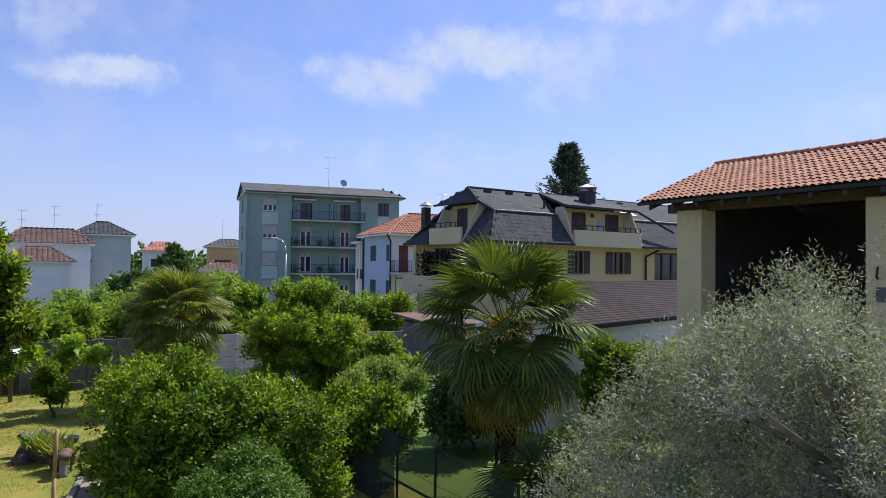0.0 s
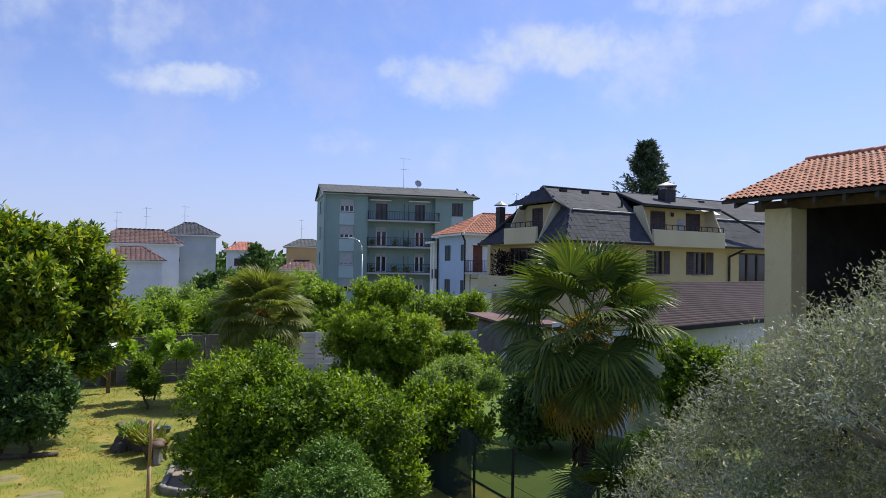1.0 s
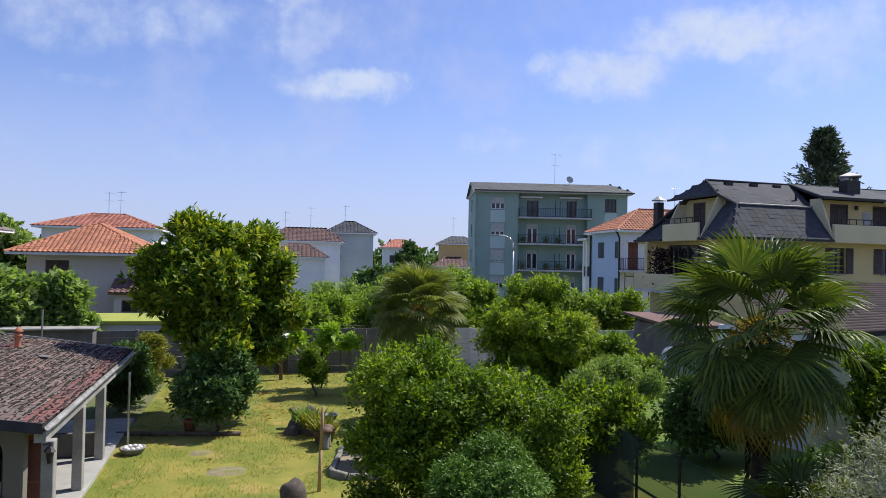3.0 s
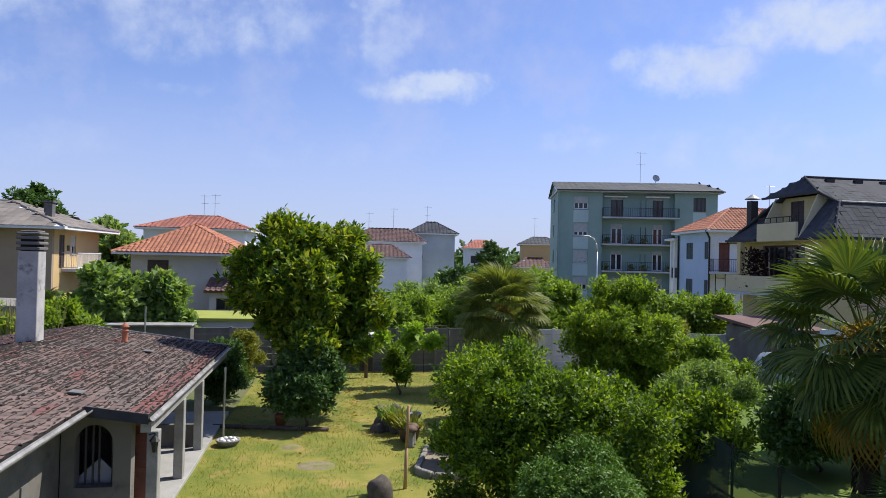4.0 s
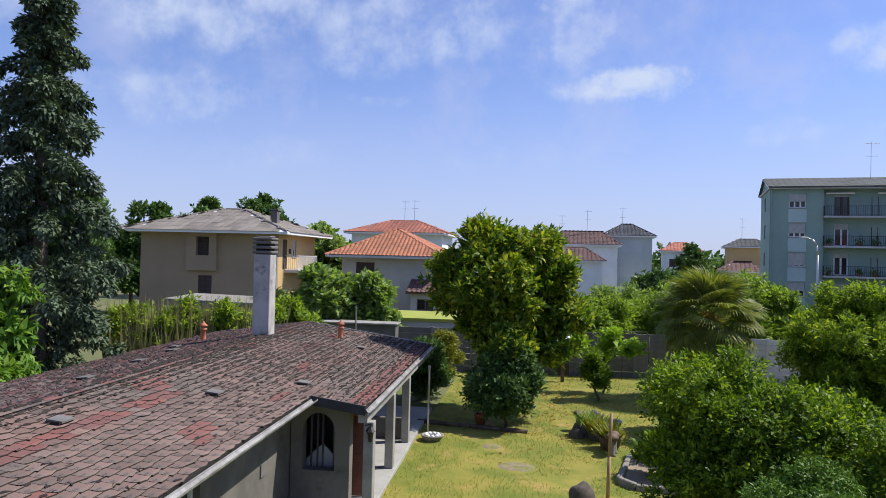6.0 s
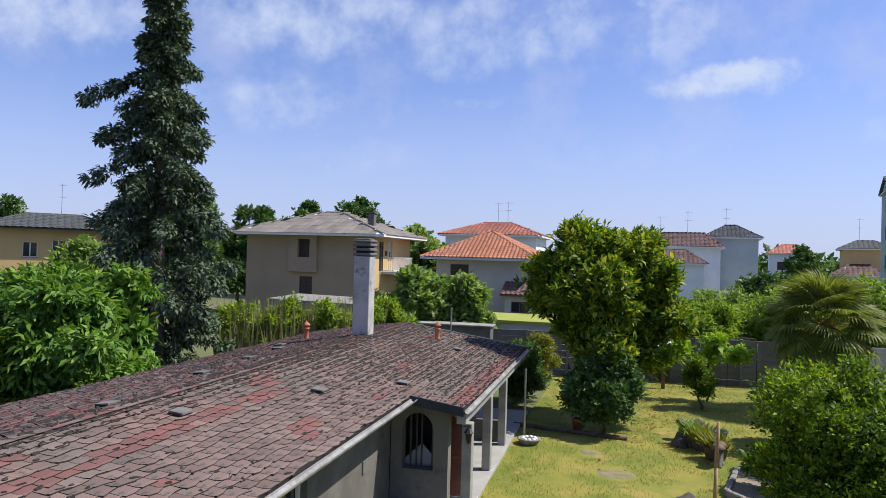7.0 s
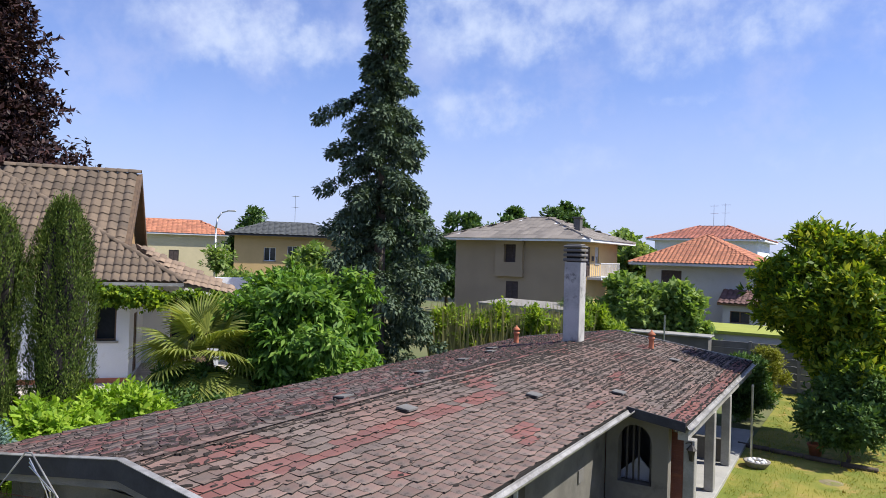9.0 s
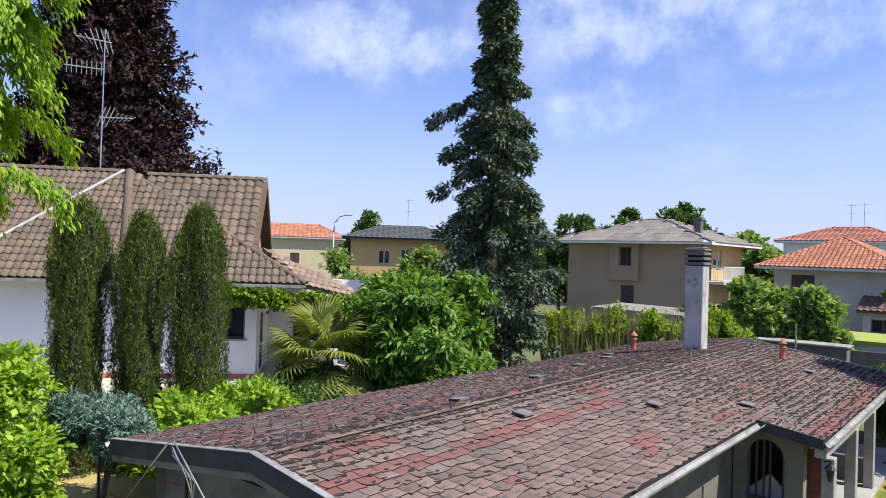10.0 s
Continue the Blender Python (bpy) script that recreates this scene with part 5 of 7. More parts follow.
    part("skylight", solid([(14.0, 2.2, 9.42), (15.4, 2.2, 9.42), (15.4, 3.2, 9.95), (14.0, 3.2, 9.95)], (0, 0, -0.06)), "gutter", e)
    part("drain", rods([(13.9, 0.9, 9.5), (16.8, 0.2, 8.2)], 0.08), "iron", e)


mansard_building()


def barn():
    e = thing("barn", "cream plastered open barn with an orange tiled roof and dark interior", "barn", (0, 0, 0))
    ex, rx, ez, rz, ya, yb = 17.25, 21.3, 7.72, 9.28, -6.0, 15.2
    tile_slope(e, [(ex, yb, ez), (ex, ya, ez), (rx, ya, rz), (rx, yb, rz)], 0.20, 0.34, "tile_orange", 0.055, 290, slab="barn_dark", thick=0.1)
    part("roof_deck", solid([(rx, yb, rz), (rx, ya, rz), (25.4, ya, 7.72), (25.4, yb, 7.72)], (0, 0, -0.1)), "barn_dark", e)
    ridge_caps(e, (rx, ya, rz + 0.05), (rx, yb, rz + 0.05), "tile_orange", 0.36, 0.12)
    y = ya + 0.3
    rafter = None
    while y < yb:
        if rafter is None:
            rafter = part("rafter", solid([(ex + 0.1, 0, ez - 0.1), (rx - 0.1, 0, rz - 0.12), (rx - 0.1, 0, rz - 0.28), (ex + 0.1, 0, ez - 0.24)], (0, 0.1, 0)), "barn_dark", e)
            ob = rafter
        else:
            ob = new("rafter", rafter.data)
            ob.parent = e
        ob.location.y = y
        y += 0.85
    part("eave_beam", boxed(18.25, 18.5, ya + 0.2, yb - 0.4, 7.42, 7.7), "wood_brown", e)
    for a, b in ((13.35, 14.25), (7.6, 8.65), (1.2, 2.2), (-5.0, -4.0)):
        part("pillar", boxed(18.0, 18.7, a, b, 0, 7.45, bevel=0.02), "barn_plaster", e)
    # inner walls and loft coloured dark to deepen the shade inside
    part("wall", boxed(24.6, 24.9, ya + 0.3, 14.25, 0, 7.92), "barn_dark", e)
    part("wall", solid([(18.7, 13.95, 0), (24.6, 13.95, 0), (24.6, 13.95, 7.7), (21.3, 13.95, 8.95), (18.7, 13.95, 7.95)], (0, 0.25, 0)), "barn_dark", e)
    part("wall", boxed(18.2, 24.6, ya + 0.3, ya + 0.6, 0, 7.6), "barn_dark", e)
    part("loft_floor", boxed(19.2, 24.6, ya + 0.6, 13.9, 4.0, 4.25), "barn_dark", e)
    m = part("meter_box", boxed(17.96, 18.0, 8.05, 8.4, 4.9, 5.25), "concrete_old", e)
    for y in (8.1, 8.35):
        part("hook", rods([(17.97, y, 5.45), (17.9, y, 5.5), (17.97, y, 5.75)], 0.025, sides=6), "iron", e)


barn()


def low_shed():
    e = thing("shed", "low white shed with a dark brown ribbed roof", "shed", (18.5, 18.1, 0), 15)
    n, u0, u1, z0, z1, deep = 21, -3.0, 17.0, 3.6, 5.05, 3.5
    v, f = [], []
    for k in range(n):
        for q, dz in ((k, 0.075), (k + 1.05, 0.0)):
            p, z = deep * q / n, z0 + (z1 - z0) * q / n + dz
            v += [(u0, p, z), (u1, p, z)]
        v += [(u0, deep * k / n, z0 + (z1 - z0) * k / n - 0.02), (u1, deep * k / n, z0 + (z1 - z0) * k / n - 0.02)]
        i = k * 6
        f += [[i, i + 1, i + 3, i + 2], [i + 4, i + 5, i + 1, i]]
    arrays("roof_ribs", v, f, "corrugated", e, kind="stuff")
    part("fascia", boxed(u0, u1, 0.0, 0.06, z0 - 0.16, z0 - 0.02), "fascia_dark", e)
    part("wall", boxed(u0 + 0.3, u1 - 0.3, 0.3, 0.5, 0, z0 - 0.02), "white_wall", e)
    part("wall", boxed(u0 + 0.3, u0 + 0.5, 0.5, deep, 0, z0), "white_wall", e)
    e2 = thing("shed", "small grey lean-to shed with a reddish flat roof", "shed", (18.4, 28.6, 0), 0)
    part("roof", solid([(-0.5, -0.3, 2.85), (2.8, -0.3, 2.8), (2.8, 3.9, 3.1), (-0.5, 3.9, 3.15)], (0, 0, -0.12)), "tile_dull", e2)
    part("wall", boxed(0, 0.2, 0.2, 3.6, 0, 2.7), "concrete_old", e2)
    part("wall", boxed(0.2, 2.6, 3.4, 3.6, 0, 2.8), "concrete_old", e2)
    part("post", boxed(0, 0.15, -0.1, 0.05, 0, 2.75), "wood_brown", e2)


low_shed()
garden_wall((-13.5, 33.6), (8.2, 34.9), 2.15, "concrete_old", 7, 2.0, "dark grey precast concrete plank garden wall")
garden_wall((8.2, 34.9), (18.6, 32.6), 2.15, "concrete_pale", 8, 2.1, "pale grey precast concrete garden wall")


def villa():
    e = thing("villa", "white villa with a steep brown tiled roof and wooden gable", "villa", (-19.4, 15.6, 0), 49.5)
    T = (0.25, 0.34)
    ez, rz, rv = 4.5, 8.4, 4.0
    u0, uc, ua = -17.0, -1.05, -8.0
    # hipped front block
    tile_slope(e, [(u0, 0, ez), (uc, 0, ez), (ua, rv, rz), (-13.5, rv, rz), (u0, 0.3, ez + 0.3)], *T, "tile_brown", 0.07, 290, slab="wood_brown")
    part("side_roof", solid([(uc, 0.03, ez - 0.02), (uc, 8.0, ez - 0.02), (ua, rv + 0.03, rz - 0.03)], (0, 0, -0.15)), "tile_brown", e)
    ridge_caps(e, (uc, 0.0, ez + 0.03), (ua, rv, rz + 0.04), "tile_brown", 0.36, 0.10)
    # gabled block behind it
    gv, gz = 4.6, 8.4
    tile_slope(e, [(-7.5, 1.7, 5.62), (-2.95, 1.7, 5.62), (-2.95, gv, gz), (-7.5, gv, gz)], 0.34, 0.40, "tile_brown", 0.085, 0, slab="wood_brown")
    part("back_roof", solid([(-2.95, gv, gz), (u0 + 3, gv, gz), (u0, 9.0, ez), (-2.95, 9.0, ez)], (0, 0, -0.15)), "tile_brown", e)
    ridge_caps(e, (-14.0, rv, rz + 0.05), (ua, rv, rz + 0.05), "tile_brown", 0.4, 0.13)
    ridge_caps(e, (-7.5, gv, gz + 0.05), (-2.95, gv, gz + 0.05), "tile_brown", 0.4, 0.13)
    ridge_caps(e, (ua, rv - 0.1, rz + 0.05), (-7.0, 0.1, ez + 0.1), "tile_brown", 0.36, 0.17)
    part("ridge_mortar", rods([(ua - 0.2, rv - 0.1, rz + 0.12), (-12.6, 0.1, ez + 0.18)], 0.06), "shutter_grey", e)
    # the gable end: boarded face, verge boards
    part("gable", solid([(-3.35, 1.5, 4.6), (-3.35, 7.8, 4.6), (-3.35, gv, gz - 0.3)], (-0.2, 0, 0)), "wood_light", e)
    for k in range(10):
        z = 4.7 + k * 0.34
        a = (z - 4.6) / (gz - 4.9)
        part("board", boxed(-3.345, -3.31, 1.55 + a * 3.05, 7.75 - a * 3.15, z, z + 0.325), "wood_light", e)
    part("verge_board", solid([(-2.9, 1.65, 5.6), (-2.9, gv, gz + 0.02), (-2.9, gv, gz - 0.26), (-2.9, 1.65, 5.3)], (-0.06, 0, 0)), "wood_brown", e)
    part("verge_board", solid([(-2.9, gv, gz + 0.02), (-2.9, 7.6, 5.5), (-2.9, 7.6, 5.2), (-2.9, gv, gz - 0.26)], (-0.06, 0, 0)), "wood_brown", e)
    # paler porch roof beyond the gable
    A, B, C, D = (uc, 0.0, ez - 0.04), (0.62, 0.0, 4.10), (0.62, 0.45, 4.30), (-2.75, 2.05, 5.74)
    tile_slope(e, [A, B, C, D], 0.22, 0.30, "tile_tan", 0.03, 0, slab="tile_tan", step=0.02)
    part("porch_back_roof", solid([D, C, (0.62, 4.6, 3.95), (-2.75, 4.6, 4.9)], (0, 0, -0.12)), "tile_tan", e)
    part("gutter", boxed(u0, uc, -0.12, -0.02, ez - 0.12, ez - 0.02), "gutter", e)
    f = Face(e, (-17.0, 0.9), (-2.75, 0.9), 0.6, ez, "white_wall", [(13.2, 13.85, 2.5, 4.05)], 0.35)
    f.window(13.2, 13.85, 2.5, 4.05, "wood_brown", 1)
    g = Face(e, (-2.75, 1.25), (-2.75, 5.0), 0.6, ez, "white_wall", [(0.9, 1.9, 1.2, 3.3)], 0.35)
    g.closed(0.9, 1.9, 1.2, 3.3, "wood_brown", "door")
    Face(e, (-2.75, 5.0), (1.6, 5.0), 0.6, ez, "white_wall", [(1.0, 2.4, 1.2, 3.4)], 0.35).window(1.0, 2.4, 1.2, 3.4, "wood_brown", 2, sill=False)
    part("porch_post", boxed(-0.15, 0.1, 0.8, 1.05, 1.1, 4.2), "white_wall", e)
    part("plinth_stain", boxed(-17.0, -2.73, 0.86, 0.898, 1.1, 1.28), "terracotta", e)
    m = e.matrix_basis
    t = thing("terrace", "raised paved terrace of tan stone beside the villa", "terrace", (-19.4, 15.6, 0), 49.5, kind="structure")
    part("slab", boxed(-18, 4, -2.0, 7, -0.1, 1.12), "gravel", t)
    a = antenna(m @ Vector((-9.1, rv, rz)), 5.5, "tall television antenna with several combs on the villa roof", 2, 0.2, 67)
    for z, x0, x1, ups, lean in ((5.05, -1.0, 0.25, (0.12, 0.12, 0.16, 0.36, 0.42, 0.42, 0.42), 0.14), (3.95, -1.35, 0.0, (0.24,) * 8, 0.0), (2.15, -0.1, 1.1, (0.36, 0.36, 0.36, 0.16, 0.14, 0.12, 0.10, 0.08), -0.14)):
        boom = part("boom", rods([(x0, 0, z + lean * 0.3), (x1, 0, z - lean * 0.3)], 0.022, sides=5), "shutter_grey", a)
        for i, up in enumerate(ups):
            x = x0 + (x1 - x0) * (i + 0.5) / len(ups)
            part("element", rods([(x - lean, -0.1, z + up), (x + lean, 0.1, z - up)], 0.018, sides=5), "shutter_grey", boom)
    part("guy_wire", rods([(0, 0, 2.6), (1.6, 0, -0.2)], 0.008, sides=4), "iron", a)
    part("guy_wire", rods([(0, 0, 2.6), (-0.7, 0, -0.2)], 0.008, sides=4), "iron", a)
    iv = thing("ivy", "ivy hanging along the villa eave", "climbing plant", (-19.4, 15.6, 0), 49.5)
    lumps = [(-3.4 + 0.45 * i, -0.15 + 0.05 * math.sin(i * 2), 4.12 - 0.03 * i - 0.12 * abs(math.sin(i * 1.3)), 0.42, 0.3, 0.28) for i in range(10)]
    crown(lumps, 500, 8, 0.13, 0.8, "leaf_citrus", iv, spread=0.09, droop=0.5)


villa()
# far houses
simple_house("house", "white house with a dull red tiled hip roof", (0.7, 85.5), -3, (8.3, 8.0), 7.5, "white_wall", "tile_dull", 1.7, 0.5, "x", 2.2, (0.5, 0.5), windows=[(1.5, 2.6, 4.6, 6.0, "blind"), (5.0, 6.1, 4.6, 6.0, "blind")])
simple_house("house", "low white house with a dull red tiled roof", (0.6, 75.2), -3, (5.7, 5.0), 5.55, "white_wall", "tile_dull", 1.4, 0.4, "x", 2.2, (0.45, 0.5))
simple_house("house", "plain grey house with a dark slate hip roof", (8.3, 95.0), -5, (6.2, 8.0), 9.0, "paint_cool", "slate", 1.7, 0.5, "x", 2.9, (0.5, 0.5), windows=[(1.0, 1.9, 5.5, 7.0, "blind")])
simple_house("house", "small white house far off with a red roof", (21.6, 128.0), -8, (6.4, 7.0), 7.7, "white_wall", "tile_red", 1.6, 0.5, "x", 2.6, (0.6, 0.6), windows=[(1.2, 2.4, 5.0, 6.4, "closed"), (4.0, 5.2, 5.0, 6.4, "closed")])
simple_house("house", "ochre house far off with a red tiled roof", (27.2, 107.0), -12, (6.0, 8.0), 8.2, "paint_ochre", "metal_roof", 1.2, 0.5, "x", 2.4, (0.6, 0.6), windows=[(0.8, 1.6, 3.6, 5.2, "closed"), (2.4, 3.2, 3.6, 5.2, "closed"), (4.2, 5.0, 3.6, 5.2, "closed")])
simple_house("house", "low yellow house far off with a terracotta porch roof", (25.0, 102.0), -12, (5.6, 4.0), 4.6, "paint_cream", "tile_dull", 1.3, 0.4, "x", 2.0, (0.6, 0.6), windows=[(0.7, 1.3, 2.4, 4.0, "closed"), (2.1, 2.7, 2.4, 4.0, "closed"), (3.6, 4.2, 2.4, 4.0, "closed")])
simple_house("house", "ochre two-storey house with a dark flat-pitched roof", (-57.3, 49.6), 44.6, (11.0, 9.0), 7.2, "paint_ochre", "metal_roof", 1.5, 0.9, "x", 4.0, (0.6, 0.6), windows=[(3.0, 4.2, 4.6, 6.0, "open"), (5.4, 6.4, 4.0, 6.2, "open"), (8.4, 9.6, 4.6, 6.0, "closed")], slab="fascia_dark")
simple_house("house", "cream house far off with an orange tiled roof", (-81.5, 51.0), 51.7, (14.0, 9.0), 7.4, "paint_cream", "tile_orange", 1.9, 0.6, "x", 4.0, (0.6, 0.6), windows=[(3.0, 4.2, 4.0, 5.4, "closed"), (7.0, 8.2, 4.0, 5.4, "closed")])
for p, h in (((9.6, 86.0, 9.0), 3.2), ((5.6, 88.5, 9.0), 3.0), ((2.5, 89, 8.4), 3.0), ((29.5, 108, 9.0), 3.6), ((-56.5, 57.5, 8.4), 3.6)):
    antenna(p, h)


def street_lamp(at, high, turn, label):
    e = thing("street_lamp", label, "street lamp", at, turn, "street lamps")
    pts = [(0, 0, 0), (0, 0, high * 0.82), (0.12, 0, high * 0.92), (0.5, 0, high * 0.98), (1.1, 0, high)]
    part("pole", rods(pts, 0.09, 0.05), "aluminium", e, smooth=True)
    part("head", boxed(1.0, 1.75, -0.14, 0.14, high - 0.06, high + 0.08, bevel=0.04), "shutter_grey", e)


street_lamp((-51.6, 42.4, 0), 9.15, 35, "curved grey street lamp on a tall pole")
street_lamp((23.5, 63.9, 0), 8.1, 200, "curved grey street lamp before the green block")
p = part("garden_wall", boxed(22.0, 34.0, 0, 0.3, 0, 2.6), "concrete_old")
tagged(p, "long grey wall at the foot of the blue house", "garden wall", kind="structure")
p.matrix_basis = pose(8.5, 64.0, 0, 0, 0, -24)


# ---- trees and shrubs ----
def tree(name, label, at, lumps, clumps, per, leaf, width, mat, trunk_h=2.0, r=0.15, spread=0.25, droop=0.0, shell=0.5, low=-0.75, bark="bark", limbs=4, group="", core=0.22):
    e = thing(name, label, "tree" if "tree" in name else "shrub", at, 0, group)
    ends = [lumps[i % len(lumps)][:3] for i in range(limbs)]
    trunk(e, (0, 0, -0.1), (0, 0, trunk_h), r, r * 0.6, ends, bark)
    crown(lumps, clumps, per, leaf, width, mat, e, spread=spread, droop=droop, shell=shell, low=low, core=core)
    return e


def blob(n, rx, ry, z0, z1, r, seed):
    """Lumps for a crown: n of them in the ellipsoid rx, ry between z0 and z1, of uneven size, some of them standing out."""
    g = np.random.default_rng(seed)
    n = int(n * 1.15)
    out = []
    for i in range(n):
        d = g.normal(size=3)
        d /= np.linalg.norm(d)
        s = r * (0.38 + 0.55 * g.random())
        k = (0.55 + 0.60 * g.random()) if i % 5 else 0.3
        zc, hz = (z0 + z1) / 2, (z1 - z0) / 2
        out.append((d[0] * max(0.1, rx - s) * k, d[1] * max(0.1, ry - s) * k, zc + d[2] * max(0.05, hz - s * 0.8) * k, s, s, s * 0.85))
    return out


def fan(radius, blades, seed, droop, stalk):
    """One palm fan on its stalk, along +x, with folded blades."""
    g = np.random.default_rng(seed)
    bm = bmesh.new()
    rod(bm, (0, 0, 0), (stalk, 0, 0.12), 0.018, 0.011, 5)
    o = Vector((stalk, 0, 0.12))
    for i in range(blades):
        a = math.radians(-125 + 250 * i / (blades - 1))
        r = radius * (0.72 + 0.28 * math.cos(a * 0.6)) * (0.93 + 0.14 * g.random())
        d = Vector((math.cos(a), math.sin(a), 0))
        s = Vector((-d.y, d.x, 0))
        up = Vector((0, 0, 1))
        w = radius * 0.034
        m1 = o + d * r * 0.5 + up * 0.03
        m2 = o + d * r * 0.78 - up * droop * 0.4
        tip = o + d * r - up * (droop * (1 + 0.6 * g.random()))
        v = [bm.verts.new(p) for p in (o, m1 + s * w + up * 0.02, m1, m1 - s * w + up * 0.02, m2 + s * w * 0.7, m2, m2 - s * w * 0.7, tip)]
        for q in ((0, 1, 2), (0, 2, 3), (1, 4, 5, 2), (2, 5, 6, 3), (4, 7, 5), (5, 7, 6)):
            bm.faces.new([v[j] for j in q])
    return bm


def palm(label, at, high, radius, count, seed, skirt=8, stalk=0.9, name="fan_palm", mat="leaf_palm", hang=138):
    e = thing(name, label, "palm tree", at)
    g = random.Random(seed)
    pts = [(0.05 * math.sin(i), 0.05 * math.cos(i * 1.3), high * i / 6) for i in range(7)]
    t = part("trunk", rods(pts, 0.17, 0.20, 10), "palm_fibre", e, smooth=True)
    n = 500
    a, z = RNG.random(n) * 6.283, RNG.random(n) * high
    d = np.stack([np.cos(a), np.sin(a), np.zeros(n)], 1)
    leaves("trunk_bark", d * 0.17 + np.stack([np.zeros(n), np.zeros(n), z], 1), d * 0.5 + np.array([0, 0, -0.8]), d, 0.28, 0.07, "palm_fibre", e)
    if high > 3:
        for i in range(7):
            k = i * 51 + 20
            d = np.array([math.cos(k), math.sin(k), 0])
            n = 160
            t = RNG.random((n, 1))
            leaves("flower_stalk", np.array([0, 0, high - 0.1]) + d * t * 0.75 + np.concatenate([np.zeros((n, 2)), 0.15 - 0.7 * t * t], 1) + RNG.normal(size=(n, 3)) * 0.05, d + RNG.normal(size=(n, 3)), RNG.normal(size=(n, 3)), 0.12, 0.05, "leaf_dry", e)
    made = {}
    for i in range(count + skirt):
        dry = i >= count
        key = (dry, i % 3)
        f = (i + 0.5) / count
        tilt = (48 + 30 * g.random()) if dry else -80 + hang * f ** 0.85 + g.uniform(-10, 10)
        if key not in made:
            made[key] = part("frond", fan(radius, 36, seed + i, 0.22 if not dry else 0.4, stalk), "leaf_dry" if dry else mat, e, "dry yellow frond" if dry else "")
            ob = made[key]
        else:
            ob = new("frond", made[key].data)
            ob.parent = e
            tagged(ob, "dry yellow frond" if dry else "")
        ob.matrix_basis = pose(0, 0, high - 0.05 - (0.25 * g.random() if not dry else 0.45), 0, 0, i * 137.5 + g.uniform(-12, 12)) @ pose(0.1, 0, 0, 0, tilt, 0) @ pose(0, 0, 0, g.uniform(-25, 25), 0, 0)
    return e


# the garden
tree("magnolia_tree", "dense evergreen tree with glossy yellow-tipped leaves on the lawn", (-1.75, 25.2, 0), blob(40, 2.25, 2.2, 1.9, 6.2, 0.95, 3) + [(-0.7, 0, 6.15, 0.75, 0.75, 0.6), (-0.1, 0.1, 5.8, 0.8, 0.8, 0.7), (1.35, 0.2, 5.85, 0.75, 0.75, 0.6), (-1.75, 0, 4.9, 0.7, 0.7, 0.7), (1.9, 0, 4.9, 0.65, 0.65, 0.6), (2.25, 0, 3.5, 0.7, 0.7, 0.6), (1.7, -0.3, 2.4, 0.7, 0.7, 0.6), (0.3, -1.2, 2.6, 0.8, 0.8, 0.7)], 3700, 15, 0.23, 0.42, "leaf_magnolia", 3.2, 0.16, 0.18, shell=0.75)
tree("laurel_shrub", "dark glossy shrub under the evergreen tree", (-1.5, 23.3, 0), blob(16, 1.15, 1.0, 0.1, 2.7, 0.6, 4), 1300, 12, 0.16, 0.45, "leaf_dark", 1.2, 0.06, 0.16)
tree("citrus_tree", "broad bright green tree with small dense leaves", (3.75, 13.4, 0), blob(84, 2.5, 2.3, 0.0, 4.1, 0.78, 5), 7600, 17, 0.088, 0.5, "leaf_citrus", 2.0, 0.12, 0.13, shell=0.78)
tree("cypress_shrub", "low feathery dark green conifer bush", (2.95, 9.6, 0), blob(26, 0.95, 0.9, 0.6, 3.1, 0.55, 6), 4600, 14, 0.06, 0.35, "leaf_conifer", 1.8, 0.08, 0.08, droop=0.3)
tree("olive_tree", "broad silvery grey-green olive tree", (9.4, 4.2, 0), blob(64, 3.3, 3.1, 0.4, 5.9, 0.9, 7) + [(-0.8, 1.4, 4.3, 0.8, 0.8, 0.7), (-1.2, 2.0, 3.7, 0.9, 0.9, 0.8), (-1.5, 2.6, 2.9, 0.9, 0.9, 0.8), (-1.8, 3.1, 2.1, 0.9, 0.9, 0.8), (-1.4, 2.4, 1.4, 0.9, 0.9, 0.8), (0.5, -0.6, 5.6, 0.8, 0.8, 0.7)], 13500, 13, 0.066, 0.24, "leaf_olive", 2.4, 0.2, 0.17, bark="bark_grey", limbs=14, core=0.05)
tree("hedge_shrub", "bright green shrub behind the netted fence", (8.4, 16.6, 0), blob(44, 1.2, 2.2, -0.1, 2.45, 0.6, 8), 3200, 13, 0.12, 0.45, "leaf_citrus", 1.5, 0.06, 0.16)
tree("fruit_tree", "green fruit tree before the garden wall", (11.0, 27.5, 0), blob(50, 2.3, 2.2, -0.4, 4.7, 0.8, 9), 3800, 12, 0.15, 0.42, "leaf_hedge", 2.0, 0.1, 0.2)
tree("wall_shrub", "yellow-green conical shrub at the end of the porch", (-4.5, 31.0, 0), blob(10, 0.85, 0.8, 0.1, 2.35, 0.5, 10), 1000, 12, 0.12, 0.3, "leaf_yellow", 1.2, 0.06, 0.1)
tree("wall_shrub", "small dense conical shrub on the lawn", (1.95, 28.6, 0), blob(7, 0.7, 0.7, 0.3, 2.0, 0.5, 11), 700, 12, 0.11, 0.35, "leaf_citrus", 1.0, 0.05, 0.1)
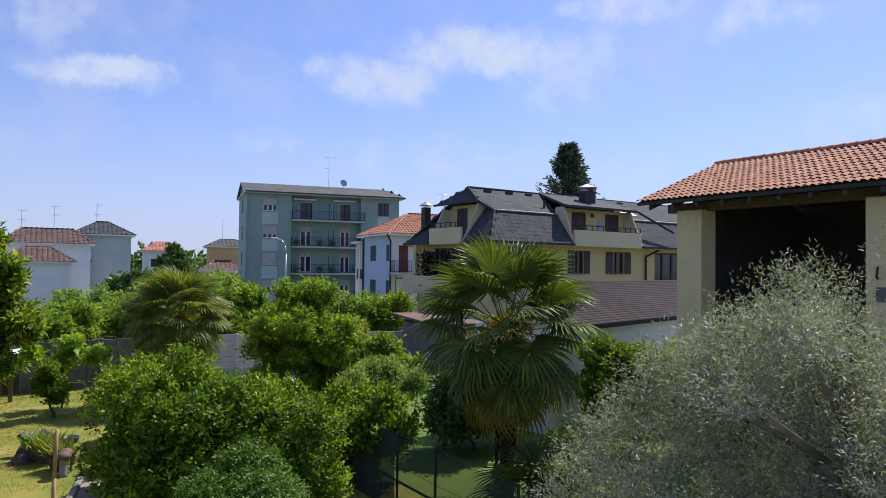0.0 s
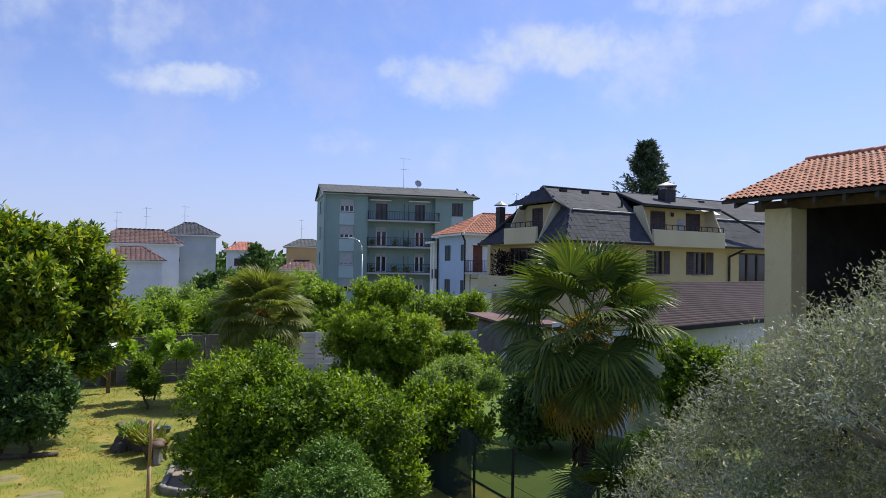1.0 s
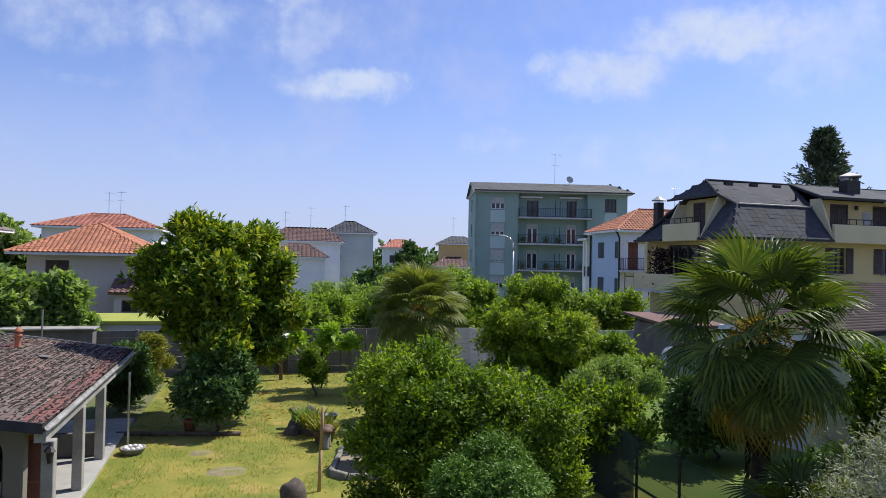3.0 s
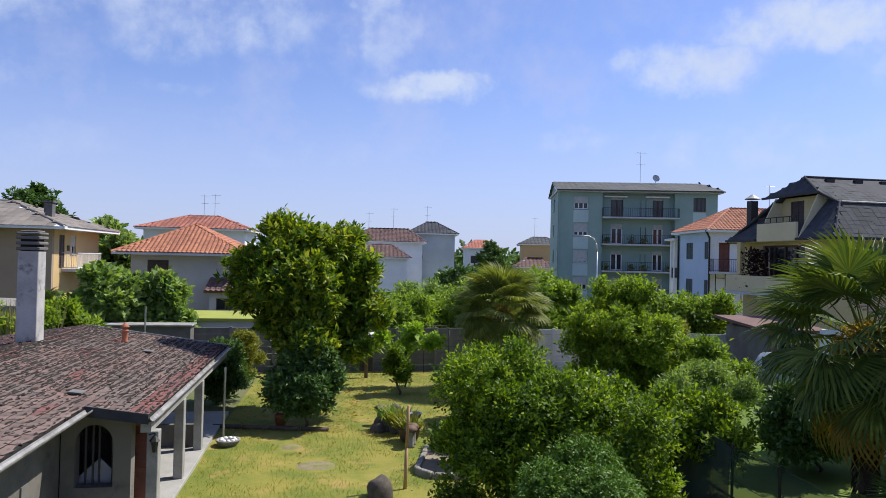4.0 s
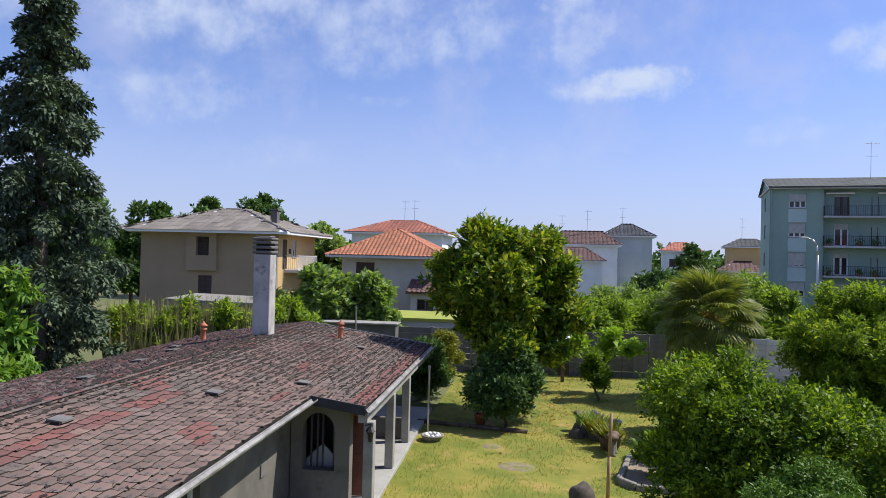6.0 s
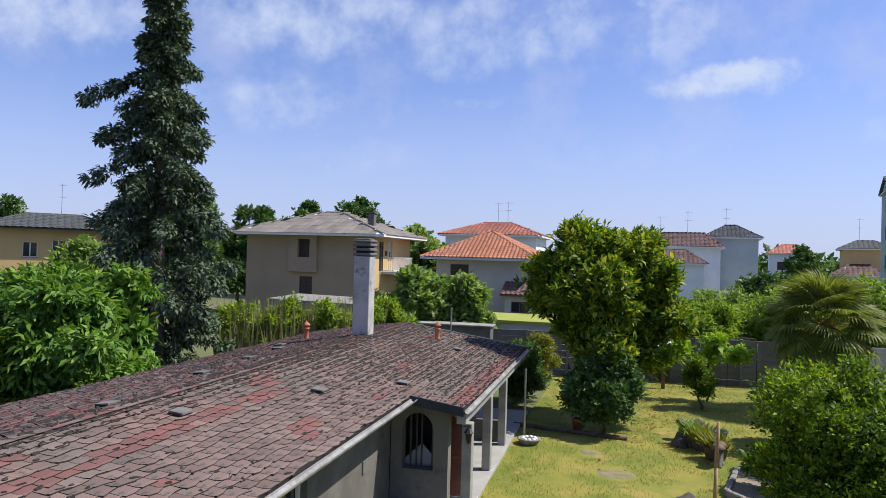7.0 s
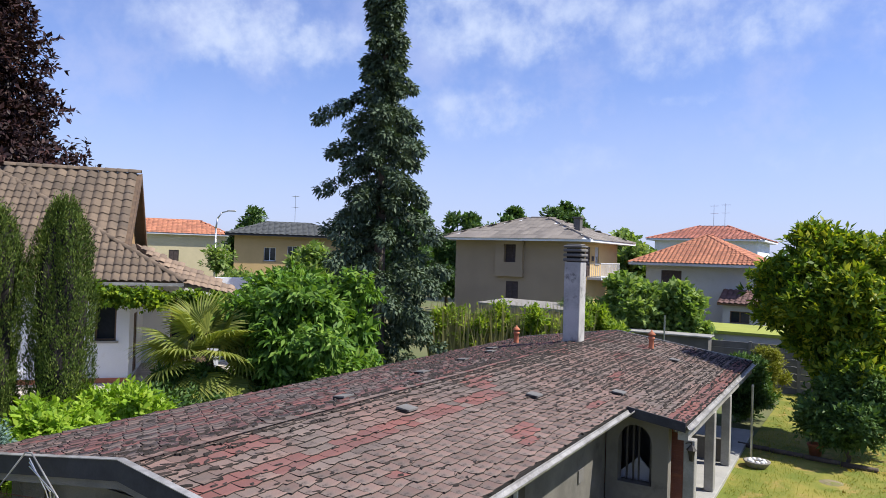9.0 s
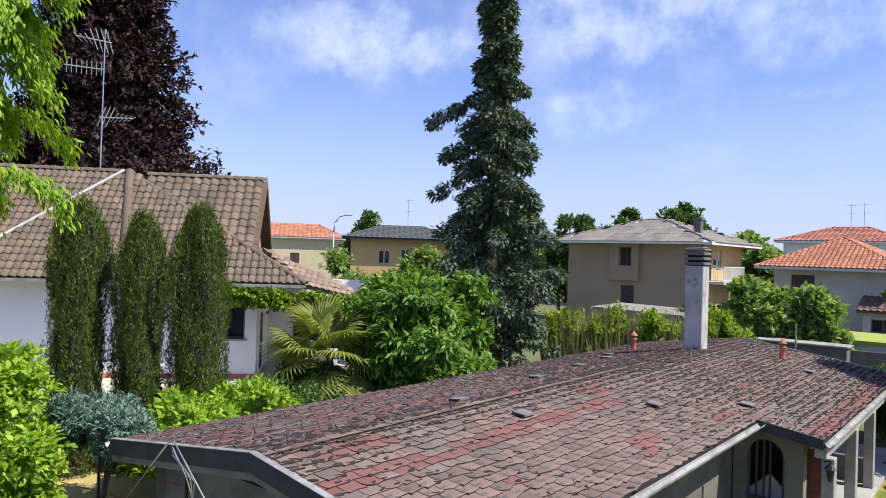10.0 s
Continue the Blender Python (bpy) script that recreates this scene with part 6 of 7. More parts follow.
tree("young_tree", "thin young tree with pale spring leaves", (2.35, 30.4, 0), [(-0.9, 0, 2.0, 0.4, 0.4, 0.25), (0.3, 0, 2.3, 0.5, 0.5, 0.3), (1.1, 0, 1.9, 0.5, 0.5, 0.25), (0, 0, 1.7, 0.4, 0.4, 0.3)], 110, 12, 0.2, 0.5, "leaf_lime", 1.8, 0.04, 0.14, limbs=4)
tree("dark_shrub", "dark shrub in the shade by the porch", (-5.0, 27.2, 0), blob(14, 1.15, 1.3, 0.0, 2.3, 0.65, 12), 1300, 12, 0.16, 0.4, "leaf_dark", 1.0, 0.05, 0.14)
tree("citrus_shrub", "small leafy shrub with broad leaves in the stone bed", (2.9, 18.6, 0), blob(6, 0.75, 0.75, 0.1, 1.2, 0.4, 13), 350, 10, 0.16, 0.5, "leaf_citrus", 0.6, 0.03, 0.12)
tree("mixed_shrub", "mixed green shrubs along the lawn's edge", (4.6, 22.0, 0), blob(12, 1.4, 3.0, 0.2, 2.6, 0.8, 14), 1400, 12, 0.17, 0.45, "leaf_mid", 1.2, 0.05, 0.18)
tree("mixed_shrub", "mixed green shrubs before the pale wall", (14.0, 27.0, 0), blob(14, 3.0, 1.6, 0.2, 2.4, 0.8, 15), 1400, 12, 0.18, 0.4, "leaf_mid", 1.2, 0.05, 0.18)
tree("young_tree", "thin dark-stemmed young tree with a few reddish leaves", (14.6, 30.4, 0), blob(6, 0.9, 0.8, 1.6, 3.2, 0.4, 16), 130, 10, 0.16, 0.5, "leaf_yellow", 2.2, 0.05, 0.14, limbs=6)
palm("low dark fan palm under the tall palm", (10.0, 11.4, 0), 0.7, 0.85, 18, 21, 0, 0.7)
palm("low dark fan palm by the olive tree", (11.6, 11.6, 0), 0.9, 0.85, 18, 22, 0, 0.7)
tree("shade_shrub", "dark leafy shrub in the shade under the palm", (12.6, 12.6, 0), blob(16, 1.3, 1.3, 0.1, 1.6, 0.6, 23), 1000, 12, 0.16, 0.45, "leaf_dark", 0.8, 0.05, 0.16)
tree("shade_shrub", "dark leafy shrub in the shade behind the palm", (12.6, 17.6, 0), blob(18, 1.8, 1.5, 0.1, 2.3, 0.7, 24), 1300, 12, 0.16, 0.45, "leaf_dark", 0.8, 0.05, 0.16)
tree("grey_shrub", "loose grey-green shrub beside the bright hedge", (11.4, 21.5, 0), blob(18, 1.7, 1.7, 0.1, 2.4, 0.7, 25), 1500, 12, 0.14, 0.3, "leaf_fig", 0.8, 0.05, 0.16)
tree("hedge_shrub", "green bushes along the white shed's wall", (20.6, 17.0, 0), blob(26, 2.6, 1.2, 0.2, 3.0, 0.8, 26), 2200, 12, 0.18, 0.45, "leaf_mid", 1.4, 0.06, 0.18)
tree("hedge_shrub", "green bush at the foot of the barn's pillar", (16.9, 15.6, 0), blob(18, 1.3, 1.5, 0.2, 3.3, 0.7, 27), 1500, 12, 0.16, 0.45, "leaf_citrus", 1.4, 0.06, 0.16)
# behind the wall and among the houses
for i, (x, y, rx, z1, m) in enumerate(((2.0, 39.0, 3.0, 3.6, "leaf_mid"), (7.5, 41.0, 3.0, 4.0, "leaf_mid"), (12.0, 42.0, 3.0, 4.6, "leaf_mid"), (17.0, 44.0, 3.0, 3.6, "leaf_dark"), (22.0, 42.0, 2.6, 4.0, "leaf_mid"),
                                      (5.0, 46.0, 3.0, 4.0, "leaf_fig"), (10.5, 52.0, 3.2, 5.0, "leaf_dark"), (-1.0, 44.0, 2.6, 3.4, "leaf_mid"))):
    tree("garden_tree", "leafy fruit tree in a neighbouring garden", (x, y, 0), blob(34, rx, rx * 0.8, 0.0, z1, 1.0, 30 + i), 1500, 10, 0.24, 0.45, m, 1.6, 0.1, 0.3, group="orchard trees")
tree("fig_tree", "broad fig tree with large leaves behind the outbuilding", (-10.7, 35.6, 0), blob(36, 2.9, 1.8, 0.6, 4.75, 0.85, 50), 2400, 10, 0.30, 0.7, "leaf_fig", 1.6, 0.12, 0.25)
tree("hedge_shrub", "green shrubs beside the outbuilding's far end", (-11.8, 30.5, 0), blob(14, 1.8, 1.4, 0.4, 3.4, 0.8, 51), 1000, 10, 0.22, 0.45, "leaf_hedge", 1.2, 0.06, 0.2)
tree("walnut_tree", "round leafy tree with large bright leaflets beside the roof", (-15.6, 15.6, 0), blob(46, 2.8, 2.5, 0.0, 5.3, 0.95, 52), 3300, 14, 0.25, 0.38, "leaf_walnut", 2.2, 0.14, 0.2, droop=0.55, shell=0.82)
for i, (x, y, rx, z1, m) in enumerate(((-60.0, 75.0, 5.0, 9.6, "leaf_dark"), (-63.5, 57.5, 2.6, 9.9, "leaf_dark"), (-39.5, 54.0, 4.5, 10.4, "leaf_dark"), (-32.3, 64.8, 1.4, 10.4, "leaf_dark"), (-28.1, 66.6, 3.0, 11.4, "leaf_dark"), (-36.4, 57.9, 1.7, 9.4, "leaf_dark"), (-34.2, 59.2, 1.7, 9.35, "leaf_dark"), (-32.0, 60.4, 1.5, 9.5, "leaf_dark"), (-18.5, 58.0, 2.6, 8.2, "leaf_fig"), (-44.0, 80, 5, 9.0, "leaf_dark"),
                                      (12.5, 70.0, 4.0, 4.6, "leaf_dark"), (18.0, 66.0, 3.0, 4.4, "leaf_mid"), (25.0, 118.0, 3.0, 8.5, "leaf_dark"), (33.0, 122.0, 3.0, 8.0, "leaf_fig"), (-37.0, 40.0, 2.5, 5.5, "leaf_fig"))):
    tree("far_tree", "dark leafy tree standing behind the houses", (x, y, 0), blob(34, rx, rx, 0.5, z1, rx * 0.5, 60 + i), 1500, 10, 0.42, 0.55, m, 3.0, 0.2, 0.32, group="trees behind the houses")


def cedar():
    e = thing("conifer_tree", "dark feathery cedar rising behind the mansard roof", "tree", (51.5, 55.0, 0))
    trunk(e, (0, 0, -0.1), (0, 0, 18.0), 0.3, 0.05, ())
    g = np.random.default_rng(44)
    at, ax, nr = [], [], []
    for i in range(150):
        z = 9.0 + 9.7 * (i / 150) ** 0.9
        reach = (0.25 + 0.52 * (19.0 - z) ** 0.85) * (0.6 + 0.6 * g.random())
        a = i * 2.4 + g.normal() * 0.4
        d = np.array([math.cos(a), math.sin(a), 0])
        k = 90
        t = g.random(k) ** 0.7
        p = d * (t * reach)[:, None] + g.normal(size=(k, 3)) * np.array([0.20, 0.20, 0.12])
        p[:, 2] += z + 0.75 * reach * t ** 1.6 - 0.35 * reach * t
        at.append(p)
        ax.append(d * 0.8 + g.normal(size=(k, 3)) * 0.4 + np.array([0, 0, 0.45]))
        nr.append(g.normal(size=(k, 3)) + np.array([0, 0, 0.8]))
    at, ax, nr = np.concatenate(at), np.concatenate(ax), np.concatenate(nr)
    ln = 0.28 + 0.3 * g.random(len(at))
    leaves("crown", at, ax, nr, ln, ln * 0.3, "leaf_spruce", e)


cedar()
tree("birch_tree", "pale open birch-like tree by the far houses", (-28.2, 23.5, 0), blob(12, 1.5, 1.5, 1.5, 6.1, 0.7, 80), 520, 10, 0.2, 0.5, "leaf_fig", 3.5, 0.08, 0.25)


def columnar(at, z1, r, seed):
    e = thing("thuja_tree", "narrow columnar evergreen with a blunt top and dark gaps", "tree", at, 0, "columnar evergreens")
    trunk(e, (0, 0, -0.1), (0, 0, z1 - 0.6), 0.12, 0.04, ())
    g = np.random.default_rng(seed)

    def radius(a, z):
        top = np.clip((z1 - z + 0.06 * np.sin(a * 3)) / 1.2, 0, 1) ** 0.45
        ridge = np.array([noise.noise((math.cos(q) * 2.4, math.sin(q) * 2.4 + seed * 7, h * 1.1)) for q, h in zip(a, z)])
        bare = np.array([noise.noise((math.cos(q) * 1.1 + seed * 3, math.sin(q) * 1.1, h * 0.35)) for q, h in zip(a, z)])
        return r * top * (0.90 + 0.07 * np.sin(z * 0.9 + 0.8 + seed) + 0.34 * ridge - 0.7 * np.clip(bare - 0.10, 0, 0.4))

    # closed inner shell, coloured near black as the shade between the sprays
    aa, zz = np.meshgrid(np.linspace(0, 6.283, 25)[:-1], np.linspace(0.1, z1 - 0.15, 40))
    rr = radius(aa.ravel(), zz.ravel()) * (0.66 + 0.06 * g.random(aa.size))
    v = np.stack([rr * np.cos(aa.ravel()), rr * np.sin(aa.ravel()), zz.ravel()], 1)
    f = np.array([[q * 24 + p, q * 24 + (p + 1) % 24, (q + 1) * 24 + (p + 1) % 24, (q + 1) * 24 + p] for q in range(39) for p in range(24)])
    arrays("core", v, f, "bitumen_and_shade", e)
    m, per = 3000, 15
    z, a = z1 * g.random(m) ** 0.85, g.random(m) * 6.283
    rad = np.repeat(radius(a, z) * (0.82 + 0.2 * g.random(m) ** 0.6), per)
    a, z, n = np.repeat(a, per) + g.normal(size=m * per) * 0.06, np.repeat(z, per), m * per
    d = np.stack([np.cos(a), np.sin(a), np.zeros(n)], 1)
    at = d * (rad + g.normal(size=n) * 0.03)[:, None] + np.stack([np.zeros(n), np.zeros(n), z + g.normal(size=n) * 0.10], 1)
    ln = 0.038 + 0.045 * g.random(n)
    leaves("crown", at, d * 0.5 + g.normal(size=(n, 3)) * 0.30 + np.array([0, 0, 0.9]), d + g.normal(size=(n, 3)) * 0.4, ln, ln * 0.36, "leaf_cypress", e)


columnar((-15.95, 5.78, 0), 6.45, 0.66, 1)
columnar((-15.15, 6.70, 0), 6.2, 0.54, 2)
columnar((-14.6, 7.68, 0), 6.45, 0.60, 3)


def spruce():
    e = thing("spruce_tree", "tall ragged dark spruce with drooping branches", "tree", (-17.9, 22.4, 0))
    trunk(e, (0, 0, -0.1), (0.1, 0, 18.5), 0.3, 0.05, ())
    g = np.random.default_rng(90)
    at, ax, nr = [], [], []
    for i in range(118):
        z = 0.8 + 17.9 * (i / 118)
        reach = max(0.4, 1 - max(0, z - 11.5) * 0.12) * (2.2 * (1 - (z / 20.5) ** 1.5) + 0.35) * (0.45 + 0.75 * g.random())
        a = i * 2.4 + g.normal() * 0.5
        if 12.0 < z < 12.16:
            a, reach = 3.75, 2.4
        d = np.array([math.cos(a), math.sin(a), 0])
        for t in (0.35, 0.65, 0.9, 1.05):
            r = (0.20 + 0.24 * g.random()) * (1 if z < 12 else 0.75)
            k = int(150 * r / 0.3)
            v = unit(g.normal(size=(k, 3)) + np.array([0, 0, 0.2]))
            c = d * reach * t + np.array([0, 0, z + 0.12 - 0.42 * reach * t ** 1.6])
            at.append(c + v * r * np.array([1.15, 1.15, 0.8]) * (0.55 + 0.5 * g.random((k, 1))) + g.normal(size=(k, 3)) * 0.05)
            ax.append(v * 0.6 + d * 0.3 + g.normal(size=(k, 3)) * 0.35 + np.array([0, 0, -0.45]))
            nr.append(v + np.array([0, 0, 0.4]))
        if i % 3 == 0:
            part("limb", rods([(0, 0, z), d * reach * 0.5 + np.array([0, 0, z - 0.1]), d * reach + np.array([0, 0, z - 0.42 * reach])], 0.05, 0.012, 5), "bark", e)
    at, ax, nr = np.concatenate(at), np.concatenate(ax), np.concatenate(nr)
    ln = 0.13 + 0.14 * g.random(len(at))
    leaves("crown", at, ax, nr, ln, ln * 0.46, "leaf_spruce", e)


spruce()
tree("beech_tree", "huge dark purple copper beech behind the villa", (-43.0, 17.6, 0), [(0.4 * math.sin(k * 2.0), 0.4 * math.cos(k * 3.0), 3 + k * 1.7, 6.5 - 0.36 * k, 6.5 - 0.36 * k, 1.9) for k in range(13)], 8600, 12, 0.33, 0.5, "leaf_beech", 18, 0.5, 0.30, shell=0.78)


def lime_conifer():
    e = thing("cedar_tree", "bright lime-green drooping conifer close by", "tree", (-14.0, 3.75, 0))
    trunk(e, (-0.6, -0.4, 0), (-0.5, -0.4, 12.0), 0.22, 0.08, ())
    g = np.random.default_rng(91)
    at, ax, nr = [], [], []
    for i in range(60):
        z = 6.75 + 6.2 * g.random()
        a = g.random() * 2 * math.pi
        d = np.array([math.cos(a), math.sin(a), 0])
        reach = 1.75 * (0.5 + 0.6 * g.random())
        k = 480
        t = g.random(k) ** 0.6
        p = np.array([-0.5, -0.4, 0]) + d * (t * reach)[:, None] + g.normal(size=(k, 3)) * np.array([0.10, 0.10, 0.04])
        p[:, 2] += z + 0.25 * np.sin(t * 2.5) - 0.55 * t ** 2 - np.abs(g.normal(size=k)) * 0.16 * (0.4 + t)
        at.append(p)
        ax.append(d * 0.5 + g.normal(size=(k, 3)) * 0.3 + np.array([0, 0, -0.9]))
        nr.append(d + np.array([0, 0, 0.5]) + g.normal(size=(k, 3)) * 0.4)
    at, ax, nr = np.concatenate(at), np.concatenate(ax), np.concatenate(nr)
    ln = 0.10 + 0.12 * g.random(len(at))
    leaves("crown", at, ax, nr, ln, ln * 0.30, "leaf_lime", e)


lime_conifer()


palm("tall fan palm with drooping green fronds and dry yellow skirt", (10.55, 13.3, 0), 4.35, 1.12, 46, 5, 5, 1.3, hang=150)
palm("shorter fan palm with dense yellow-green fronds", (6.4, 29.5, 0), 3.55, 1.08, 70, 9, 4, 1.2, mat="leaf_palm_mid", hang=160)
palm("small pale yellow-green fan palm beside the villa wall", (-16.8, 13.0, 0), 2.6, 1.1, 28, 13, 4, 0.95, mat="leaf_palm_pale")
palm("small fan palm by the beige house", (-14.5, 35.5, 0), 2.9, 0.8, 18, 17, 2, 0.6)


def reeds(at, length, turn, n, high):
    e = thing("bamboo_hedge", "screen of thin yellowish bamboo canes with climbing green leaves", "bamboo hedge", at, turn)
    base = np.stack([RNG.random(n) * length, RNG.normal(size=n) * 0.25, np.zeros(n)], 1)
    tilt = np.stack([RNG.normal(size=n) * 0.10, RNG.normal(size=n) * 0.10, np.ones(n)], 1)
    leaves("cane_screen", base, tilt, np.tile([0.0, -1.0, 0.0], (n, 1)) + RNG.normal(size=(n, 3)) * 0.2, high * (0.7 + 0.5 * RNG.random(n)), 0.07, "reed", e)
    crown([(length * (i + 0.5) / 10, 0.2 + 0.2 * math.sin(i * 1.9), high * (0.70 + 0.20 * math.sin(i * 2.2)), length / 14, 0.5, high * (0.16 + 0.06 * math.cos(i * 3.1))) for i in range(10)], 620, 9, 0.2, 0.45, "leaf_hedge", e, spread=0.18)


reeds((-17.2, 25.6, 0), 6.5, 26, 1000, 3.3)
# beside the outbuilding's near end
tree("berry_shrub", "bright green shrub at the outbuilding's corner", (-13.6, 7.9, 0), blob(20, 1.3, 1.9, 0.3, 3.0, 0.6, 100), 1900, 12, 0.14, 0.5, "leaf_lime", 1.0, 0.05, 0.16)
tree("vine_shrub", "tangled green vine over a fence", (-13.3, 3.7, 0), blob(20, 1.0, 1.0, 0.3, 3.6, 0.55, 101), 1700, 11, 0.12, 0.6, "leaf_lime", 1.5, 0.05, 0.16, shell=0.75)
tree("juniper_shrub", "blue-grey feathery juniper bush by the fence", (-13.1, 5.15, 0), blob(14, 1.0, 0.75, 2.0, 3.15, 0.32, 102), 1200, 12, 0.10, 0.3, "leaf_blue", 1.5, 0.05, 0.12)
tree("mixed_shrub", "dark shrubs between the villa and the outbuilding", (-16.2, 12.2, 0), blob(20, 2.0, 2.6, 0.2, 2.2, 0.7, 103), 1700, 11, 0.16, 0.45, "leaf_dark", 1.0, 0.05, 0.18)


def far_woods():
    """Low woods and hedges that close the view at the horizon."""
    g = np.random.default_rng(5)
    yaw = np.radians(g.uniform(-75, 85, 150))
    dist = g.uniform(140, 210, 150)
    lumps = [(-math.sin(a) * r, math.cos(a) * r, 1.5 + 2.0 * q, 7.0, 7.0, 2.2 + 1.6 * q) for a, r, q in zip(yaw, dist, g.random(150))]
    w = crown(lumps, 4400, 8, 1.4, 0.6, "leaf_dark", None, spread=1.0, name="far_woods")
    tagged(w, "low dark woods and hedges along the horizon", "woods", kind="stuff")


far_woods()


# ---- small things of the garden ----
def fence():
    e = thing("net_fence", "garden fence hung with dark green shade netting", "fence", (7.85, 0, 0), 0)
    for y in (6.5, 9.5, 12.2, 13.8, 16.4, 19.0):
        part("post", rods([(0, y, 0), (0, y, 1.85)], 0.03), "iron", e)
    for ya, yb, n, mat in ((6.5, 13.8, 70, "net_thin"), (13.8, 19.0, 60, "net")):
        ys = np.linspace(ya, yb, n)
        off = 0.05 * np.sin(ys * 3.1) + 0.03 * np.sin(ys * 9.0)
        zs = np.linspace(0.03, 1.8, 6)
        v = np.array([(off[i] * (0.4 + 0.6 * math.sin(z * 1.7)), ys[i], z + (0.03 * math.sin(ys[i] * 2.2) if z > 1.7 else 0)) for z in zs for i in range(n)])
        f = np.array([[j * n + i, j * n + i + 1, (j + 1) * n + i + 1, (j + 1) * n + i] for j in range(5) for i in range(n - 1)])
        arrays("netting", v, f, mat, e, smooth=True)
    for z in (0.4, 1.1, 1.82):
        part("wire", rods([(0.0, 6.5, z), (0.0, 19.0, z)], 0.005, sides=4), "iron", e)


fence()


def rough_stone(name, label, at, size, seed, category="stone", mat="stone"):
    bm = bmesh.new()
    bmesh.ops.create_icosphere(bm, subdivisions=3, radius=1.0)
    for v in bm.verts:
        k = 1 + 0.22 * noise.noise(v.co * 1.4 + Vector((seed, 0, 0))) + 0.08 * noise.noise(v.co * 4 + Vector((0, seed, 0)))
        v.co = Vector((v.co.x * size[0], v.co.y * size[1], max(-0.5, v.co.z) * size[2])) * k
    ob = part(name, bm, mat, smooth=True)
    ob.location = at
    return tagged(ob, label, category)


rough_stone("boulder", "rounded dark brown boulder standing on the lawn", (0.62, 16.4, 0.12), (0.32, 0.3, 0.40), 3, "boulder", "stone_dark")
for i, (x, y, sx, sz) in enumerate(((1.15, 22.9, 0.42, 0.4), (1.55, 22.5, 0.34, 0.3), (0.85, 22.6, 0.25, 0.22), (1.45, 23.3, 0.3, 0.55))):
    rough_stone("rock", "rough brown-grey rock in the cactus rockery", (x, y, sz * 0.35), (sx, sx * 0.8, sz), 10 + i, "rock", "stone_dark")


def stool(at):
    e = thing("stone_stool", "mushroom-shaped stone stool with a worn top", "stone stool", at, 0, "stone stools")
    part("stem", lathe([(0.13, 0), (0.10, 0.1), (0.09, 0.42), (0.11, 0.5)], 12), "stone", e, smooth=True)
    part("top", lathe([(0.10, 0.48), (0.19, 0.52), (0.20, 0.58), (0.12, 0.66), (0.02, 0.68)], 12), "wood_brown", e, smooth=True)


stool((0.95, 23.5, 0))
stool((1.8, 20.9, 0))
stool((1.72, 20.6, 0))


def succulent(at, r, h, mat, n, seed, label):
    e = thing("succulent_plant", label, "plant", at)
    g = np.random.default_rng(seed)
    a = g.random(n) * 6.283
    d = np.stack([np.cos(a), np.sin(a), 0.6 + 1.8 * g.random(n)], 1)
    leaves("rosette", np.tile([[0, 0, 0.0]], (n, 1)) + g.normal(size=(n, 3)) * np.array([r * 0.35, r * 0.35, 0.03]), d, np.tile([0, 0, 1.0], (n, 1)) + d * 0.1, h * (0.6 + 0.6 * g.random(n)), h * 0.14, mat, e)


succulent((1.2, 22.8, 0.4), 0.5, 0.5, "leaf_fig", 110, 1, "grey-green spiky succulent on the rockery")
succulent((1.55, 22.4, 0.25), 0.5, 0.6, "leaf_yellow", 160, 2, "tufted yellow-green grass on the rockery")
succulent((1.75, 21.4, 0.3), 0.4, 0.55, "leaf_yellow", 160, 3, "tufted grass in a pot by the stake")
rest = thing("plant_pot", "round brown planter beside the wooden stake", "plant pot", (1.75, 21.4, 0))
part("bowl", lathe([(0.22, 0), (0.3, 0.15), (0.34, 0.36), (0.36, 0.38), (0.30, 0.40), (0.28, 0.34), (0.05, 0.33)]), "wood_brown", rest, smooth=True)
stake = thing("garden_stake", "upright yellowish wooden stake in the lawn", "stake", (1.25, 17.0, 0), 0)
part("stake", rods([(0, 0, -0.1), (0.02, 0, 1.0), (0.05, 0.01, 2.02)], 0.045, 0.038, 8), "wood_light", stake, smooth=True)
tub = thing("blue_tub", "small dark blue plastic tub on the grass", "tub", (2.2, 24.4, 0))
part("body", lathe([(0.2, 0), (0.26, 0.18), (0.28, 0.2), (0.22, 0.2), (0.18, 0.05)]), "paint_tub", tub, smooth=True)


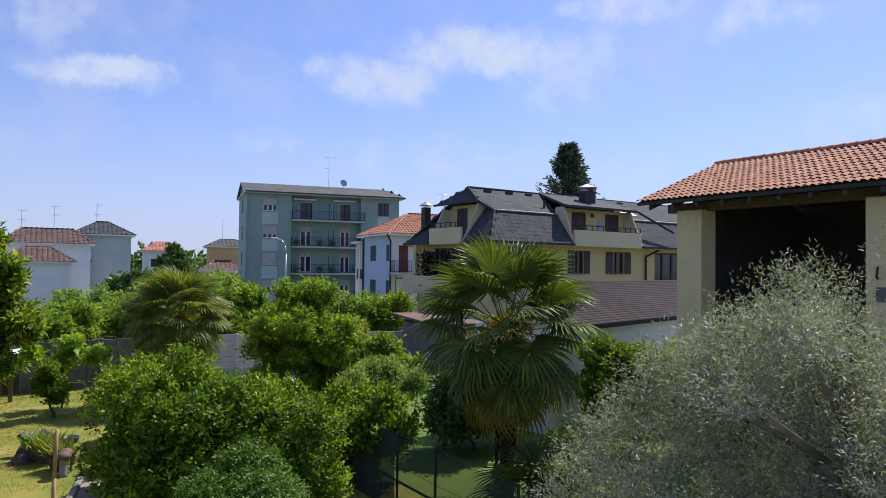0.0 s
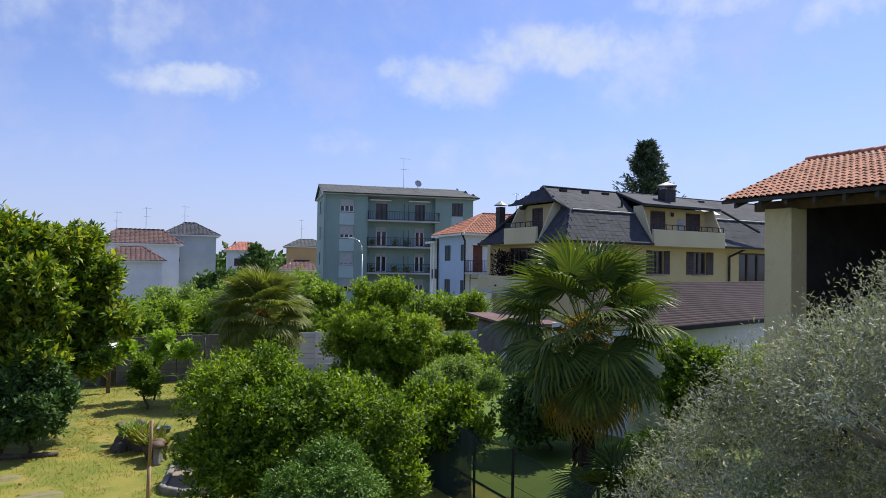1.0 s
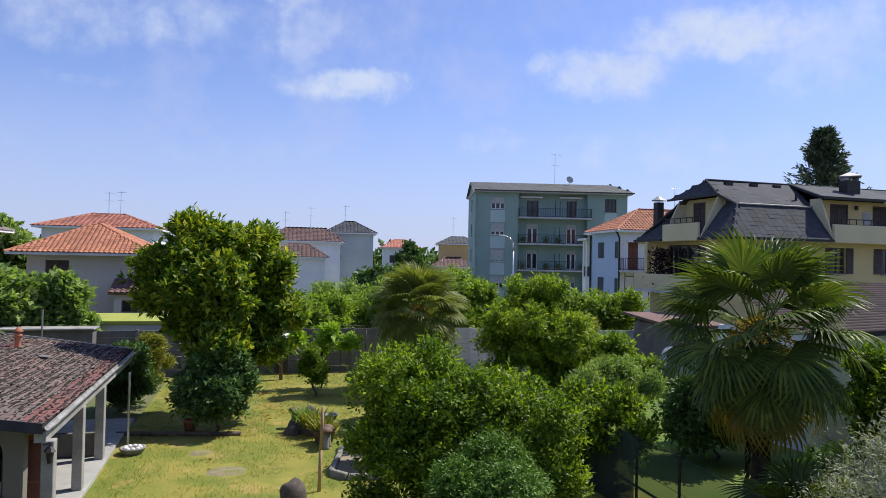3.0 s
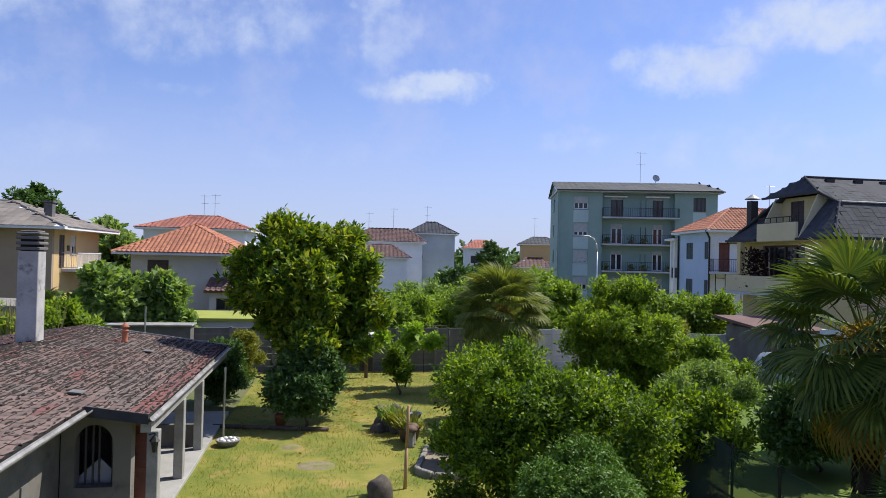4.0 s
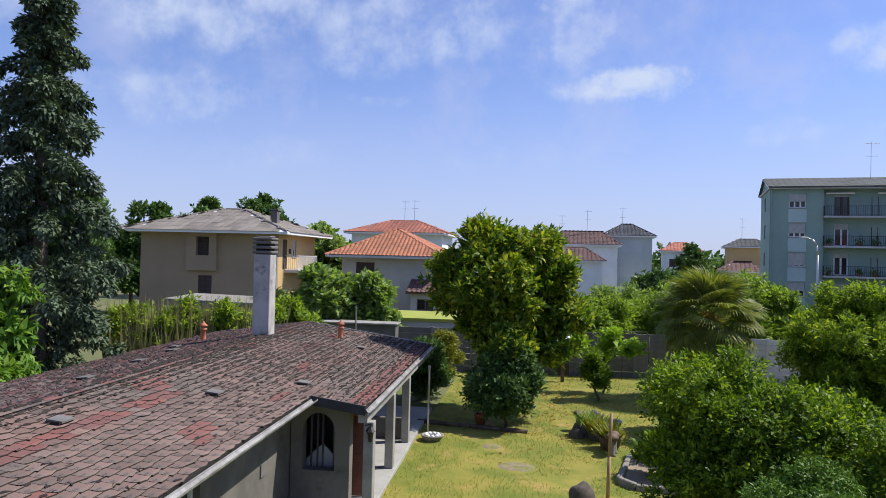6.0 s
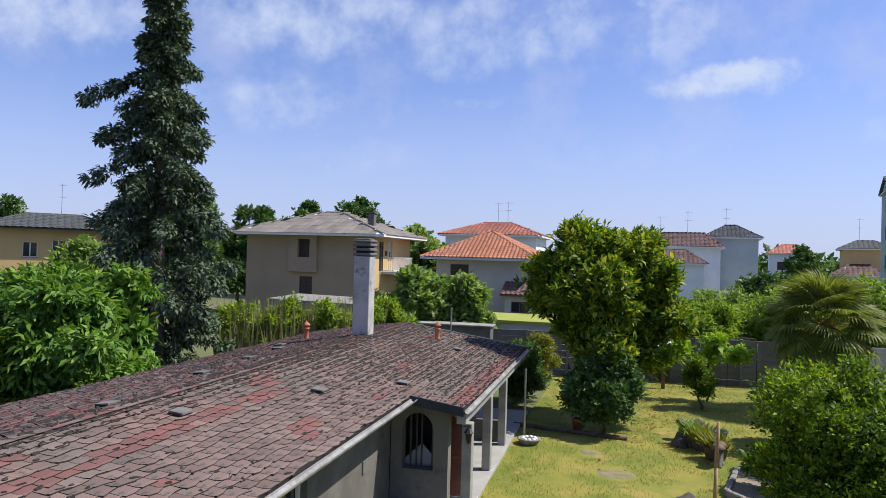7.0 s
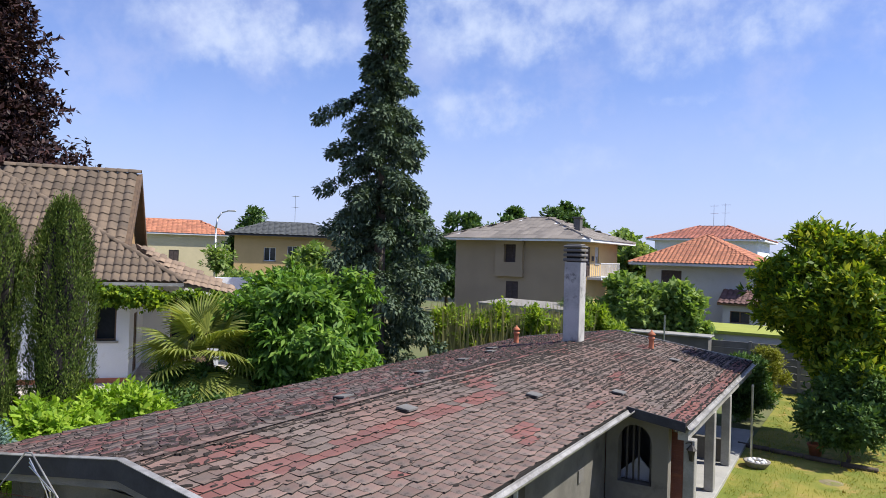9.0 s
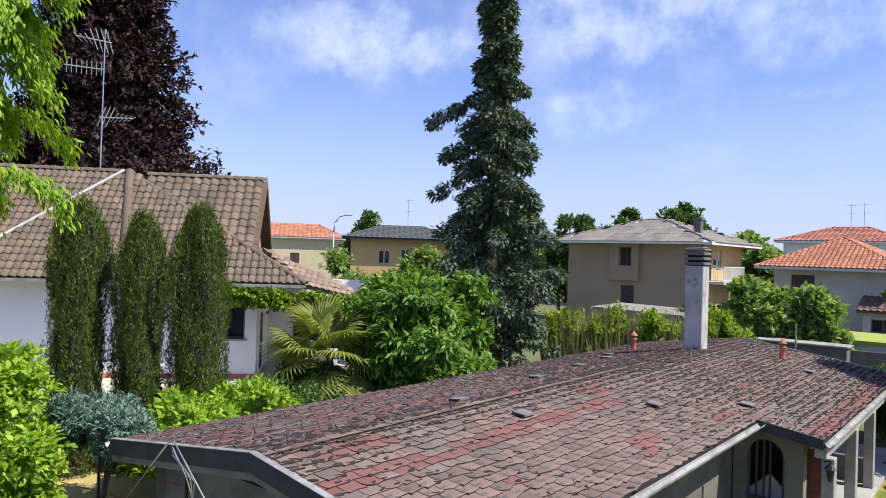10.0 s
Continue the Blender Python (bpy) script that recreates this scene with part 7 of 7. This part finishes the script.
def bed_border():
    e = thing("flower_bed", "raised bed edged with dark stone blocks", "flower bed", (0, 0, 0))
    pts = [(1.65, 18.15), (2.0, 17.7), (3.6, 17.4), (4.4, 18.6), (3.6, 20.6), (2.2, 20.4), (1.65, 18.15)]
    for (xa, ya), (xb, yb) in zip(pts, pts[1:]):
        d = math.hypot(xb - xa, yb - ya)
        k = max(1, int(d / 0.35))
        for i in range(k):
            t = (i + 0.5) / k
            ob = part("edging_stone", boxed(-d / k / 2 + 0.01, d / k / 2 - 0.01, -0.07, 0.07, -0.02, 0.16 + 0.03 * random.random(), bevel=0.02), "stone", e)
            ob.matrix_basis = pose(xa + (xb - xa) * t, ya + (yb - ya) * t, 0, 0, 0, math.degrees(math.atan2(yb - ya, xb - xa)) + random.uniform(-4, 4))
    bm = bmesh.new()
    bm.faces.new([bm.verts.new((x, y, 0.07)) for x, y in pts[:-1]])
    part("soil", bm, "soil", e)
    b = thing("log_border", "low border of dark logs before the shrubs", "border", (-4.4, 23.3, 0), -10)
    for i in range(4):
        ob = part("log", rods([(i * 0.95, 0, 0.07), (i * 0.95 + 0.9, 0.03, 0.08)], 0.08, 0.07, 8), "bark", b, smooth=True)
    p = thing("plant_pot", "terracotta pot under the dark shrub", "plant pot", (-2.3, 23.6, 0))
    part("pot", lathe([(0.15, 0), (0.2, 0.3), (0.23, 0.31), (0.23, 0.37), (0.19, 0.37), (0.16, 0.3)]), "terracotta", p, smooth=True)


bed_border()
basin = thing("stone_basin", "low scalloped white stone basin on the lawn", "basin", (-3.58, 21.15, 0))
part("bowl", lathe([(0.2, 0.0), (0.26, 0.05), (0.34, 0.16), (0.36, 0.2), (0.30, 0.2), (0.24, 0.12), (0.02, 0.1)], 18), "stone", basin, smooth=True)
for k in range(9):
    st = part("pebble", lathe([(0.05, 0), (0.07, 0.03), (0.04, 0.07)], 7), "white_paint", basin, smooth=True)
    st.location = (0.2 * math.cos(k * 0.7), 0.2 * math.sin(k * 0.7), 0.16)
pole = thing("garden_pole", "thin grey metal pole beside the porch", "pole", (-3.85, 22.0, 0))
part("pipe", rods([(0, 0, -0.1), (0, 0, 2.15)], 0.035, 0.035, 8), "aluminium", pole)
patch = part("bare_patch", lathe([(0.55, -0.01), (0.36, 0.022), (0.05, 0.026)], 18), "bare_soil")
tagged(patch, "bare trodden patch of earth in the lawn", "bare patch", kind="structure")
patch.matrix_basis = Matrix.LocRotScale((-1.0, 18.95, 0.035), None, (1.0, 0.85, 1.0))
patch2 = part("bare_patch", lathe([(0.3, -0.01), (0.18, 0.022), (0.05, 0.026)], 14), "bare_soil")
tagged(patch2, "small pale stony patch in the lawn", "bare patch", kind="structure")
patch2.location = (-1.75, 20.9, 0.02)
box_sign = thing("tool_shelter", "small post with a slanted white roof board by the wall", "shelter", (0.75, 32.6, 0))
part("post", boxed(-0.08, 0.08, -0.08, 0.08, 0, 1.85, bevel=0.01), "wood_brown", box_sign)
part("back_board", boxed(-0.3, 0.3, 0.1, 0.14, 0.3, 1.85), "barn_dark", box_sign)
part("roof_board", solid([(-0.32, -0.2, 1.88), (0.32, -0.2, 1.98), (0.32, 0.25, 2.12), (-0.32, 0.25, 2.02)], (0, 0, -0.04)), "white_paint", box_sign)
fr = thing("trellis_frame", "bent grey pipe frame against the garden wall", "frame", (2.4, 34.0, 0), 4)
part("pipe", rods([(0, 0, 0), (0, 0, 2.1), (0.15, 0, 2.3), (2.3, 0, 2.3), (2.45, 0, 2.1), (2.45, 0, 0)], 0.02, sides=8), "iron", fr, smooth=True)
part("pipe", rods([(1.2, 0, 0), (1.2, 0, 2.45)], 0.018, sides=8), "iron", fr)


def roofs_behind():
    e = thing("canopy", "flat white canopy roof on thin posts", "canopy", (-19.2, 33.0, 0), 0)
    part("roof", solid([(0, 0, 3.2), (5.0, 0, 3.1), (5.0, 3.5, 3.2), (0, 3.5, 3.3)], (0, 0, -0.12)), "stone", e)
    for x in (0.2, 4.8):
        for y in (0.2, 3.3):
            part("post", rods([(x, y, 0), (x, y, 3.1)], 0.05), "aluminium", e)
    h = thing("ivy_hedge", "clipped green hedge under the white canopy", "hedge", (-16.6, 32.0, 0))
    crown([(-2.5 + i * 0.8, 0, 1.3, 0.7, 0.6, 1.1) for i in range(8)], 1300, 10, 0.2, 0.6, "leaf_hedge", h, spread=0.18)
    g = thing("garage", "low garage with a mossy yellow-green flat roof", "garage", (-9.6, 36.0, 0), 0)
    part("roof", boxed(0, 5.6, 0, 5.0, 2.25, 2.4), "felt_green", g)
    part("wall", boxed(0.1, 5.5, 0.1, 4.9, 0, 2.25), "paint_grey", g)
    l = thing("ledge", "pale concrete coping on a low wall", "ledge", (-12.0, 32.9, 0), 2)
    part("coping", boxed(0, 4.9, -0.3, 0.9, 2.30, 2.38, bevel=0.02), "concrete", l)
    part("wall", boxed(0.1, 4.8, -0.15, 0.75, 0, 2.30), "concrete_old", l)
    part("pipe", rods([(2.9, -0.35, 0), (2.9, -0.35, 3.2)], 0.04), "aluminium", l)


roofs_behind()


def van():
    e = thing("parked_van", "pale grey van parked by the shed", "van", (18.2, 29.3, 0.05), 0)
    bm = bmesh.new()
    prof = [(0, 0.35), (0, 0.95), (0.75, 1.15), (1.25, 1.75), (1.6, 1.9), (3.7, 1.9), (3.9, 1.6), (3.95, 0.35)]
    a = [bm.verts.new((-0.75, -y, z)) for y, z in prof]
    b = [bm.verts.new((0.75, -y, z)) for y, z in prof]
    for i in range(len(prof)):
        j = (i + 1) % len(prof)
        bm.faces.new((a[i], a[j], b[j], b[i]))
    bm.faces.new(a[::-1]), bm.faces.new(b)
    bmesh.ops.recalc_face_normals(bm, faces=bm.faces)
    bmesh.ops.bevel(bm, geom=list(bm.edges), offset=0.06, segments=2, affect="EDGES")
    part("body", bm, "car_paint", e, smooth=True)
    part("side_window", boxed(-0.775, -0.752, -3.4, -1.6, 1.2, 1.7), "glass_dark", e)
    for y in (-0.7, -3.2):
        for x in (-0.72, 0.72):
            w = part("wheel", rods([(x - 0.09, y, 0.3), (x + 0.09, y, 0.3)], 0.3, sides=20), "iron", e, smooth=False)


van()


def porch_lamp():
    e = thing("wall_lantern", "small black lantern on the porch's corner", "lantern", (-3.97, 14.62, 1.86))
    part("bracket", rods([(-0.12, 0, 0.12), (0, 0, 0.16), (0, 0, 0.1)], 0.012, sides=6), "iron", e)
    part("cage", lathe([(0.04, -0.22), (0.07, -0.02), (0.11, 0.0), (0.03, 0.1)], 6), "iron", e)
    b = thing("board", "pale board leaning inside the arched opening", "board", (-5.3, 15.42, 0.0), 0)
    part("panel", solid([(-0.35, 0, 0.5), (0.32, 0, 0.5), (0.32, 0, 1.05), (0.05, 0, 1.32), (-0.35, 0, 0.95)], (0, 0.04, 0)), "concrete_pale", b)
    r = thing("ramp_board", "grey board lying slanted on the porch floor", "board", (-5.2, 16.6, 0.14), 12)
    part("panel", solid([(-0.35, -0.6, 0.02), (0.35, -0.6, 0.02), (0.35, 0.6, 0.32), (-0.35, 0.6, 0.32)], (0, 0, -0.03)), "concrete_old", r)


porch_lamp()


def bracket_wires():
    e = thing("wire_bracket", "bent pale metal poles with loose wires at the gable end", "bracket", (-9.8, 4.65, 0))
    part("pole", rods([(-3.3, 0.6, 0.8), (-0.1, 0, 3.0), (0.05, 0, 3.02)], 0.011, sides=7), "gutter", e, smooth=True)
    part("pole", rods([(0.05, 0, 3.02), (1.35, -0.1, 2.3), (2.2, -0.2, 1.5)], 0.011, sides=7), "gutter", e, smooth=True)
    for k in range(3):
        part("wire", rods([(0, 0, 2.95 - k * 0.05), (0.3 + 0.1 * k, 0.05, 2.6), (0.4, 0.1, 2.3), (0.75 + 0.1 * k, 0.1, 1.9)], 0.008, sides=5), "aluminium", e)
    f = thing("wire_fence", "thin rusty wire fence over dry earth", "fence", (-14.2, 4.3, 0), 15)
    for x in (0.0, 1.9, 3.8):
        part("post", rods([(x, 0, 0), (x, 0, 2.3)], 0.025), "iron", f)
    for z in (0.5, 0.9, 1.3, 1.7, 2.1):
        part("wire", rods([(0, 0, z), (1.9, 0.02, z - 0.03), (3.8, 0, z)], 0.006, sides=4), "wood_red", f)
    y = part("yard", boxed(-20.5, -12.6, -1.0, 7.2, -0.02, 1.0), "dry_earth")
    tagged(y, "dry sandy earth beside the outbuilding", "yard", kind="structure")


bracket_wires()


def vent_tile(x, y, turn):
    e = thing("vent_tile", "raised dark vent tile with a pale top on the roof", "vent tile", (x + (22 - y) * 0.026, y, roof_z(x) + 0.03), turn + TURN, "vent tiles")
    part("hood", solid([(-0.13, -0.15, 0.06), (0.13, -0.15, 0.03), (0.13, 0.15, 0.03), (-0.13, 0.15, 0.06)], (0, 0, -0.03)), "concrete_old", e)
    part("mouth", boxed(-0.13, 0.1, -0.17, 0.17, -0.03, 0.03), "bitumen_and_shade", e)


for x, y, t in ((-9.3, 9.7, 180), (-8.0, 9.85, 0), (-9.9, 13.3, 180), (-10.3, 16.0, 180), (-7.0, 13.1, 0), (-10.6, 18.2, 180), (-5.9, 15.4, 0), (-6.0, 21.6, 0), (-11.2, 19.5, 180)):
    vent_tile(x, y, t)


def lawn_grass():
    n = 46000
    x, y = RNG.uniform(-4.0, 7.7, n), 9.0 + 25.5 * RNG.random(n) ** 1.1
    keep = np.array([noise.noise((a * 0.7, b * 0.7, 2.0)) > -0.28 for a, b in zip(x, y)]) & ((x + 1.0) ** 2 + (y - 18.95) ** 2 > 0.4)
    x, y = x[keep], y[keep]
    n = len(x)
    at = np.stack([x, y, np.full(n, 0.01)], 1)
    g = leaves("grass", at, RNG.normal(size=(n, 3)) * 0.55 + np.array([0, 0, 0.8]), RNG.normal(size=(n, 3)), 0.05 + 0.07 * RNG.random(n), 0.014, "leaf_grass", None)
    tagged(g, "short tufty grass of the lawn", "grass", kind="stuff")
    n = 420
    x = np.where(RNG.random(n) < 0.75, RNG.normal(0.0, 1.0, n), RNG.uniform(-3.8, 3.0, n))
    at = np.stack([x, np.clip(RNG.normal(27.5, 3.2, n), 16, 33.5), np.full(n, 0.07)], 1)
    f = leaves("fallen_leaf", at, RNG.normal(size=(n, 3)) * np.array([1, 1, 0.1]), np.tile([0, 0, 1.0], (n, 1)) + RNG.normal(size=(n, 3)) * 0.3, 0.11 + 0.07 * RNG.random(n), 0.07, "leaf_dry", None)
    tagged(f, "dry brown leaves scattered on the lawn", "fallen leaves", kind="stuff")


lawn_grass()


# ---- shingles on the outbuilding's roof ----
def shingles():
    """Courses of curled shingles; the ones by the near eave are parts of their own, the rest is one mesh."""
    e = thing("roof_covering", "worn curling red-brown shingles with moss on the outbuilding roof", "roof covering", SHIFT, TURN)
    g = np.random.default_rng(12)
    w, run = 0.30, 0.20
    rest_v = {"shingle_rest": [], "shingle_red": [], "moss": []}
    first = {}
    singles = 0
    for side in (1, -1):
        lo = (PORCH_X if side > 0 else FAR_X)
        width = abs(lo - RIDGE_X)
        rows = int(width / run) + 1
        for r in range(rows):
            d = width - r * run - run * 0.5
            if d < 0:
                continue
            x = RIDGE_X + side * d
            ya, yb = (PORCH_Y, Y1) if side > 0 and x > EAVE_X else (Y0, Y1)
            y = ya - (r % 2) * w * 0.5
            while y < yb - 0.05:
                a, b = max(ya, y + 0.005 + 0.006 * g.random()), min(yb, y + w - 0.005 - 0.006 * g.random())
                y += w
                if b - a < 0.06:
                    continue
                worn = noise.noise((x * 0.35, y * 0.35, 5.0))
                far = min(1.0, max(0.0, (y - 11.5) / 5.5))
                crest = max(0.0, 1.0 - d / 0.75)
                curl = max(0.0, 0.002 + 0.034 * far * (0.1 + g.random()) + 0.03 * crest * g.random() + (0.02 * g.random() if side < 0 else 0.0) + 0.012 * max(0.0, worn) + 0.004 * g.normal())
                z = 0.004 + 0.006 * g.random()
                skew = g.normal() * 0.02
                hi, low = d - run * 0.62, d + run * 0.60 + 0.012 * g.normal()
                lift = [z + curl * (0.3 + 0.7 * g.random()) for _ in range(3)]
                m = (a + b) / 2
                pts = []
                for yy, lf in ((a, lift[0]), (m, lift[1] * 0.6), (b, lift[2])):
                    for dd, q in ((hi, 0.004), (d + run * 0.2, z + lf * 0.25), (low + skew * (yy - m) + 0.016 * g.normal(), z + lf + 0.012)):
                        xx = RIDGE_X + side * dd
                        pts.append((xx, yy, RIDGE_Z - SLOPE * dd + q))
                pts += [(p[0] - side * 0.012, p[1], p[2] - 0.028 - 0.02 * far) for p in (pts[2], pts[5], pts[8])]
                red = (side > 0 and 0.95 < d < 1.35 and y < 13.0 and g.random() < 0.9) or noise.noise((x * 1.6, y * 0.5, 9.0)) > 0.42 or (side < 0 and (y > 16.5 or g.random() < 0.35)) or (d > 4.1 and y > PORCH_Y)
                key = "shingle_red" if red else "shingle_rest"
                if side > 0 and y < 15 and singles < 300 and d > 1.2:
                    c = Vector((x, m, RIDGE_Z - SLOPE * d))
                    ob_pts = [Vector(p) - c for p in pts]
                    full = b - a > w - 0.02
                    pick = (int(g.integers(24)), bool(red))
                    if full and pick in first:
                        ob = new("shingle", first[pick].data)
                        ob.parent = e
                    else:
                        ob = arrays("shingle", [tuple(p) for p in ob_pts], QUADS, "shingle_red" if red else "shingle", e)
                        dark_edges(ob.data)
                        if full:
                            first[pick] = ob
                    ob.location = c
                    singles += 1
                else:
                    rest_v[key].append(pts)
                # curled dark bits of moss and broken shingle
                patch = noise.noise((x * 0.8, y * 0.8, 2.0)) + 0.5 * noise.noise((x * 2.1, y * 2.1, 7.0))
                for _ in range(int(g.random() + 0.10 + far * (2.5 + 2.2 * patch) + 1.3 * max(0, patch - 0.12) + 3.2 * crest + (0.55 if side < 0 else 0.0) + (0.8 if y < 6.8 and d < 2.0 else 0.0))):
                    s = 0.025 + (0.045 + 0.075 * far + 0.05 * crest) * g.random()
                    xx, yy = RIDGE_X + side * (low - 0.015 - 0.05 * g.random() - 0.06 * g.random() * far), a + g.random() * (b - a)
                    lean = g.normal() * (0.35 - 0.2 * far)
                    zz = RIDGE_Z - SLOPE * abs(xx - RIDGE_X) + z + 0.010
                    h = 0.007 + (0.012 + 0.016 * far + 0.012 * crest) * g.random()
                    q = []
                    for i in range(3):
                        for dd, hh in ((-0.05, 0.0), (0.0, h * (0.7 + 0.6 * g.random())), (0.05, 0.0)):
                            wide = (0.35 + 0.6 * g.random()) * (1.0 if i == 1 else 0.6)
                            q.append((xx + side * (dd * wide + (i - 1) * s * lean), yy + (i - 1) * s, zz + hh + 0.003 * g.normal()))
                    q += [(p[0], p[1], p[2] - 0.018) for p in (q[2], q[5], q[8])]
                    rest_v["moss"].append(q)
    for key, pieces in rest_v.items():
        if pieces:
            v = np.array(pieces).reshape(-1, 3)
            f = (np.array(QUADS)[None] + (np.arange(len(pieces)) * 12)[:, None, None]).reshape(-1, 4)
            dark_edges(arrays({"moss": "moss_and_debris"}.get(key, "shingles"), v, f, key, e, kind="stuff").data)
    return e


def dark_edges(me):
    """Lower edges coloured black, for moss and for the shade under each piece."""
    me.materials.append(M["bitumen_and_shade"])
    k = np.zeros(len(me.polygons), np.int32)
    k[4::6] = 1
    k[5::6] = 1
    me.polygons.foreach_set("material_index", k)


QUADS = [(0, 1, 4, 3), (1, 2, 5, 4), (3, 4, 7, 6), (4, 5, 8, 7), (2, 9, 10, 5), (5, 10, 11, 8)]
shingles()
